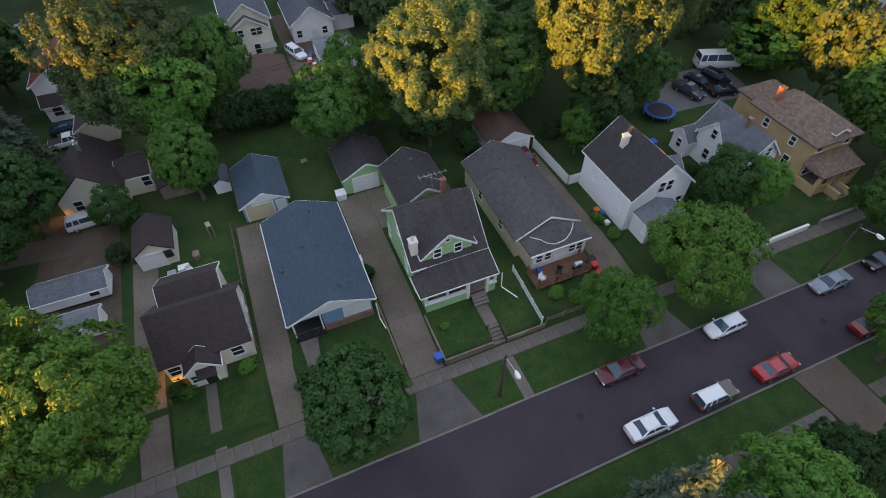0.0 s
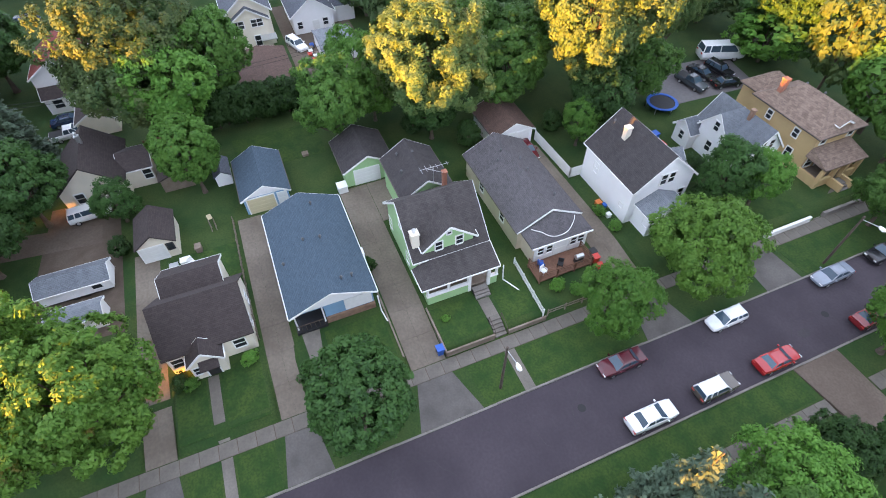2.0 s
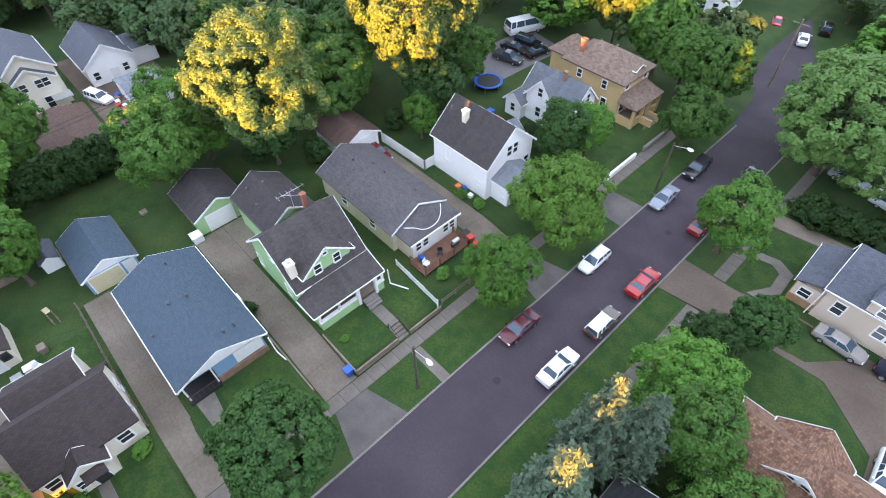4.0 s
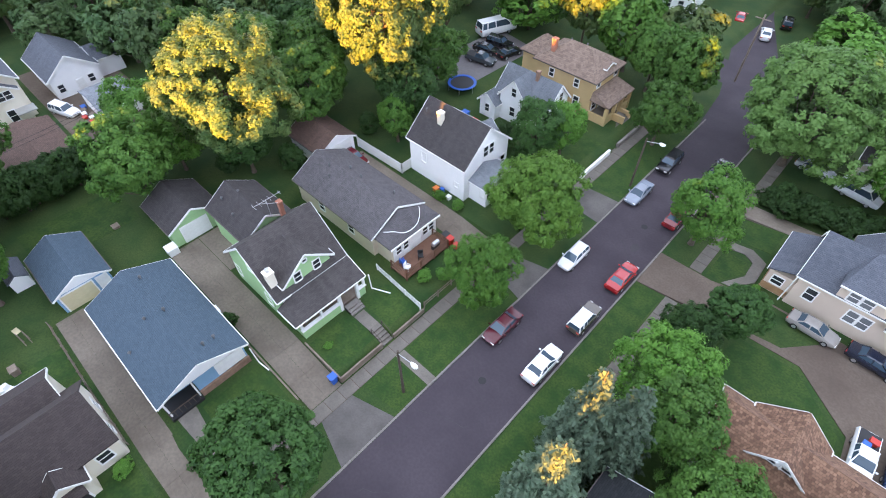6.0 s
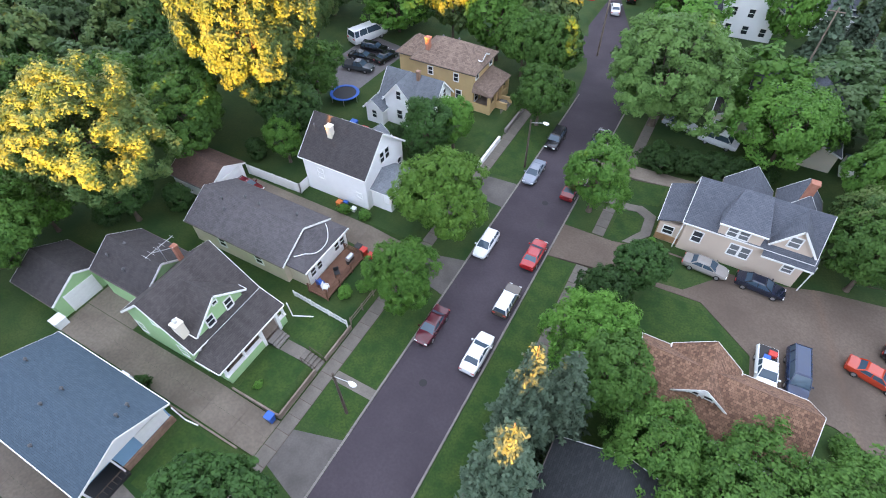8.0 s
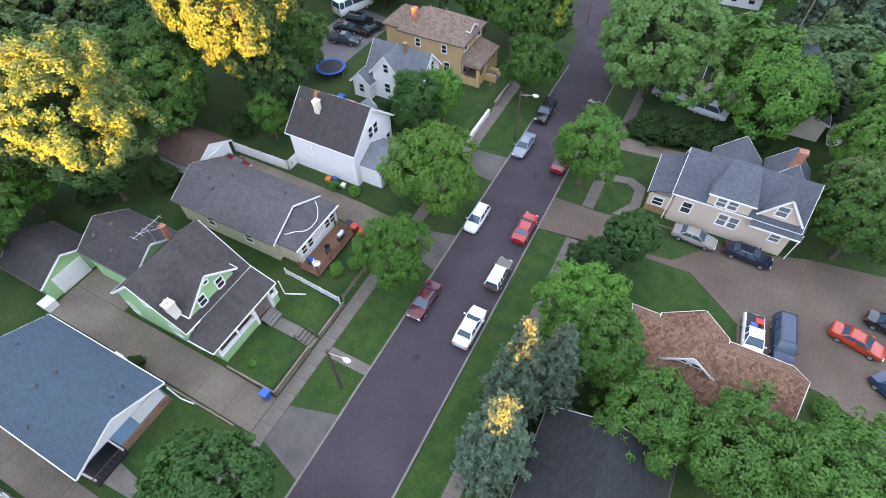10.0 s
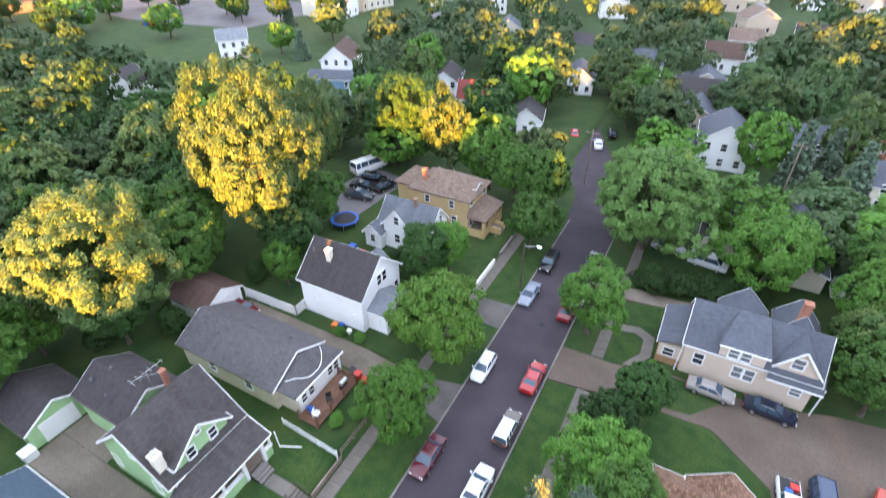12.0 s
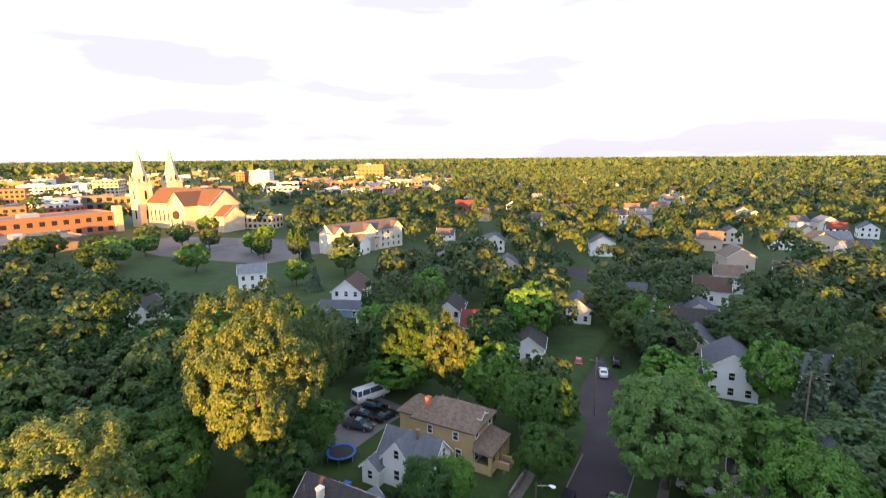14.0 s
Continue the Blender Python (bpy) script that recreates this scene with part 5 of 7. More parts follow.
def utility_pole(x, y, tall=10.0, arm=True):
    t = thing("utility_pole", x, y, 0, "weathered wooden utility pole with crossarm", "pole", "utility poles")
    bm = bmesh.new()
    tube(bm, (x, y, -0.2), (x, y, tall), 0.16, 0.11, 10)
    part("pole", bm, M["oldwood"], t)
    if arm:
        bm = bmesh.new()
        beam(bm, (x - 1.1, y, tall - 0.6), (x + 1.1, y, tall - 0.6), 0.1, 0.12)
        part("crossarm", bm, M["oldwood"], t)


def cable(pts, r=0.02):
    bm = bmesh.new()
    for p, q in zip(pts, pts[1:]):
        last = Vector(p)
        for i in range(1, 9):
            a = i / 8
            v = Vector(p).lerp(Vector(q), a) - Vector((0, 0, 1.2 * math.sin(math.pi * a)))
            tube(bm, last, v, r, None, 4)
            last = v
    tagged(part("power_line", bm, M["rubber"], None), "thin black overhead power line", "cable")


for px, py in ((-63.5, -30), (-62.5, 14), (-61, 46), (-16.5, 80.2), (12.8, 89.5)):
    utility_pole(px, py)
cable([(-63.5, -30, 9.4), (-62.5, 14, 9.4), (-61, 46, 9.4)])
cable([(-64.4, -30, 9.4), (-63.4, 14, 9.4), (-61.9, 46, 9.4)])

# marks on the street
for x, y, w, l in ((-10.4, 40.5, 0.8, 1.4),):
    bm = boxed((x - w / 2, x + w / 2, y - l / 2, y + l / 2, -0.05, 0.026))
    bmesh.ops.bevel(bm, geom=[e for e in bm.edges if abs(e.verts[0].co.z - e.verts[1].co.z) > 0.05], offset=0.25, segments=2, affect="EDGES")
    tagged(part("road_patch", bm, M["patch"], None), "darker asphalt patch in the street", "road patch", kind="structure")
for x, y in ((-12.2, 17.4), (-11.2, 44.0)):
    bm = bmesh.new()
    tube(bm, (x, y, -0.05), (x, y, 0.03), 0.36, None, 20)
    tagged(part("manhole_cover", bm, M["rubber"], None), "round dark iron manhole cover", "manhole cover", kind="structure")
rc = random.Random(12)
for k in range(16):
    x, y = rc.uniform(-14.6, -8.8), -6 + k * 4.4
    bm = bmesh.new()
    p = Vector((x, y, 0.012))
    for i in range(7):
        q = p + Vector((rc.uniform(-0.5, 0.5) + (0.5 if k % 3 else 0.05) * (1 if x < -12 else -1), rc.uniform(0.1, 0.75), 0))
        q.x = min(-8.5, max(-14.9, q.x))
        beam(bm, p, q, 0.05, 0.024)
        p = q
    tagged(part("tar_seam", bm, M["patch"], None), "thin dark tar seam in the street", "tar seam", kind="structure")

# fences


def fence(pts, tall, mat, label, gap=0.16, w=0.12, z=Z):
    t = thing("fence", pts[0][0], pts[0][1], z, label, "fence")
    for p, q in zip(pts, pts[1:]):
        p, q = Vector((*p, z)), Vector((*q, z))
        n = max(1, int((q - p).length / 1.8))
        for i in range(n + 1):
            c = p.lerp(q, i / n)
            part("post", boxed((c.x - 0.05, c.x + 0.05, c.y - 0.05, c.y + 0.05, z - 0.3, z + tall + 0.05)), mat, t)
        k = max(1, int((q - p).length / gap))
        bm = bmesh.new()
        beam(bm, (0, 0, 0.05), (0, 0, tall), w, 0.03)
        pk = bpy.data.meshes.new("picket")
        bm.to_mesh(pk)
        bm.free()
        for i in range(k):
            c = p.lerp(q, (i + 0.5) / k)
            placed("picket", pk, mat, t, pose(c.x, c.y, c.z, 0, 0, math.degrees(math.atan2(q.y - p.y, q.x - p.x))))
        for f in (0.25, 0.8):
            bm = bmesh.new()
            beam(bm, p + Vector((0, 0, tall * f)), q + Vector((0, 0, tall * f)), 0.04, 0.09)
            part("rail", bm, mat, t)


fence([(-45.0, 31.0), (-37.0, 31.2), (-37.0, 33.0)], 1.5, T, "white board fence beside a driveway", 0.13, 0.125)
fence([(-27.9, 19.1), (-21.3, 18.75)], 0.9, T, "weathered white picket fence between lawns", 0.15, 0.07)
fence([(-45.0, -6.7), (-36.0, -6.75), (-29.0, -6.6)], 1.0, M["oldwood"], "weathered wire and post fence along a driveway", 0.3, 0.04)
fence([(-62.0, -15.0), (-62.0, -9.0)], 1.7, M["wood"], "tall red-brown board fence", 0.15, 0.14)
fence([(-21.2, 19.2), (-21.2, 26.8)], 0.7, M["oldwood"], "low wire garden fence", 0.5, 0.03)

# ---- small things in the yards ----


def bin_cart(x, y, z, mat, label):
    t = thing("wheeled_bin", x, y, z, label, "bin")
    bm = bmesh.new()
    loft(bm, [[(x - 0.24, y - 0.24, z + 0.05), (x + 0.24, y - 0.24, z + 0.05), (x + 0.24, y + 0.24, z + 0.05), (x - 0.24, y + 0.24, z + 0.05)],
              [(x - 0.32, y - 0.32, z + 1.0), (x + 0.32, y - 0.32, z + 1.0), (x + 0.32, y + 0.32, z + 1.0), (x - 0.32, y + 0.32, z + 1.0)]])
    part("bin_body", bm, mat, t)
    part("lid", boxed((x - 0.36, x + 0.36, y - 0.36, y + 0.36, z + 1.0, z + 1.08)), mat, t)
    for s in (-0.22, 0.22):
        bm = bmesh.new()
        tube(bm, (x - 0.3, y + s - 0.04, z + 0.13), (x - 0.3, y + s + 0.04, z + 0.13), 0.13, None, 12)
        part("wheel", bm, M["rubber"], t)


bin_cart(-21.6, 8.3, 0.08, M["blueplastic"], "blue wheeled recycling bin beside a driveway")
bin_cart(-24.9, 26.8, 0.62, M["redplastic"], "red wheeled bin beside a deck")
bin_cart(-25.6, 26.9, 0.68, M["dark"], "dark wheeled bin beside a deck")


def lounge(x, y, z, turn, mat, label):
    t = thing("patio_chair", x, y, z, label, "chair", "patio chairs")
    ORIGIN[t.name] = Vector()
    t.matrix_basis = pose(x, y, z, 0, 0, turn)
    part("seat", boxed((-0.28, 0.28, -0.28, 0.28, 0.38, 0.44)), mat, t)
    part("backrest", boxed((-0.32, -0.26, -0.28, 0.28, 0.44, 0.95)), mat, t)
    for a in (-0.25, 0.25):
        part("armrest", boxed((-0.28, 0.25, a - 0.03, a + 0.03, 0.6, 0.65)), mat, t)
        for b in (-0.25, 0.25):
            part("leg", boxed((b - 0.03, b + 0.03, a - 0.03, a + 0.03, 0, 0.62 if b > 0 else 0.38)), mat, t)


lounge(-25.4, 21.0, 1.16, 20, T, "white patio chair on a deck")
lounge(-26.2, 21.2, 1.16, 80, M["blueplastic"], "blue patio chair on a deck")
lounge(-25.5, 23.0, 1.16, -40, M["dark"], "dark patio chair on a deck")
lounge(-40.6, -11.4, Z, 30, T, "white plastic chair in a back yard")
lounge(-40.0, -12.4, Z, 120, T, "white plastic chair in a back yard")
lounge(-39.0, -12.0, Z, 200, T, "white plastic chair in a back yard")


def grill(x, y, z):
    t = thing("barbecue", x, y, z, "dark barbecue on a deck", "barbecue")
    part("cabinet", boxed((x - 0.25, x + 0.25, y - 0.4, y + 0.4, z, z + 0.8)), M["dark"], t)
    bm = bmesh.new()
    tube(bm, (x, y - 0.42, z + 0.85), (x, y + 0.42, z + 0.85), 0.27, None, 12)
    part("hood", bm, M["metal"], t)


grill(-25.3, 25.0, 1.16)


def crate(x, y, z, sx, sy, sz, mat, name, label, category="box"):
    """A lidded box with a rim."""
    t = thing(name, x, y, z, label, category)
    bm = boxed((x - sx / 2, x + sx / 2, y - sy / 2, y + sy / 2, z, z + sz))
    bmesh.ops.bevel(bm, geom=bm.edges[:], offset=min(sx, sy, sz) * 0.08, segments=1, affect="EDGES")
    part("body", bm, mat, t)
    part("lid", boxed((x - sx / 2 - 0.03, x + sx / 2 + 0.03, y - sy / 2 - 0.03, y + sy / 2 + 0.03, z + sz, z + sz + 0.06)), mat, t)


crate(-41.2, -12.0, Z, 0.7, 1.0, 0.5, T, "storage_box", "white storage box beside a garage")
crate(-41.0, -13.2, Z, 0.6, 0.8, 0.35, M["metal"], "storage_box", "pale blue storage box on a driveway")
crate(-42.4, -10.6, Z, 0.8, 0.6, 0.7, M["oldwood"], "storage_box", "brown wooden crate beside a garage")
crate(-31.8, 30.8 + 1.0, Z, 0.6, 0.6, 0.5, M["orange"], "flower_tub", "orange tub on a lawn", "tub")
crate(-31.0, 32.0, Z, 0.5, 0.35, 0.7, M["blueplastic"], "storage_box", "blue and white box beside a wall")
crate(-29.8, 31.8, Z, 0.5, 0.5, 0.4, T, "flower_tub", "white tub on a lawn", "tub")
crate(-27.0 + 2.9, 26.9, 0.6, 0.5, 0.5, 0.6, M["redplastic"], "cool_box", "red cool box with a white lid")
crate(-45.4, 5.8, Z, 1.1, 1.1, 0.9, T, "chest_freezer", "white chest beside a driveway", "box")
crate(13.8, 33.6, 1.6, 0.6, 0.5, 0.35, M["redplastic"], "tool_box", "red box in a pickup bed", "box")
crate(13.4, 33.0, 1.6, 0.5, 0.5, 0.3, M["blueplastic"], "tool_box", "blue box in a pickup bed", "box")
for k, (x, y) in enumerate(((-37.5, 45.0), (-38.6, 44.6), (-39.4, 45.4), (-36.8, 44.3), (-40.2, 44.6))):
    crate(x, y, Z, 0.9, 0.7, 0.5 + 0.1 * (k % 3), (M["redplastic"], T, M["blueplastic"], M["dark"], M["oldwood"])[k], "storage_box", ("red", "white", "blue", "black", "brown")[k] + " box in a cluttered back yard")
for k in range(12):
    x, y = -80 + (k * 2.7) % 9, 8.6 + (k * 1.9) % 8
    crate(x if x < -73 else x - 3, y if not 10 < y < 17 or x > -73 else 9.2 + 0.1 * k, 0.45, 0.8, 0.6, 0.5, (T, M["redplastic"], M["blueplastic"], M["oldwood"])[k % 4], "storage_box", ("white", "red", "blue", "brown")[k % 4] + " box on a cluttered gravel yard")
crate(-53.6, 3.2, Z, 0.7, 0.7, 0.25, M["oldwood"], "plant_bed", "brown planting box on a lawn", "planter")
pl = thing("slide", -46.2, -9.0, Z, "cream plastic play slide on a lawn", "slide")
bm = bmesh.new()
beam(bm, (-47.2, -9.2, Z + 0.25), (-45.3, -8.8, Z + 1.3), 0.5, 0.1)
part("chute", bm, M["yellowdoor"], pl)
bm = bmesh.new()
for s in (-0.25, 0.25):
    beam(bm, (-45.3, -8.8 + s, Z), (-45.3, -8.8 + s, Z + 1.4), 0.07)
    beam(bm, (-44.7, -8.8 + s, Z), (-45.3, -8.8 + s, Z + 1.4), 0.07)
part("ladder", bm, M["oldwood"], pl)


def trampoline(x, y, z, r=2.3):
    t = thing("trampoline", x, y, z, "round trampoline with a blue padded rim", "trampoline")
    bm = bmesh.new()
    tube(bm, (x, y, z + 0.86), (x, y, z + 0.9), r * 0.86, None, 24)
    part("mat", bm, M["dark"], t, "black jumping mat")
    bm = bmesh.new()
    for i in range(24):
        a, b = 2 * math.pi * i / 24, 2 * math.pi * (i + 1) / 24
        beam(bm, (x + r * math.cos(a) * 0.95, y + r * math.sin(a) * 0.95, z + 0.93), (x + r * math.cos(b) * 0.95, y + r * math.sin(b) * 0.95, z + 0.93), 0.4, 0.08)
    part("rim_pad", bm, M["blueplastic"], t, "blue padded rim")
    for i in range(6):
        a = math.pi * i / 3
        bm = bmesh.new()
        tube(bm, (x + r * math.cos(a), y + r * math.sin(a), z - 0.05), (x + r * math.cos(a), y + r * math.sin(a), z + 0.9), 0.04, None, 6)
        part("leg", bm, M["metal"], t)


trampoline(-44.4, 50.2, Z, 2.0)
um = thing("patio_umbrella", -59.3, -12.0, Z, "red patio umbrella over a table", "umbrella")
bm = bmesh.new()
tube(bm, (-59.3, -12.0, Z), (-59.3, -12.0, Z + 2.5), 0.03, None, 6)
part("pole", bm, T, um)
bm = bmesh.new()
tube(bm, (-59.3, -12.0, Z + 2.0), (-59.3, -12.0, Z + 2.55), 1.3, 0.05, 8)
part("canopy", bm, M["redplastic"], um, "red fabric canopy")

# ---- trees ----
def cards(pos, nrm, size, rs, stretch=1.5, tri=False, stray=0.4):
    """Leaf sprays, folded with four corners or plain with three, facing roughly along nrm."""
    n = len(pos)
    nrm = nrm + rs.normal(0, stray, (n, 3))
    nrm /= np.linalg.norm(nrm, axis=1)[:, None]
    a = np.cross(nrm, rs.normal(0, 1, (n, 3)))
    a /= np.linalg.norm(a, axis=1)[:, None]
    b = np.cross(nrm, a)
    s = (size * rs.uniform(0.6, 1.3, n))[:, None]
    if tri:
        return np.stack([pos - a * s * stretch * 0.5 - b * s * 0.5, pos - a * s * stretch * 0.5 + b * s * 0.5, pos + a * s * stretch * 0.5], 1).reshape(-1, 3)
    fold = nrm * s * 0.25
    v = np.stack([pos - a * s * stretch * 0.5, pos + b * s * 0.5 - fold, pos + a * s * stretch * 0.5, pos - b * s * 0.5 - fold], 1)
    return v.reshape(-1, 3)


def card_mesh(name, v, mat, k=4):
    n = len(v) // k
    me = bpy.data.meshes.new(name)
    me.vertices.add(len(v))
    me.vertices.foreach_set("co", v.astype(np.float32).ravel())
    me.loops.add(n * k)
    me.loops.foreach_set("vertex_index", np.arange(n * k, dtype=np.int32))
    me.polygons.add(n)
    me.polygons.foreach_set("loop_start", np.arange(n, dtype=np.int32) * k)
    me.update(calc_edges=True)
    me.materials.append(mat)
    return me


def unit(rs, n):
    d = rs.normal(0, 1, (n, 3))
    return d / np.linalg.norm(d, axis=1)[:, None]


def crown_points(rs, r, h, base, clumps, leaves, plume=0.0, loose=0.0, rag=0.12, rcs=(0.06, 0.11), lobes=18):
    """Leaves on many small tufts, which sit on the lobes of an uneven crown."""
    cz, hz = (base + h) / 2, (h - base) / 2
    d = unit(rs, lobes)
    d[:, 2] = np.where(d[:, 2] < -0.45, -d[:, 2], d[:, 2])
    d[:4] = d[:4] * 0.45 + np.array([0, 0, 0.85])
    lc = d * rs.uniform(0.42, 0.66 + rag * 0.5, lobes)[:, None]
    lr = rs.uniform(0.27, 0.44, lobes)
    lc, lr = np.concatenate([lc, [[0, 0, 0.05]]]), np.append(lr, 0.62)
    i = rs.choice(lobes + 1, clumps * 5, p=lr ** 2 / (lr ** 2).sum())
    q = unit(rs, clumps * 5)
    p = lc[i] + q * lr[i][:, None] * rs.uniform(0.9, 1.0 + rag * 0.6, clumps * 5)[:, None]
    gap = np.linalg.norm(p[:, None] - lc[None], axis=2) - lr[None] * 0.86
    gap[np.arange(len(i)), i] = 1
    p = p[(gap.min(axis=1) > 0) & (p[:, 2] > -0.92)][:clumps]
    fill = unit(rs, clumps // 3) * rs.uniform(0.6, 0.72, clumps // 3)[:, None]
    p = np.concatenate([p, fill])
    out = p + np.array([0, 0, 0.25])
    out /= np.linalg.norm(out, axis=1)[:, None] + 1e-6
    c = p * np.array([r, r, hz]) + np.array([0, 0, cz])
    n = len(c)
    rc = r * rs.uniform(*rcs, n)
    k = np.repeat(np.arange(n), np.maximum(8, (leaves * rc ** 2 / (rc ** 2).sum()).astype(int)))
    q = unit(rs, len(k))
    q = np.where((q * out[k]).sum(1)[:, None] < -0.3, -q, q)
    off_ = q * (rc[k] * rs.uniform(0.5, 1.08 + loose, len(k)))[:, None] * np.array([1, 1, 0.85 + plume])
    if plume:
        off_[:, 2] = np.where(off_[:, 2] < 0, off_[:, 2] * 0.5, off_[:, 2] * 1.15)
    P = c[k] + off_
    if plume:
        P[:, :2] += out[k][:, :2] * 0.35 * plume * np.maximum(0, off_[:, 2:3])
    return P, q + out[k] * 0.5 + np.array([0, 0, 0.25]), c


def trunk_mesh(name, rs, r, h, base, c, thick, limbs=9):
    bm = bmesh.new()
    top = Vector((rs.uniform(-0.3, 0.3), rs.uniform(-0.3, 0.3), base + (h - base) * 0.55))
    fork = Vector((0, 0, base * 0.9))
    tube(bm, (0, 0, -0.25), (0, 0, 0.4), thick * 1.5, thick, 10)
    tube(bm, (0, 0, 0.4), fork, thick, thick * 0.75, 10)
    tube(bm, fork, top, thick * 0.75, thick * 0.25, 8)
    for i in rs.choice(len(c), min(limbs, len(c)), replace=False):
        s = fork.lerp(top, float(rs.uniform(0.0, 0.7)))
        e = s.lerp(Vector(c[i]), 0.8)
        m = s.lerp(e, 0.5) + Vector((0, 0, -0.06 * (e - s).length))
        tube(bm, s, m, thick * 0.38, thick * 0.24, 6)
        tube(bm, m, e, thick * 0.24, thick * 0.07, 6)
    me = bpy.data.meshes.new(name)
    bm.to_mesh(me)
    bm.free()
    me.materials.append(M["bark"])
    return me


VARIANT = {}


def broadleaf(key, seed, r, h, base, clumps, leaves, size, plume=0.0, loose=0.0, thick=0.3, limbs=9, stretch=1.5, rag=0.12, rcs=(0.06, 0.11), lobes=18):
    rs = np.random.RandomState(seed)
    P, N, c = crown_points(rs, r, h, base, clumps, leaves, plume, loose, rag, rcs, lobes)
    VARIANT[key] = (cards(P, N, size, rs, stretch, True), trunk_mesh("trunk", rs, r, h, base, c, thick, limbs), r, h)


def spruce(key, seed, r, h, n, size):
    """Whorls of drooping boughs, thinner towards the tip."""
    rs = np.random.RandomState(seed)
    P, N = [], []
    z = 0.5
    while z < h - 0.3:
        f = 1 - z / h
        reach = r * (f ** 0.8) * rs.uniform(0.85, 1.1) + 0.15
        arms = max(5, int(13 * f + 4))
        for i in range(arms):
            a = 2 * math.pi * (i + rs.uniform(-0.3, 0.3)) / arms
            rr = reach * rs.uniform(0.75, 1.12)
            k = max(6, int(n * rr / r))
            t = rs.uniform(0.25, 1.0, k) ** 0.7
            side = rs.normal(0, 0.16, k) * rr * (1.15 - t)
            p = np.stack([math.cos(a) * t * rr - math.sin(a) * side, math.sin(a) * t * rr + math.cos(a) * side,
                          z - 0.28 * rr * t ** 1.5 + 0.12 * rr * t ** 4 + rs.normal(0, 0.08, k)], 1)
            P.append(p)
            N.append(np.tile([math.cos(a) * 0.5, math.sin(a) * 0.5, 0.9], (k, 1)))
        z += 0.42 + 0.25 * f
    P, N = np.concatenate(P), np.concatenate(N)
    bm = bmesh.new()
    tube(bm, (0, 0, -0.25), (0, 0, h * 0.97), 0.24, 0.03, 8)
    me = bpy.data.meshes.new("trunk")
    bm.to_mesh(me)
    bm.free()
    me.materials.append(M["bark"])
    VARIANT[key] = (cards(P, N, size, rs, 2.4, True), me, r, h)


broadleaf("round_a", 11, 5.0, 10.0, 1.4, 430, 24000, 0.215, rag=0.08)
broadleaf("round_b", 12, 5.0, 10.0, 1.8, 360, 22000, 0.215, loose=0.15, rag=0.22, rcs=(0.06, 0.125))
broadleaf("broad_fine", 31, 6.6, 13.5, 2.0, 520, 44000, 0.22, loose=0.2, rag=0.3, rcs=(0.05, 0.105), thick=0.4, limbs=14, lobes=24)
broadleaf("street_fine", 32, 5.8, 9.6, 1.8, 380, 32000, 0.205, loose=0.25, rag=0.35, rcs=(0.06, 0.115), limbs=12, lobes=20)
broadleaf("loose_a", 13, 4.0, 8.5, 1.8, 210, 14000, 0.20, loose=0.35, rag=0.4, rcs=(0.075, 0.145), lobes=14)
broadleaf("loose_b", 14, 5.5, 10.0, 1.8, 300, 20000, 0.22, loose=0.35, rag=0.4, rcs=(0.065, 0.125), lobes=16)
broadleaf("tall_a", 15, 7.5, 18.0, 3.0, 560, 56000, 0.225, plume=0.6, rag=0.34, rcs=(0.055, 0.115), thick=0.5, limbs=14, lobes=26)
broadleaf("tall_b", 16, 8.5, 20.0, 3.0, 640, 62000, 0.235, plume=0.6, rag=0.34, rcs=(0.055, 0.11), thick=0.5, limbs=14, lobes=28)
broadleaf("big", 17, 8.0, 15.0, 1.6, 620, 46000, 0.25, loose=0.25, rag=0.22, rcs=(0.045, 0.09), thick=0.45, limbs=12, lobes=26)
broadleaf("mid_a", 18, 5.0, 11.0, 1.6, 150, 4200, 0.44, rcs=(0.09, 0.16), lobes=12)
broadleaf("mid_b", 19, 5.5, 12.0, 1.6, 160, 4400, 0.46, plume=0.3, rag=0.2, rcs=(0.09, 0.16), lobes=13)
broadleaf("mid_c", 20, 4.5, 9.0, 1.4, 130, 3600, 0.42, loose=0.2, rag=0.25, rcs=(0.1, 0.17), lobes=10)
broadleaf("shrub", 21, 1.5, 2.2, 0.1, 90, 3000, 0.144, thick=0.06, limbs=4, rcs=(0.12, 0.22), lobes=9)
spruce("spruce_a", 22, 3.2, 12.0, 62, 0.19)
spruce("spruce_b", 23, 3.0, 11.0, 58, 0.19)
spruce("spruce_far", 24, 3.0, 12.0, 16, 0.5)
LEAFMESH = {}


def tree(kind, x, y, tall, r, leaf, label, name="tree", z=None, turn=None, group="", category="tree"):
    v, trunk, r0, h0 = VARIANT[kind]
    if (kind, leaf) not in LEAFMESH:
        LEAFMESH[kind, leaf] = card_mesh("crown", v, M[leaf], 3)
    e = new(name)
    z = gz(x, y) if z is None else z
    k = abs(math.sin(x * 12.9 + y * 78.2)) * 360 if turn is None else turn
    e.matrix_basis = pose(x, y, z - 0.05, 0, 0, k) @ Matrix.Diagonal((r / r0, r / r0, tall / h0, 1))
    e.empty_display_size = 0.2
    link("trunk", trunk, None, e)
    link("crown", LEAFMESH[kind, leaf], None, e)
    return tagged(e, label, category, group)


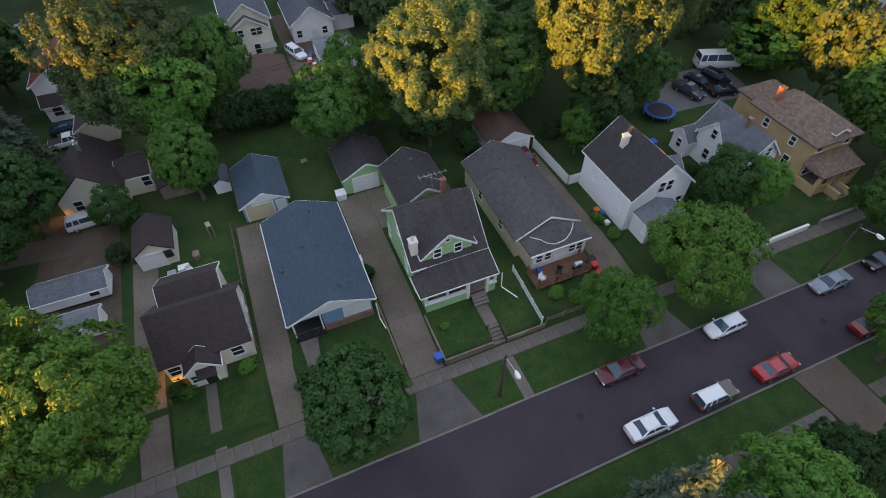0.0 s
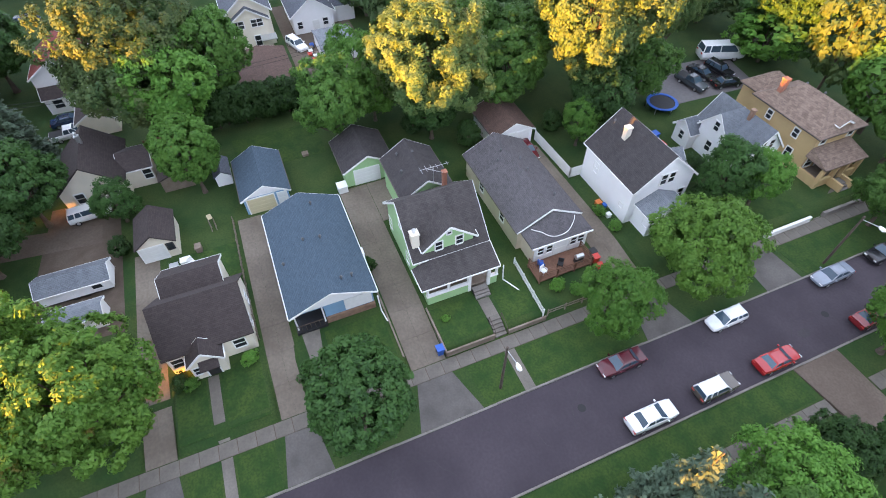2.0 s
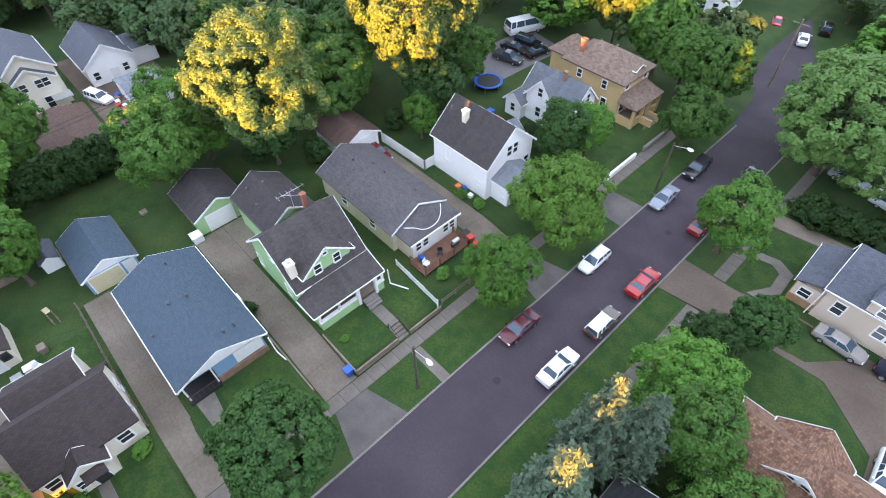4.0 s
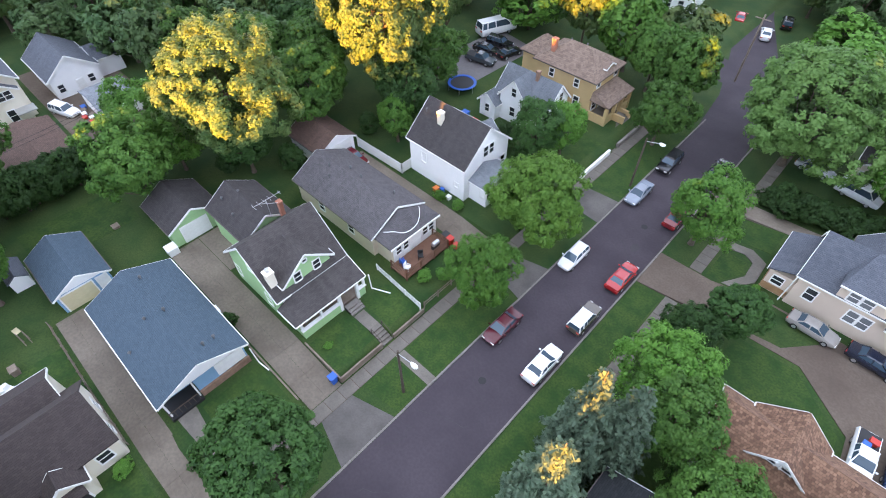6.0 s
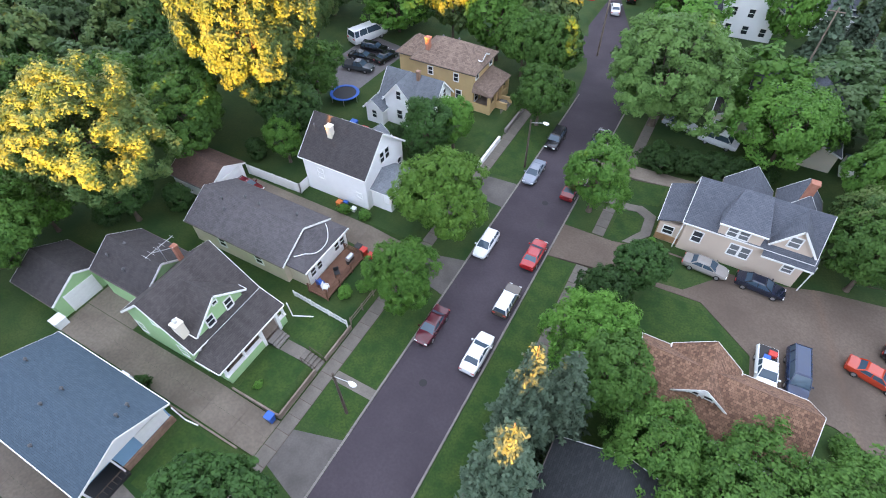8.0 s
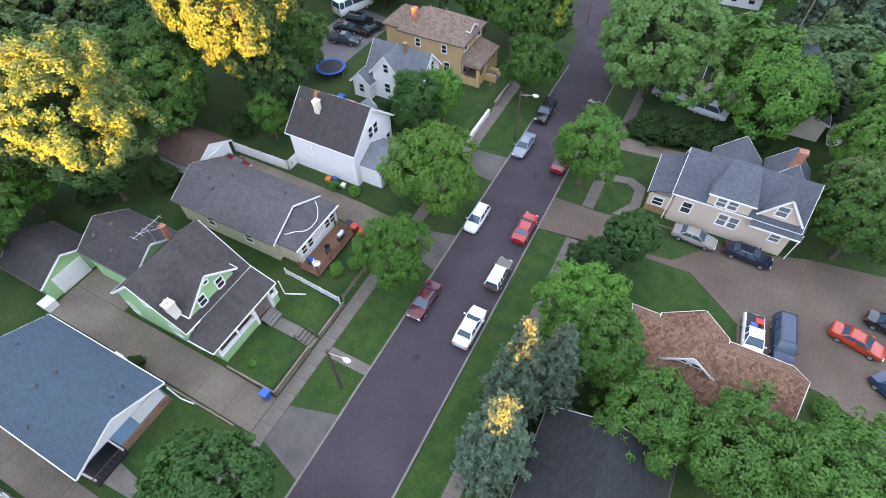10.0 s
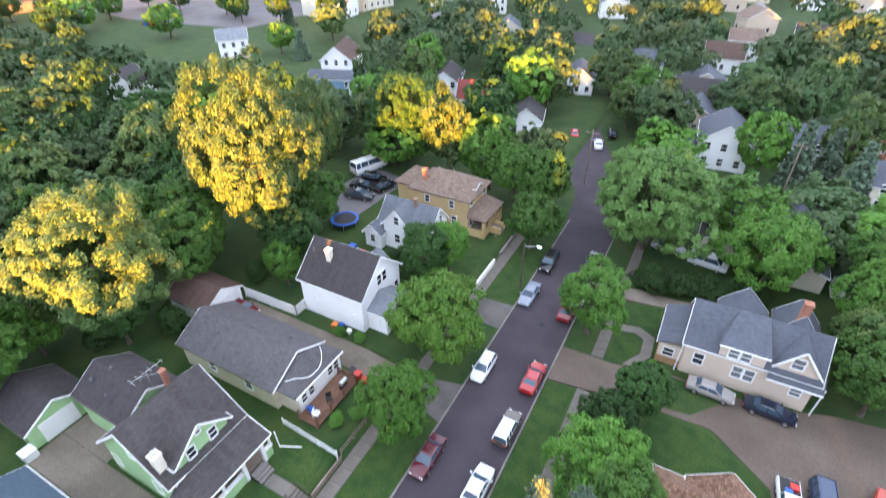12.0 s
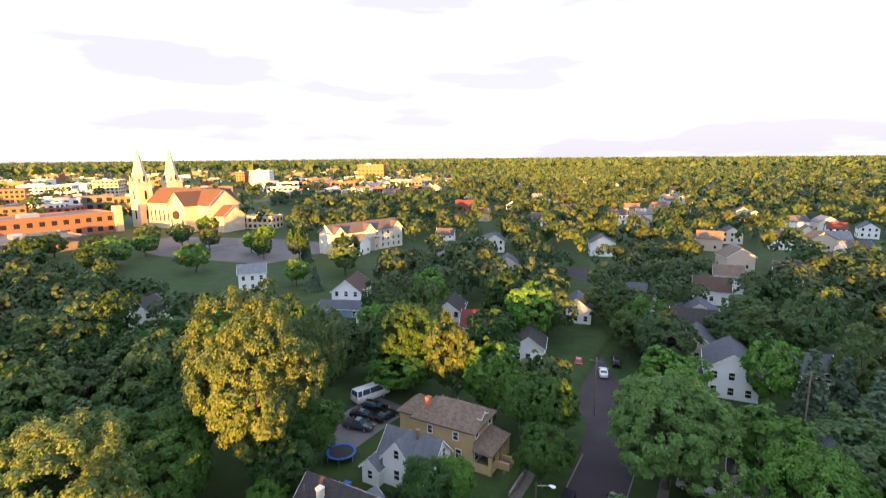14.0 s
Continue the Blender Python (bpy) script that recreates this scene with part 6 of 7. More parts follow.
tree("round_a", -17.4, 0.2, 10.0, 5.2, "maple", "round dark green maple on a verge")
tree("broad_fine", -24.2, -18.4, 13.4, 5.8, "lime", "large leafy green tree with sunlit top")
tree("broad_fine", -27.6, -24.2, 13.0, 5.6, "lime", "large leafy green tree with sunlit top")
tree("round_a", -51.5, -9.1, 10.0, 4.4, "ash", "mid-size leafy green tree in a back yard")
tree("round_a", -52.6, -25.6, 11.0, 5.2, "maple", "leafy green tree beside a lane")
tree("round_b", -46.5, -29.5, 9.0, 4.6, "maple", "leafy green tree beside a lane")
tree("loose_a", -50.0, -17.6, 5.0, 2.6, "maple", "small green tree beside a beige house")
tree("round_a", -84, -32, 12, 6.5, "maple", "large dense dark green tree")
tree("round_b", -92, -38, 12, 6.5, "maple", "large dense dark green tree")
tree("spruce_a", -62.5, -27.5, 13.5, 5.0, "needle", "blue-grey spruce beside a house")
tree("tall_a", -66.0, -13.4, 18.0, 8.0, "silver", "tall spreading tree with golden sunlit crown")
tree("round_b", -61.0, -9.8, 13.0, 6.2, "ash", "tall spreading olive green tree")
tree("round_a", -67.5, -4.2, 13.5, 5.2, "grove", "dense dark green tree in a back yard")
tree("round_b", -53.8, 7.9, 11.0, 5.0, "grove", "dense green tree beside a green garage")
tree("loose_b", -60.5, 12.0, 11.0, 4.5, "ash", "leafy green tree in a back yard")
tree("tall_a", -53.0, 20.0, 15.4, 7.6, "silver", "tall silver maple with golden sunlit crown")
tree("round_a", -50.5, 19.0, 9.0, 4.6, "maple", "dark green tree in a back yard")
tree("tall_b", -50.0, 40.8, 22.0, 8.2, "silver", "very tall silver maple with golden sunlit crown")
tree("round_b", -43.5, 38.5, 9.5, 4.6, "maple", "dark green tree below a tall maple")
tree("round_b", -52.5, 31.0, 10.5, 5.2, "grove", "dense green tree between tall maples")
tree("round_a", -58.5, 36.0, 11.0, 5.4, "grove", "dense green tree between tall maples")
tree("loose_b", -57.0, 13.5, 8.0, 4.2, "ash", "leafy green tree below a tall maple")
tree("round_b", -47.0, 47.5, 9.0, 4.4, "grove", "dense green tree below a tall maple")
tree("loose_a", -42.0, 35.2, 6.0, 2.6, "ash", "young green tree on a lawn")
tree("street_fine", -19.9, 34.2, 9.2, 5.2, "lime", "broad light green street tree")
tree("street_fine", -18.4, 23.9, 7.4, 3.5, "ash", "light green street tree")
tree("loose_a", -27.0, 43.8, 7.6, 3.6, "maple", "green tree in a front yard")
tree("loose_a", -25.2, 47.2, 6.6, 2.8, "ash", "light green tree in a front yard")
tree("round_a", -20.6, 67.0, 11.0, 5.0, "grove", "green leafy street tree")
tree("round_b", -18.0, 58.0, 8.0, 3.9, "grove", "green leafy street tree")
tree("round_a", -24.5, 67.5, 10.0, 4.5, "grove", "green tree beside an ochre house")
tree("big", -49.0, 75.0, 14.0, 7.4, "maple", "large green tree behind a parking lot")
tree("mid_b", -38.0, 71.0, 14.5, 4.8, "silver", "green tree with sunlit golden top")
tree("tall_a", -55.0, 58.0, 16.0, 4.6, "silver", "slender tree with orange sunlit top")
tree("big", -4.2, 65.4, 13.8, 8.4, "willow", "very large pale green street tree")
tree("loose_a", -6.3, 45.2, 8.6, 4.0, "ash", "light green street tree")
tree("loose_b", 10.8, 63.0, 10.5, 5.8, "ash", "light green spreading tree in a yard")
tree("round_a", 0.9, 36.0, 6.2, 3.1, "maple", "small round green tree")
tree("round_b", -1.1, 32.2, 5.4, 2.6, "maple", "small round green tree")
tree("spruce_a", -3.0, 17.0, 14.9, 3.2, "needle", "grey-green spruce with sunlit tip")
tree("spruce_b", -0.7, 19.0, 12.4, 3.1, "needle", "dense grey-green spruce tree")
tree("spruce_b", -2.4, 12.0, 14.4, 3.4, "needle", "grey-green spruce with sunlit tip")
tree("loose_b", -0.3, 26.3, 8.0, 4.0, "ash", "bright green tree beside a house")
tree("round_b", 1.7, 22.6, 8.4, 3.6, "grove", "bright green tree beside a house")
tree("loose_b", 6.6, 19.6, 7.2, 3.9, "grove", "bright green tree beside a house")
tree("loose_b", 12.4, 19.2, 8.0, 4.4, "grove", "green tree beside a house")
tree("loose_b", 18.6, 20.6, 8.0, 4.6, "grove", "green tree beside a house")
tree("round_a", 20.5, 55.5, 11.0, 5.0, "ash", "leafy green tree in a yard")
tree("round_b", 19.8, 46.0, 9.0, 4.4, "grove", "green tree beside a beige house")
tree("round_b", 22.0, 62.5, 11.0, 5.0, "grove", "leafy green tree in a yard")
tree("loose_b", 20.5, 51.0, 9.0, 4.0, "silver", "leafy green tree in a yard")
tree("round_a", -64.0, 31.0, 11.0, 5.2, "grove", "dense dark green tree in a back yard")
tree("round_b", -70.0, 24.0, 11.5, 5.4, "grove", "dense dark green tree in a back yard")
tree("round_a", -62.0, 51.0, 11.0, 5.4, "grove", "dense dark green tree in a back yard")
for i in range(12):
    tree("shrub", -63.6 + 0.3 * math.sin(i * 2.1), -7.0 + i * 1.15, 4.4, 2.3, "hedge", "dense dark green hedge shrub", "hedge_shrub", None, None, "hedge behind a lawn", "shrub")
for i in range(16):
    tree("shrub", -2.6 + i * 0.85, 56.6 + 1.0 * math.sin(i * 2.3) + 0.12 * i, 2.3 + 0.4 * math.sin(i * 1.7), 1.7, "hedge", "dark green hedge shrub", "hedge_shrub", None, None, "hedge along a driveway", "shrub")
for x, y, hh, rr in ((-27.2, -7.6, 1.0, 0.9), (-26.9, -13.4, 1.3, 1.0), (-26.6, -12.6, 1.0, 0.8), (-23.5, 21.5, 1.1, 0.9), (-22.4, 23.0, 0.9, 0.8), (-25.0, 40.2, 3.0, 1.9), (-27.0, 41.5, 3.4, 1.8),
                      (-24.4, 10.0, 0.5, 0.5), (-33.0, 5.2, 1.6, 0.9), (-31.5, 43.6, 3.2, 1.9), (-45.0, -18.0, 2.2, 1.3), (-30.6, 31.2, 0.9, 0.9), (-28.0, 31.4, 0.9, 0.9), (20.0, 28.0, 1.2, 1.4), (1.2, 43.0, 0.8, 0.6),
                      (-52.6, 17.2, 2.8, 1.9), (-47.5, 22.8, 3.0, 2.0), (-46.0, 34.0, 2.6, 1.7), (-63.5, -33.0, 3.0, 2.0)):
    tree("shrub", x, y, hh, rr, "hedge" if hh > 1.2 else "ash", "leafy green garden shrub", "shrub", None, None, "garden shrubs", "shrub")

# ---- the town beyond ----
def turned(t, turn):
    t.rotation_euler = (0, 0, radians(turn))
    return t


def far_house(x, y, w, d, ze, zr, axis, wall, roof, turn, label, wins=3, storeys=1, porch=True, chim=False):
    """A plain detached house: walls, roof, windows on the sides that show, a porch."""
    t = thing("house", x, y, 0, label, "house", "houses down the street")
    gable(t, x - w / 2, x + w / 2, y - d / 2, y + d / 2, -0.3, ze, zr, axis, M[wall], M[roof], T if y < 250 else None, 0.35)
    win = window if math.hypot(x, y) < 180 else far_pane
    for s in range(storeys):
        for i in range(wins):
            win(t, "-y", x - w / 2 + w * (i + 0.7) / (wins + 0.4), y - d / 2 + 0.33, 1.2 + 2.7 * s, 0.9, 1.3)
        for i in range(2):
            win(t, "+x", x + w / 2 - 0.33, y - d / 4 + d / 2 * i, 1.2 + 2.7 * s, 0.9, 1.3)
            win(t, "-x", x - w / 2 + 0.33, y - d / 4 + d / 2 * i, 1.2 + 2.7 * s, 0.9, 1.3)
    if porch:
        lean(t, [(x - w / 2 - 1.8, y + d * 0.4, 2.7), (x - w / 2 - 1.8, y - d * 0.4, 2.7), (x - w / 2 + 0.3, y - d * 0.4, 3.3), (x - w / 2 + 0.3, y + d * 0.4, 3.3)], M[roof], T)
        posts(t, [(x - w / 2 - 1.6, y + d * 0.36), (x - w / 2 - 1.6, y - d * 0.36)], 0, 2.65, 0.18)
    if chim:
        chimney(t, x + w * 0.2, y, ze, zr + 0.8, 0.6, M["redbrick"], "red brick chimney", False)
    return turned(t, turn)


SPOTS = []
for row in ((2.5, 101, 9, 11, 5.4, 8.6, "y", "white", "roof_slate", 4, "white two-storey house with slate-grey roof", 2, True),
            (-3.5, 115, 9, 9, 3.4, 6.4, "y", "tan", "roof_slate", 4, "tan house with slate-grey roof", 1, False),
            (-5.0, 126, 10, 9, 4.6, 7.6, "x", "tan", "roof_dark", 4, "grey-tan house with dark roof", 1, True),
            (-4.5, 138, 10, 9, 3.6, 6.6, "y", "cream", "roof_slate", 6, "cream house with slate roof", 1, False),
            (-2.5, 163, 10, 9, 4.0, 7.4, "x", "white", "roof_rust", 6, "white house with brown roof", 1, False),
            (1.5, 178, 9, 8, 5.6, 8.4, "x", "white", "roof_tan", 8, "white two-storey house with tan roof", 2, False),
            (-48.8, 104, 7.5, 8, 3.8, 7.0, "x", "blue", "roof_red", 18, "slate blue house with dark red roof", 1, False),
            (-58.5, 109, 7, 10, 5.0, 7.6, "y", "white", "roof_dark", 18, "white house with dark roof", 2, False),
            (-84.0, 104, 20, 7, 3.0, 4.6, "x", "blue", "roof_slate", 22, "long low blue-grey ranch house with garage doors", 1, False),
            (-93.0, 113, 9, 12, 5.0, 8.6, "y", "white", "roof_rust", 22, "white house with dark red roof", 2, False),
            (-133, 112, 9, 9, 6.0, 8.4, "x", "white", "roof_light", 48, "white two-storey house on a green", 2, False),
            (-34.0, 98, 7, 8, 3.6, 6.2, "y", "white", "roof_dark", 15, "white cottage with dark roof", 1, False),
            (-20, 148, 9, 9, 4.2, 7.0, "x", "white", "roof_slate", 12, "white house among trees", 1, False),
            (-32, 128, 8, 9, 4.2, 7.0, "y", "white", "roof_slate", 12, "white house among trees", 1, False),
            (22, 272, 10, 10, 5, 8, "x", "white", "roof_slate", 0, "white house among trees", 2, False),
            (2, 280, 10, 10, 5, 8, "y", "cream", "roof_slate", 10, "cream house among trees", 2, False),
            (-8, 262, 9, 10, 5, 8, "y", "white", "roof_grey", 10, "white house among trees", 2, False),
            (48, 318, 9, 10, 5, 8, "x", "white", "roof_red", 0, "white house with red-brown roof", 2, False),
            (62, 326, 9, 10, 5, 8, "y", "white", "roof_slate", 0, "white house among trees", 2, False),
            (76, 330, 9, 10, 5.4, 8.4, "y", "beige", "roof_dark", 0, "beige house among trees", 2, False),
            (34, 300, 9, 10, 4.5, 8, "y", "cream", "roof_tan", 0, "cream house among trees", 1, False),
            (90, 330, 9, 10, 5, 8, "x", "white", "roof_slate", 0, "white house among trees", 2, False),
            (19, 200, 9, 10, 4, 7, "x", "cream", "roof_brown", 0, "cream house among trees", 1, False),
            (14, 106, 8, 8, 4.5, 7.5, "x", "white", "roof_slate", 10, "white house behind tall spruces", 2, True),
            (27, 95, 9, 8, 4.8, 7.5, "x", "cream", "roof_slate", 12, "pale house with a columned porch", 2, False),
            (33, 118, 10, 8, 3.6, 5.8, "x", "redbrick", "roof_rust", 12, "low red-brown brick house", 1, False),
            (-80, 60, 22, 8, 3.2, 5.0, "x", "cream", "roof_dark", 0, "long low building with dark roof", 1, False),
            (-125, 72, 9, 9, 4.8, 8.0, "y", "white", "roof_dark", 30, "white house with black roof", 2, False),
            (-118, 215, 9, 9, 5, 8, "x", "white", "roof_grey", 20, "white house among trees", 2, False),
            (-90, 210, 9, 9, 5, 8, "y", "white", "roof_slate", 20, "white house among trees", 2, False),
            (-66, 165, 9, 9, 5, 8, "y", "cream", "roof_slate", 20, "cream house among trees", 2, False),
            (-100, 300, 10, 9, 5, 8, "x", "white", "roof_grey", 20, "white house among trees", 2, False),
            (-60, 330, 12, 9, 6, 9, "x", "white", "roof_grey", 20, "white house among trees", 2, False),
            (-165, 330, 14, 10, 6, 11, "x", "redbrick", "roof_red", 20, "red brick house among trees", 2, False)):
    x, y, w, d, ze, zr, ax, wl_, rf, turn, lab, sto, pch = row
    far_house(x, y, w, d, ze, zr, ax, wl_, rf, turn, lab, 3, sto, pch)
    SPOTS.append((x, y, 7.5 if y < 200 else 9))
rt = thing("garage_pair", -78.5, 102.2, 0, "pair of white garage doors in a low wing", "garage")
gable(rt, -81.5, -75.0, 98.6, 104.0, -0.2, 2.8, 4.2, "y", M["white"], M["roof_slate"], T, 0.25)
for x in (-79.9, -76.9):
    panel_door(rt, "-y", x, 98.83, 0.05, 2.4, 2.1, M["door"], 4)
turned(rt, 22)


def block(x, y, w, d, h, mat, turn, label, floors, cols, name="building", z=0.0, front="-y", wsize=None):
    """A flat-roofed building with a parapet and rows of windows on two sides."""
    t = thing(name, x, y, z, label, "building", "town buildings")
    part("wall", boxed((x - w / 2, x + w / 2, y - d / 2, y + d / 2, z - 0.5, z + h)), mat, t)
    part("parapet", boxed((x - w / 2 - 0.2, x + w / 2 + 0.2, y - d / 2 - 0.2, y - d / 2 + 0.3, z + h, z + h + 0.8), (x - w / 2 - 0.2, x + w / 2 + 0.2, y + d / 2 - 0.3, y + d / 2 + 0.2, z + h, z + h + 0.8),
                          (x - w / 2 - 0.2, x - w / 2 + 0.3, y - d / 2 + 0.3, y + d / 2 - 0.3, z + h, z + h + 0.8), (x + w / 2 - 0.3, x + w / 2 + 0.2, y - d / 2 + 0.3, y + d / 2 - 0.3, z + h, z + h + 0.8)), mat, t)
    part("roof", boxed((x - w / 2 + 0.3, x + w / 2 - 0.3, y - d / 2 + 0.3, y + d / 2 - 0.3, z + h, z + h + 0.2)), M["concrete"], t)
    part("roof_unit", boxed((x - w * 0.2, x - w * 0.05, y - d * 0.1, y + d * 0.12, z + h + 0.2, z + h + 2.2)), M["metal"], t, "rooftop plant housing")
    if floors:
        fh = h / floors
        ww, wh = wsize or (w / cols * 0.55, fh * 0.55)
        for i in range(floors):
            for j in range(cols):
                far_pane(t, "-y", x - w / 2 + w * (j + 0.5) / cols, y - d / 2 - 0.02, z + fh * (i + 0.25), ww, wh)
            for j in range(max(2, int(cols * d / w))):
                n2 = max(2, int(cols * d / w))
                far_pane(t, "+x", x + w / 2 + 0.02, y - d / 2 + d * (j + 0.5) / n2, z + fh * (i + 0.25), ww, wh)
    return turned(t, turn)


# brick school with a low grey wing in front of it
block(-329, 140, 60, 26, 11, M["redbrick"], 84, "long two-storey orange brick building with flat roof", 2, 11, wsize=(2.6, 2.6))
block(-283, 113, 34, 34, 6, M["concrete"], 84, "low grey concrete building", 1, 6, wsize=(1.6, 0.9))
part("stair_tower", boxed((-315, -311, 168, 172, 0, 15)), M["stone"], thing("stair_tower_block", -313, 170, 0, "pale square stair tower", "tower"))
# cream apartment house with dormers
ap = thing("apartment_house", -134, 181, 0, "three-storey cream apartment house with grey gabled roof", "apartment house")
gable(ap, -154, -115, 174, 187, -0.3, 9.0, 13.0, "x", M["cream"], M["roof_grey"], T, 0.5)
for x in (-151, -135, -119):
    gable(ap, x - 3, x + 3, 173.4, 180, 6, 9.2, 12.4, "y", M["cream"], M["roof_grey"], T, 0.4, end1=0.0)
for i in range(12):
    for s in range(3):
        window(ap, "-y", -152.5 + i * 3.15, 174.46, 1.2 + 2.8 * s, 1.1, 1.4)
turned(ap, 74)
ap.location = (-146.8, 187.4, 0)

# twin-towered church
ch = thing("church", -290, 200, 0, "pale limestone church with twin spired towers", "church")
gable(ch, -318, -258, 190, 212, -0.5, 15.0, 24.0, "x", M["stone"], M["roof_rust"], M["stone"], 0.6)
gable(ch, -284, -268, 182, 220, -0.5, 15.0, 23.0, "y", M["stone"], M["roof_rust"], M["stone"], 0.6)
gable(ch, -262, -250, 193, 209, -0.5, 9.0, 15.0, "x", M["stone"], M["roof_rust"], M["stone"], 0.5)
for y in (190.5, 211.5):
    tw = part("tower", boxed((-326, -317, y - 4.5, y + 4.5, -0.5, 27.0), (-326.5, -316.5, y - 5, y + 5, 14.5, 15.2), (-326.5, -316.5, y - 5, y + 5, 26.5, 27.4)), M["stone"], ch, "square stone tower")
    bm = bmesh.new()
    tube(bm, (-321.5, y, 27.0), (-321.5, y, 33.0), 4.6, 4.2, 8)
    part("belfry", bm, M["stone"], ch)
    bm = bmesh.new()
    tube(bm, (-321.5, y, 33.0), (-321.5, y, 49.0), 3.9, 0.12, 8)
    part("spire", bm, M["stone"], ch, "tall pointed spire")
    for sx in (-325.3, -317.7):
        for sy in (-3.8, 3.8):
            bm = bmesh.new()
            tube(bm, (sx, y + sy, 27.0), (sx, y + sy, 31.5), 0.8, 0.05, 6)
            part("pinnacle", bm, M["stone"], ch)
    for z in (5, 17, 28.2):
        window(ch, "-y", -321.5, y - 4.55, z, 1.4, 5.5 if z < 20 else 3.2, M["stone"], False)
        window(ch, "+x", -316.9, y, z, 1.4, 5.5 if z < 20 else 3.2, M["stone"], False)
for i in range(7):
    window(ch, "-y", -313 + i * 4.2, 190.55, 4.0, 1.3, 7.0, M["stone"], False)
bm = bmesh.new()
tube(bm, (-276, 181.5, 10), (-276, 182.9, 10), 2.6, None, 20)
part("rose_window", bm, M["dark"], ch, "round dark rose window")
for x in (-281, -271):
    window(ch, "-y", x, 182.55, 3.0, 1.2, 5.0, M["stone"], False)
turned(ch, 0)
block(-246, 218, 20, 12, 7, M["stone"], 16, "low limestone parish hall", 2, 6)

sheet("car_park", [(-214, 132), (-160, 140), (-150, 196), (-206, 190)], M["oldasphalt"], "wide grey asphalt car park", 0.03)
sheet("car_park", [(-262, 140), (-214, 132), (-206, 190), (-262, 172)], M["oldasphalt"], "wide grey asphalt car park", 0.034)
sheet("green", [(-186, 92), (-126, 112), (-112, 140), (-160, 138), (-205, 128)], M["lawn"], "wide mown green", 0.02, 0.15, "lawn")
pg = thing("playground", -195, 128, 0, "red and blue playground frame on a green", "playground")
part("deck_tower", boxed((-197, -195, 127, 129, 0, 2.6)), M["blueplastic"], pg)
part("roof_tower", boxed((-194, -192, 127, 129, 0, 3.2)), M["redplastic"], pg)
bm = bmesh.new()
beam(bm, (-195, 128, 1.8), (-194, 128, 1.8), 0.8, 0.2)
beam(bm, (-197, 128, 1.8), (-200, 128, 0.2), 0.7, 0.15)
part("slide_chute", bm, M["redplastic"], pg)
# taller blocks of the town
block(-560, 500, 26, 22, 24, M["trim"], 30, "white office tower with a grid of windows", 7, 8)
block(-600, 500, 12, 14, 22, M["brownbrick"], 30, "slim tall brown brick tower", 6, 3)
block(-585, 510, 12, 14, 18, M["concrete"], 30, "slim grey concrete tower", 5, 3)
block(-560, 750, 46, 30, 28, M["redbrick"], 25, "red brick office tower with pale bands", 4, 7)
block(-500, 700, 70, 20, 8, M["concrete"], 25, "low wide grey building", 2, 12)
block(-560, 300, 24, 20, 20, M["stone"], 40, "tall yellow stone tower", 6, 6)
block(-640, 280, 50, 20, 14, M["trim"], 45, "white banded office building", 4, 10)
block(-520, 190, 40, 24, 18, M["brownbrick"], 60, "brown concrete office block", 5, 12)
block(-420, 150, 34, 24, 11, M["brownbrick"], 70, "low brown brick building", 3, 8)
rnd = random.Random(7)
MATS = [M["trim"], M["stone"], M["concrete"], M["brownbrick"], M["redbrick"], M["concrete"], M["trim"]]
for i in range(130):
    az = radians(rnd.uniform(30, 80))
    dd = rnd.uniform(480, 1400)
    x, y = -math.sin(az) * dd, math.cos(az) * dd
    if math.hypot(x + 560, y - 500) < 60 or math.hypot(x + 290, y - 200) < 70:
        continue
    w = rnd.uniform(18, 44)
    block(x, y, w, rnd.uniform(14, 26), rnd.uniform(5, 12), MATS[i % 7], rnd.uniform(20, 70), ("white", "stone", "grey concrete", "brown brick", "red brick", "grey", "white")[i % 7] + " town building with flat roof", 2 if dd < 700 else 0, 6)
for i in range(95):
    az = radians(rnd.uniform(-12, 42))
    dd = rnd.uniform(210, 900) if i < 70 else rnd.uniform(600, 1100)
    x, y = -math.sin(az) * dd, math.cos(az) * dd
    far_house(x, y, 11, 9, 5.4, 8.6, "xy"[i % 2], ("white", "cream", "beige")[i % 3], ("roof_slate", "roof_light", "roof_tan")[i % 3], rnd.uniform(0, 30), ("white", "cream", "beige")[i % 3] + " house showing among the trees", 2, 1, False)
    SPOTS.append((x, y, 13))

# ---- woods: trees over the rest of the town, and unseen ones added for shade ----
LINES = [[(MID, -260), (MID, 64), (-17.5, 90), (-28, 119), (-48, 190)], [(-330, 96), (-120, 90), (-60, 83), (-14, 82), (60, 93), (260, 125)],
         [(-106, -260), (-104, 76), (-110, 260)], [(30, -200), (30, 60), (28, 130)]]
PLOTS = [(-66, 27, -34, 70), (-97, -66, -30, 21), (-330, -255, 80, 232), (-256, -112, 88, 194), (-112, -70, 92, 112)]


def off(p, a, b):
    a, b = np.array(a, float), np.array(b, float)
    d = b - a
    t = np.clip(((p - a) @ d) / (d @ d), 0, 1)
    return np.linalg.norm(p - (a + t[:, None] * d), axis=1)


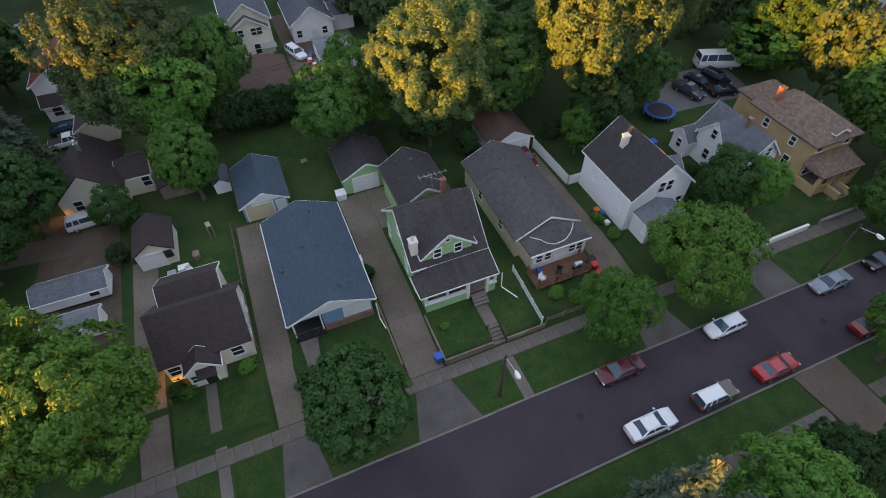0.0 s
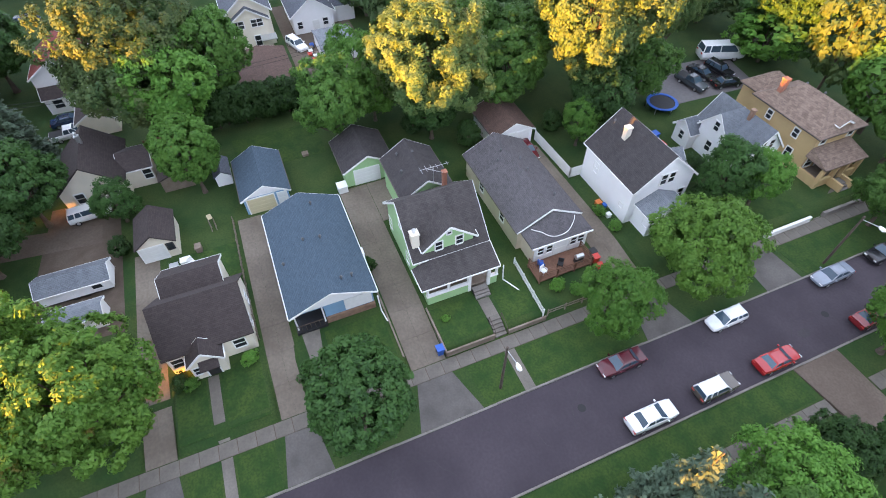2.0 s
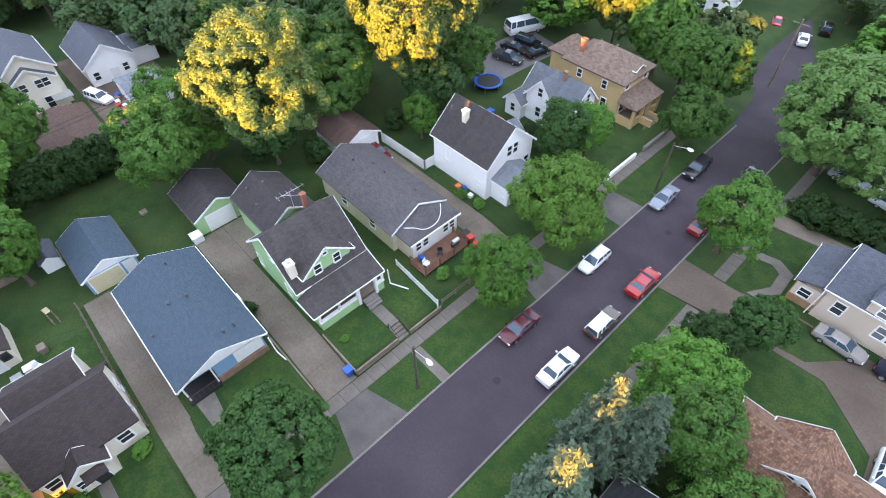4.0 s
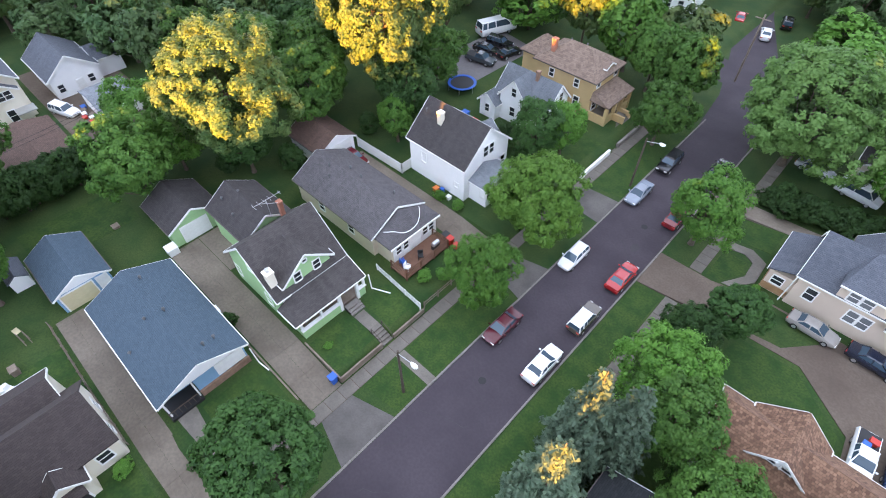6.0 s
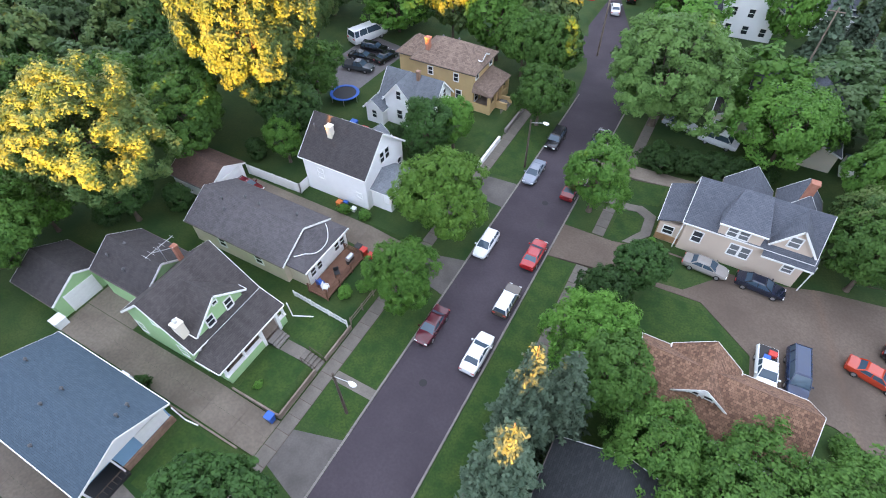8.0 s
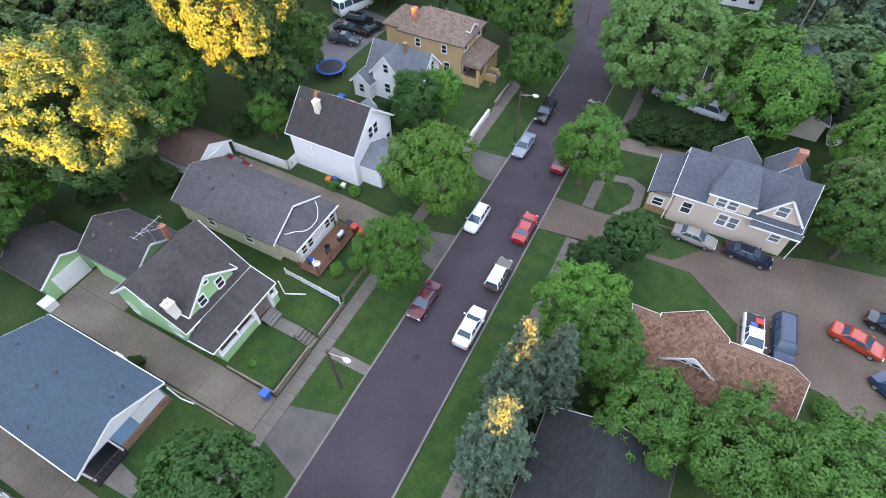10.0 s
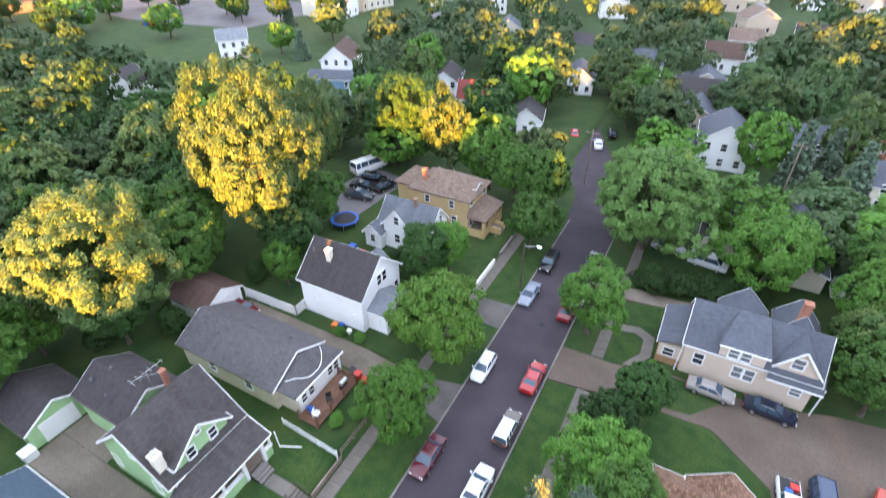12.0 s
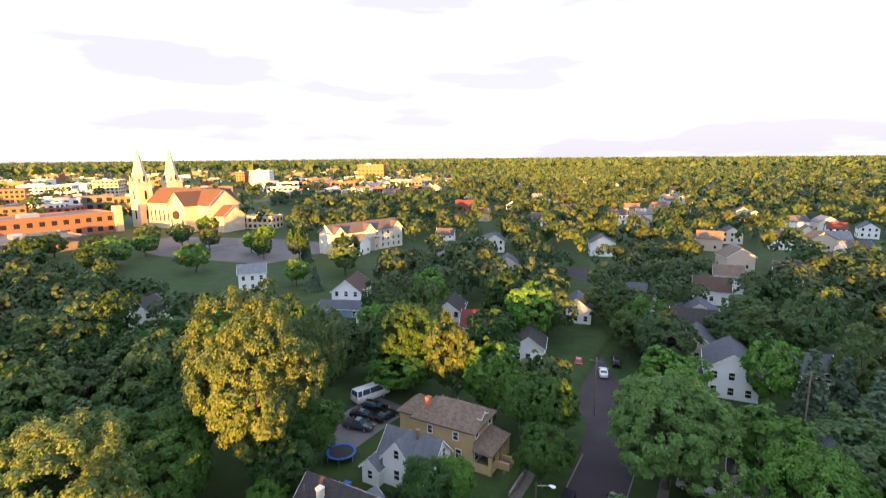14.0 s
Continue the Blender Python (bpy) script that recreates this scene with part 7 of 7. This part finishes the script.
def plant(rs, r0, r1, step, keep, gap=4.0):
    n = int(r1 / step) + 1
    g = np.arange(-n, n + 1) * step
    X, Y = np.meshgrid(g, g)
    p = np.stack([X.ravel(), Y.ravel()], 1) + rs.uniform(-0.42, 0.42, (X.size, 2)) * step
    d = np.hypot(p[:, 0], p[:, 1])
    az = np.degrees(np.arctan2(-p[:, 0], p[:, 1]))
    front = (az > -42) & (az < 98)
    ok = (d >= r0) & (d < r1) & keep(d, az, front)
    for ln in LINES:
        for a, b in zip(ln, ln[1:]):
            ok &= off(p, a, b) > 3.6 + gap
    for x0, x1, y0, y1 in PLOTS:
        ok &= ~((p[:, 0] > x0) & (p[:, 0] < x1) & (p[:, 1] > y0) & (p[:, 1] < y1))
    for x, y, r in SPOTS:
        ok &= np.hypot(p[:, 0] - x, p[:, 1] - y) > r
        # sight is open on the near side of a house
        far = math.hypot(x, y)
        for q in ((0.93,) if far < 180 else (1 - 10 / far, 1 - 20 / far, 1 - 30 / far)):
            ok &= np.hypot(p[:, 0] - x * q, p[:, 1] - y * q) > r * 0.75
    return p[ok]


rs = np.random.RandomState(3)


def town(d, az, front):
    city = ((az > 45) & (d > 230) | (az > 28) & (d > 480)) & (d < 1500)
    return ~city | (rs.uniform(0, 1, len(d)) < 0.16)


near = plant(rs, 60, 132, 8.0, lambda d, az, f: f & town(d, az, f), 2.0)
kinds = ("mid_a", "mid_b", "mid_c", "mid_b", "mid_a")
for i, (x, y) in enumerate(near):
    k = kinds[i % 5]
    s = rs.uniform(0.8, 1.2)
    lf = ("maple", "ash", "farleaf", "silver", "farleaf")[rs.randint(5)]
    tree(k, float(x), float(y), float(rs.uniform(8.5, 14.5)), float(5.4 * s), lf, "leafy green tree among houses", "tree", 0.0, None, "trees of the town")
for x, y, tt in ((13.5, 92, 13), (17.5, 93.5, 12), (21.5, 91, 11.5), (-38, 126, 14), (-46, 133, 15), (-148, 152, 12), (-112, 118, 9)):
    tree("spruce_far", x, y, tt, 3.0, "needle", "tall blue-grey spruce tree", "tree", 0.0, None, "trees of the town")
for x, y, tt, rr in ((-176, 152, 10, 5), (-185, 156, 9, 4.5), (-168, 148, 9, 4.5), (-205, 150, 11, 5), (-150, 150, 14, 5), (-170, 118, 11, 7), (-225, 150, 11, 6), (-232, 138, 12, 6), (-218, 128, 10, 6), (-126, 150, 13, 6), (-118, 140, 11, 6),
                     (-230, 168, 13, 6), (-200, 178, 9, 5), (-180, 180, 8, 4), (-122, 120, 9, 5), (-206, 108, 12, 8), (-222, 112, 11, 7), (-195, 98, 12, 8), (-240, 96, 12, 8), (-250, 108, 11, 7)):
    tree("mid_a", x, y, tt, rr, ("maple", "silver", "ash")[int(abs(x)) % 3], "leafy tree on a green", "tree", 0.0, None, "trees of the town")


def woods(name, p, cards_each, size, tall, wide, label):
    n = max(1, len(p))
    h = rs.uniform(tall[0], tall[1], n)
    r = rs.uniform(wide[0], wide[1], n)
    lobes = 8
    ld = unit(rs, n * lobes)
    ld[:, 2] = np.where(ld[:, 2] < -0.3, -ld[:, 2], ld[:, 2])
    lc, lr = ld * rs.uniform(0.35, 0.62, n * lobes)[:, None], rs.uniform(0.34, 0.52, n * lobes)
    i = np.repeat(np.arange(n), cards_each)
    j = i * lobes + rs.randint(0, lobes, n * cards_each)
    q = unit(rs, n * cards_each)
    q = np.where((q * (ld[j] + np.array([0, 0, 0.4]))).sum(1)[:, None] < -0.1, -q, q)
    u = lc[j] + q * (lr[j] * rs.uniform(0.85, 1.12, n * cards_each))[:, None]
    c = np.stack([p[i, 0] + u[:, 0] * r[i], p[i, 1] + u[:, 1] * r[i], h[i] * 0.55 + u[:, 2] * h[i] * 0.45], 1)
    me = card_mesh(name, cards(c, q + np.array([0, 0, 0.3]), size, rs, 1.3, False, 0.3), M["farleaf"])
    return tagged(link(name, me, None), label, "woods", kind="stuff")


def ahead(d, az, f):
    return f & town(d, az, f)


woods("tree_canopy", plant(rs, 132, 200, 9.0, ahead, 2.0), 260, 1.05, (8, 15), (4.2, 6.8), "leafy green treetops over the town")
woods("tree_canopy", plant(rs, 200, 340, 10.5, ahead), 130, 1.5, (8, 16), (4, 7.2), "leafy green treetops over the town")
woods("tree_canopy", plant(rs, 340, 700, 13.5, ahead, 3.0), 60, 2.3, (9, 17), (5, 9), "leafy green treetops over the town")
woods("tree_canopy", plant(rs, 700, 1500, 19, ahead, 3.0), 20, 4.5, (10, 16), (7, 11), "distant green treetops")
woods("tree_canopy", plant(rs, 1500, 4400, 55, lambda d, az, f: f, 0.0), 8, 17.0, (14, 26), (24, 36), "wooded plain towards the horizon")
# added woods outside the main view: they close the place and block low sun
back = plant(rs, 45, 330, 13.0, lambda d, az, f: ~f, 0.0)
# two sunward gaps are left so that chosen treetops catch the sun
low = back[:, 0] + 0.258 * back[:, 1]
back = back[~((back[:, 1] < -20) & (np.hypot(back[:, 0], back[:, 1]) < 180) & (((low > -39) & (low < -23)) | ((low > -3) & (low < 7))))]
woods("tree_canopy", back, 60, 2.8, (10, 15), (4.5, 6.5), "treetops added beside and behind the view for closure and shade")
# added tree belt, never in view: it keeps the low sun off the houses
belt = plant(rs, 36, 190, 6.6, lambda d, az, f: np.ones(len(d), bool), 0.0)
belt = belt[(belt[:, 1] < -34) & (belt[:, 1] > -105) & (belt[:, 0] > -100) & (belt[:, 0] < 75) & (np.degrees(np.arctan2(-belt[:, 0], belt[:, 1])) % 360 > 112)]
belt = belt[~((belt[:, 1] > -52) & (belt[:, 0] > -45) & (belt[:, 0] < -21))]
# heights by sun line: tall rows shade, low rows let light onto chosen crowns
row = belt[:, 0] + 0.258 * belt[:, 1]
tops = np.select([row < -44, row < -23.5, row < -12, row < -4.5, row < 7], [16.4, 15.0, 17.0, 22.0, 13.6], 26.0)
for lo in sorted(set(tops)):
    woods("tree_canopy", belt[tops == lo], 260, 2.0, (lo - 0.7, lo + 0.7), (4.8, 6.2), "unseen belt of tall trees added to shade the houses")
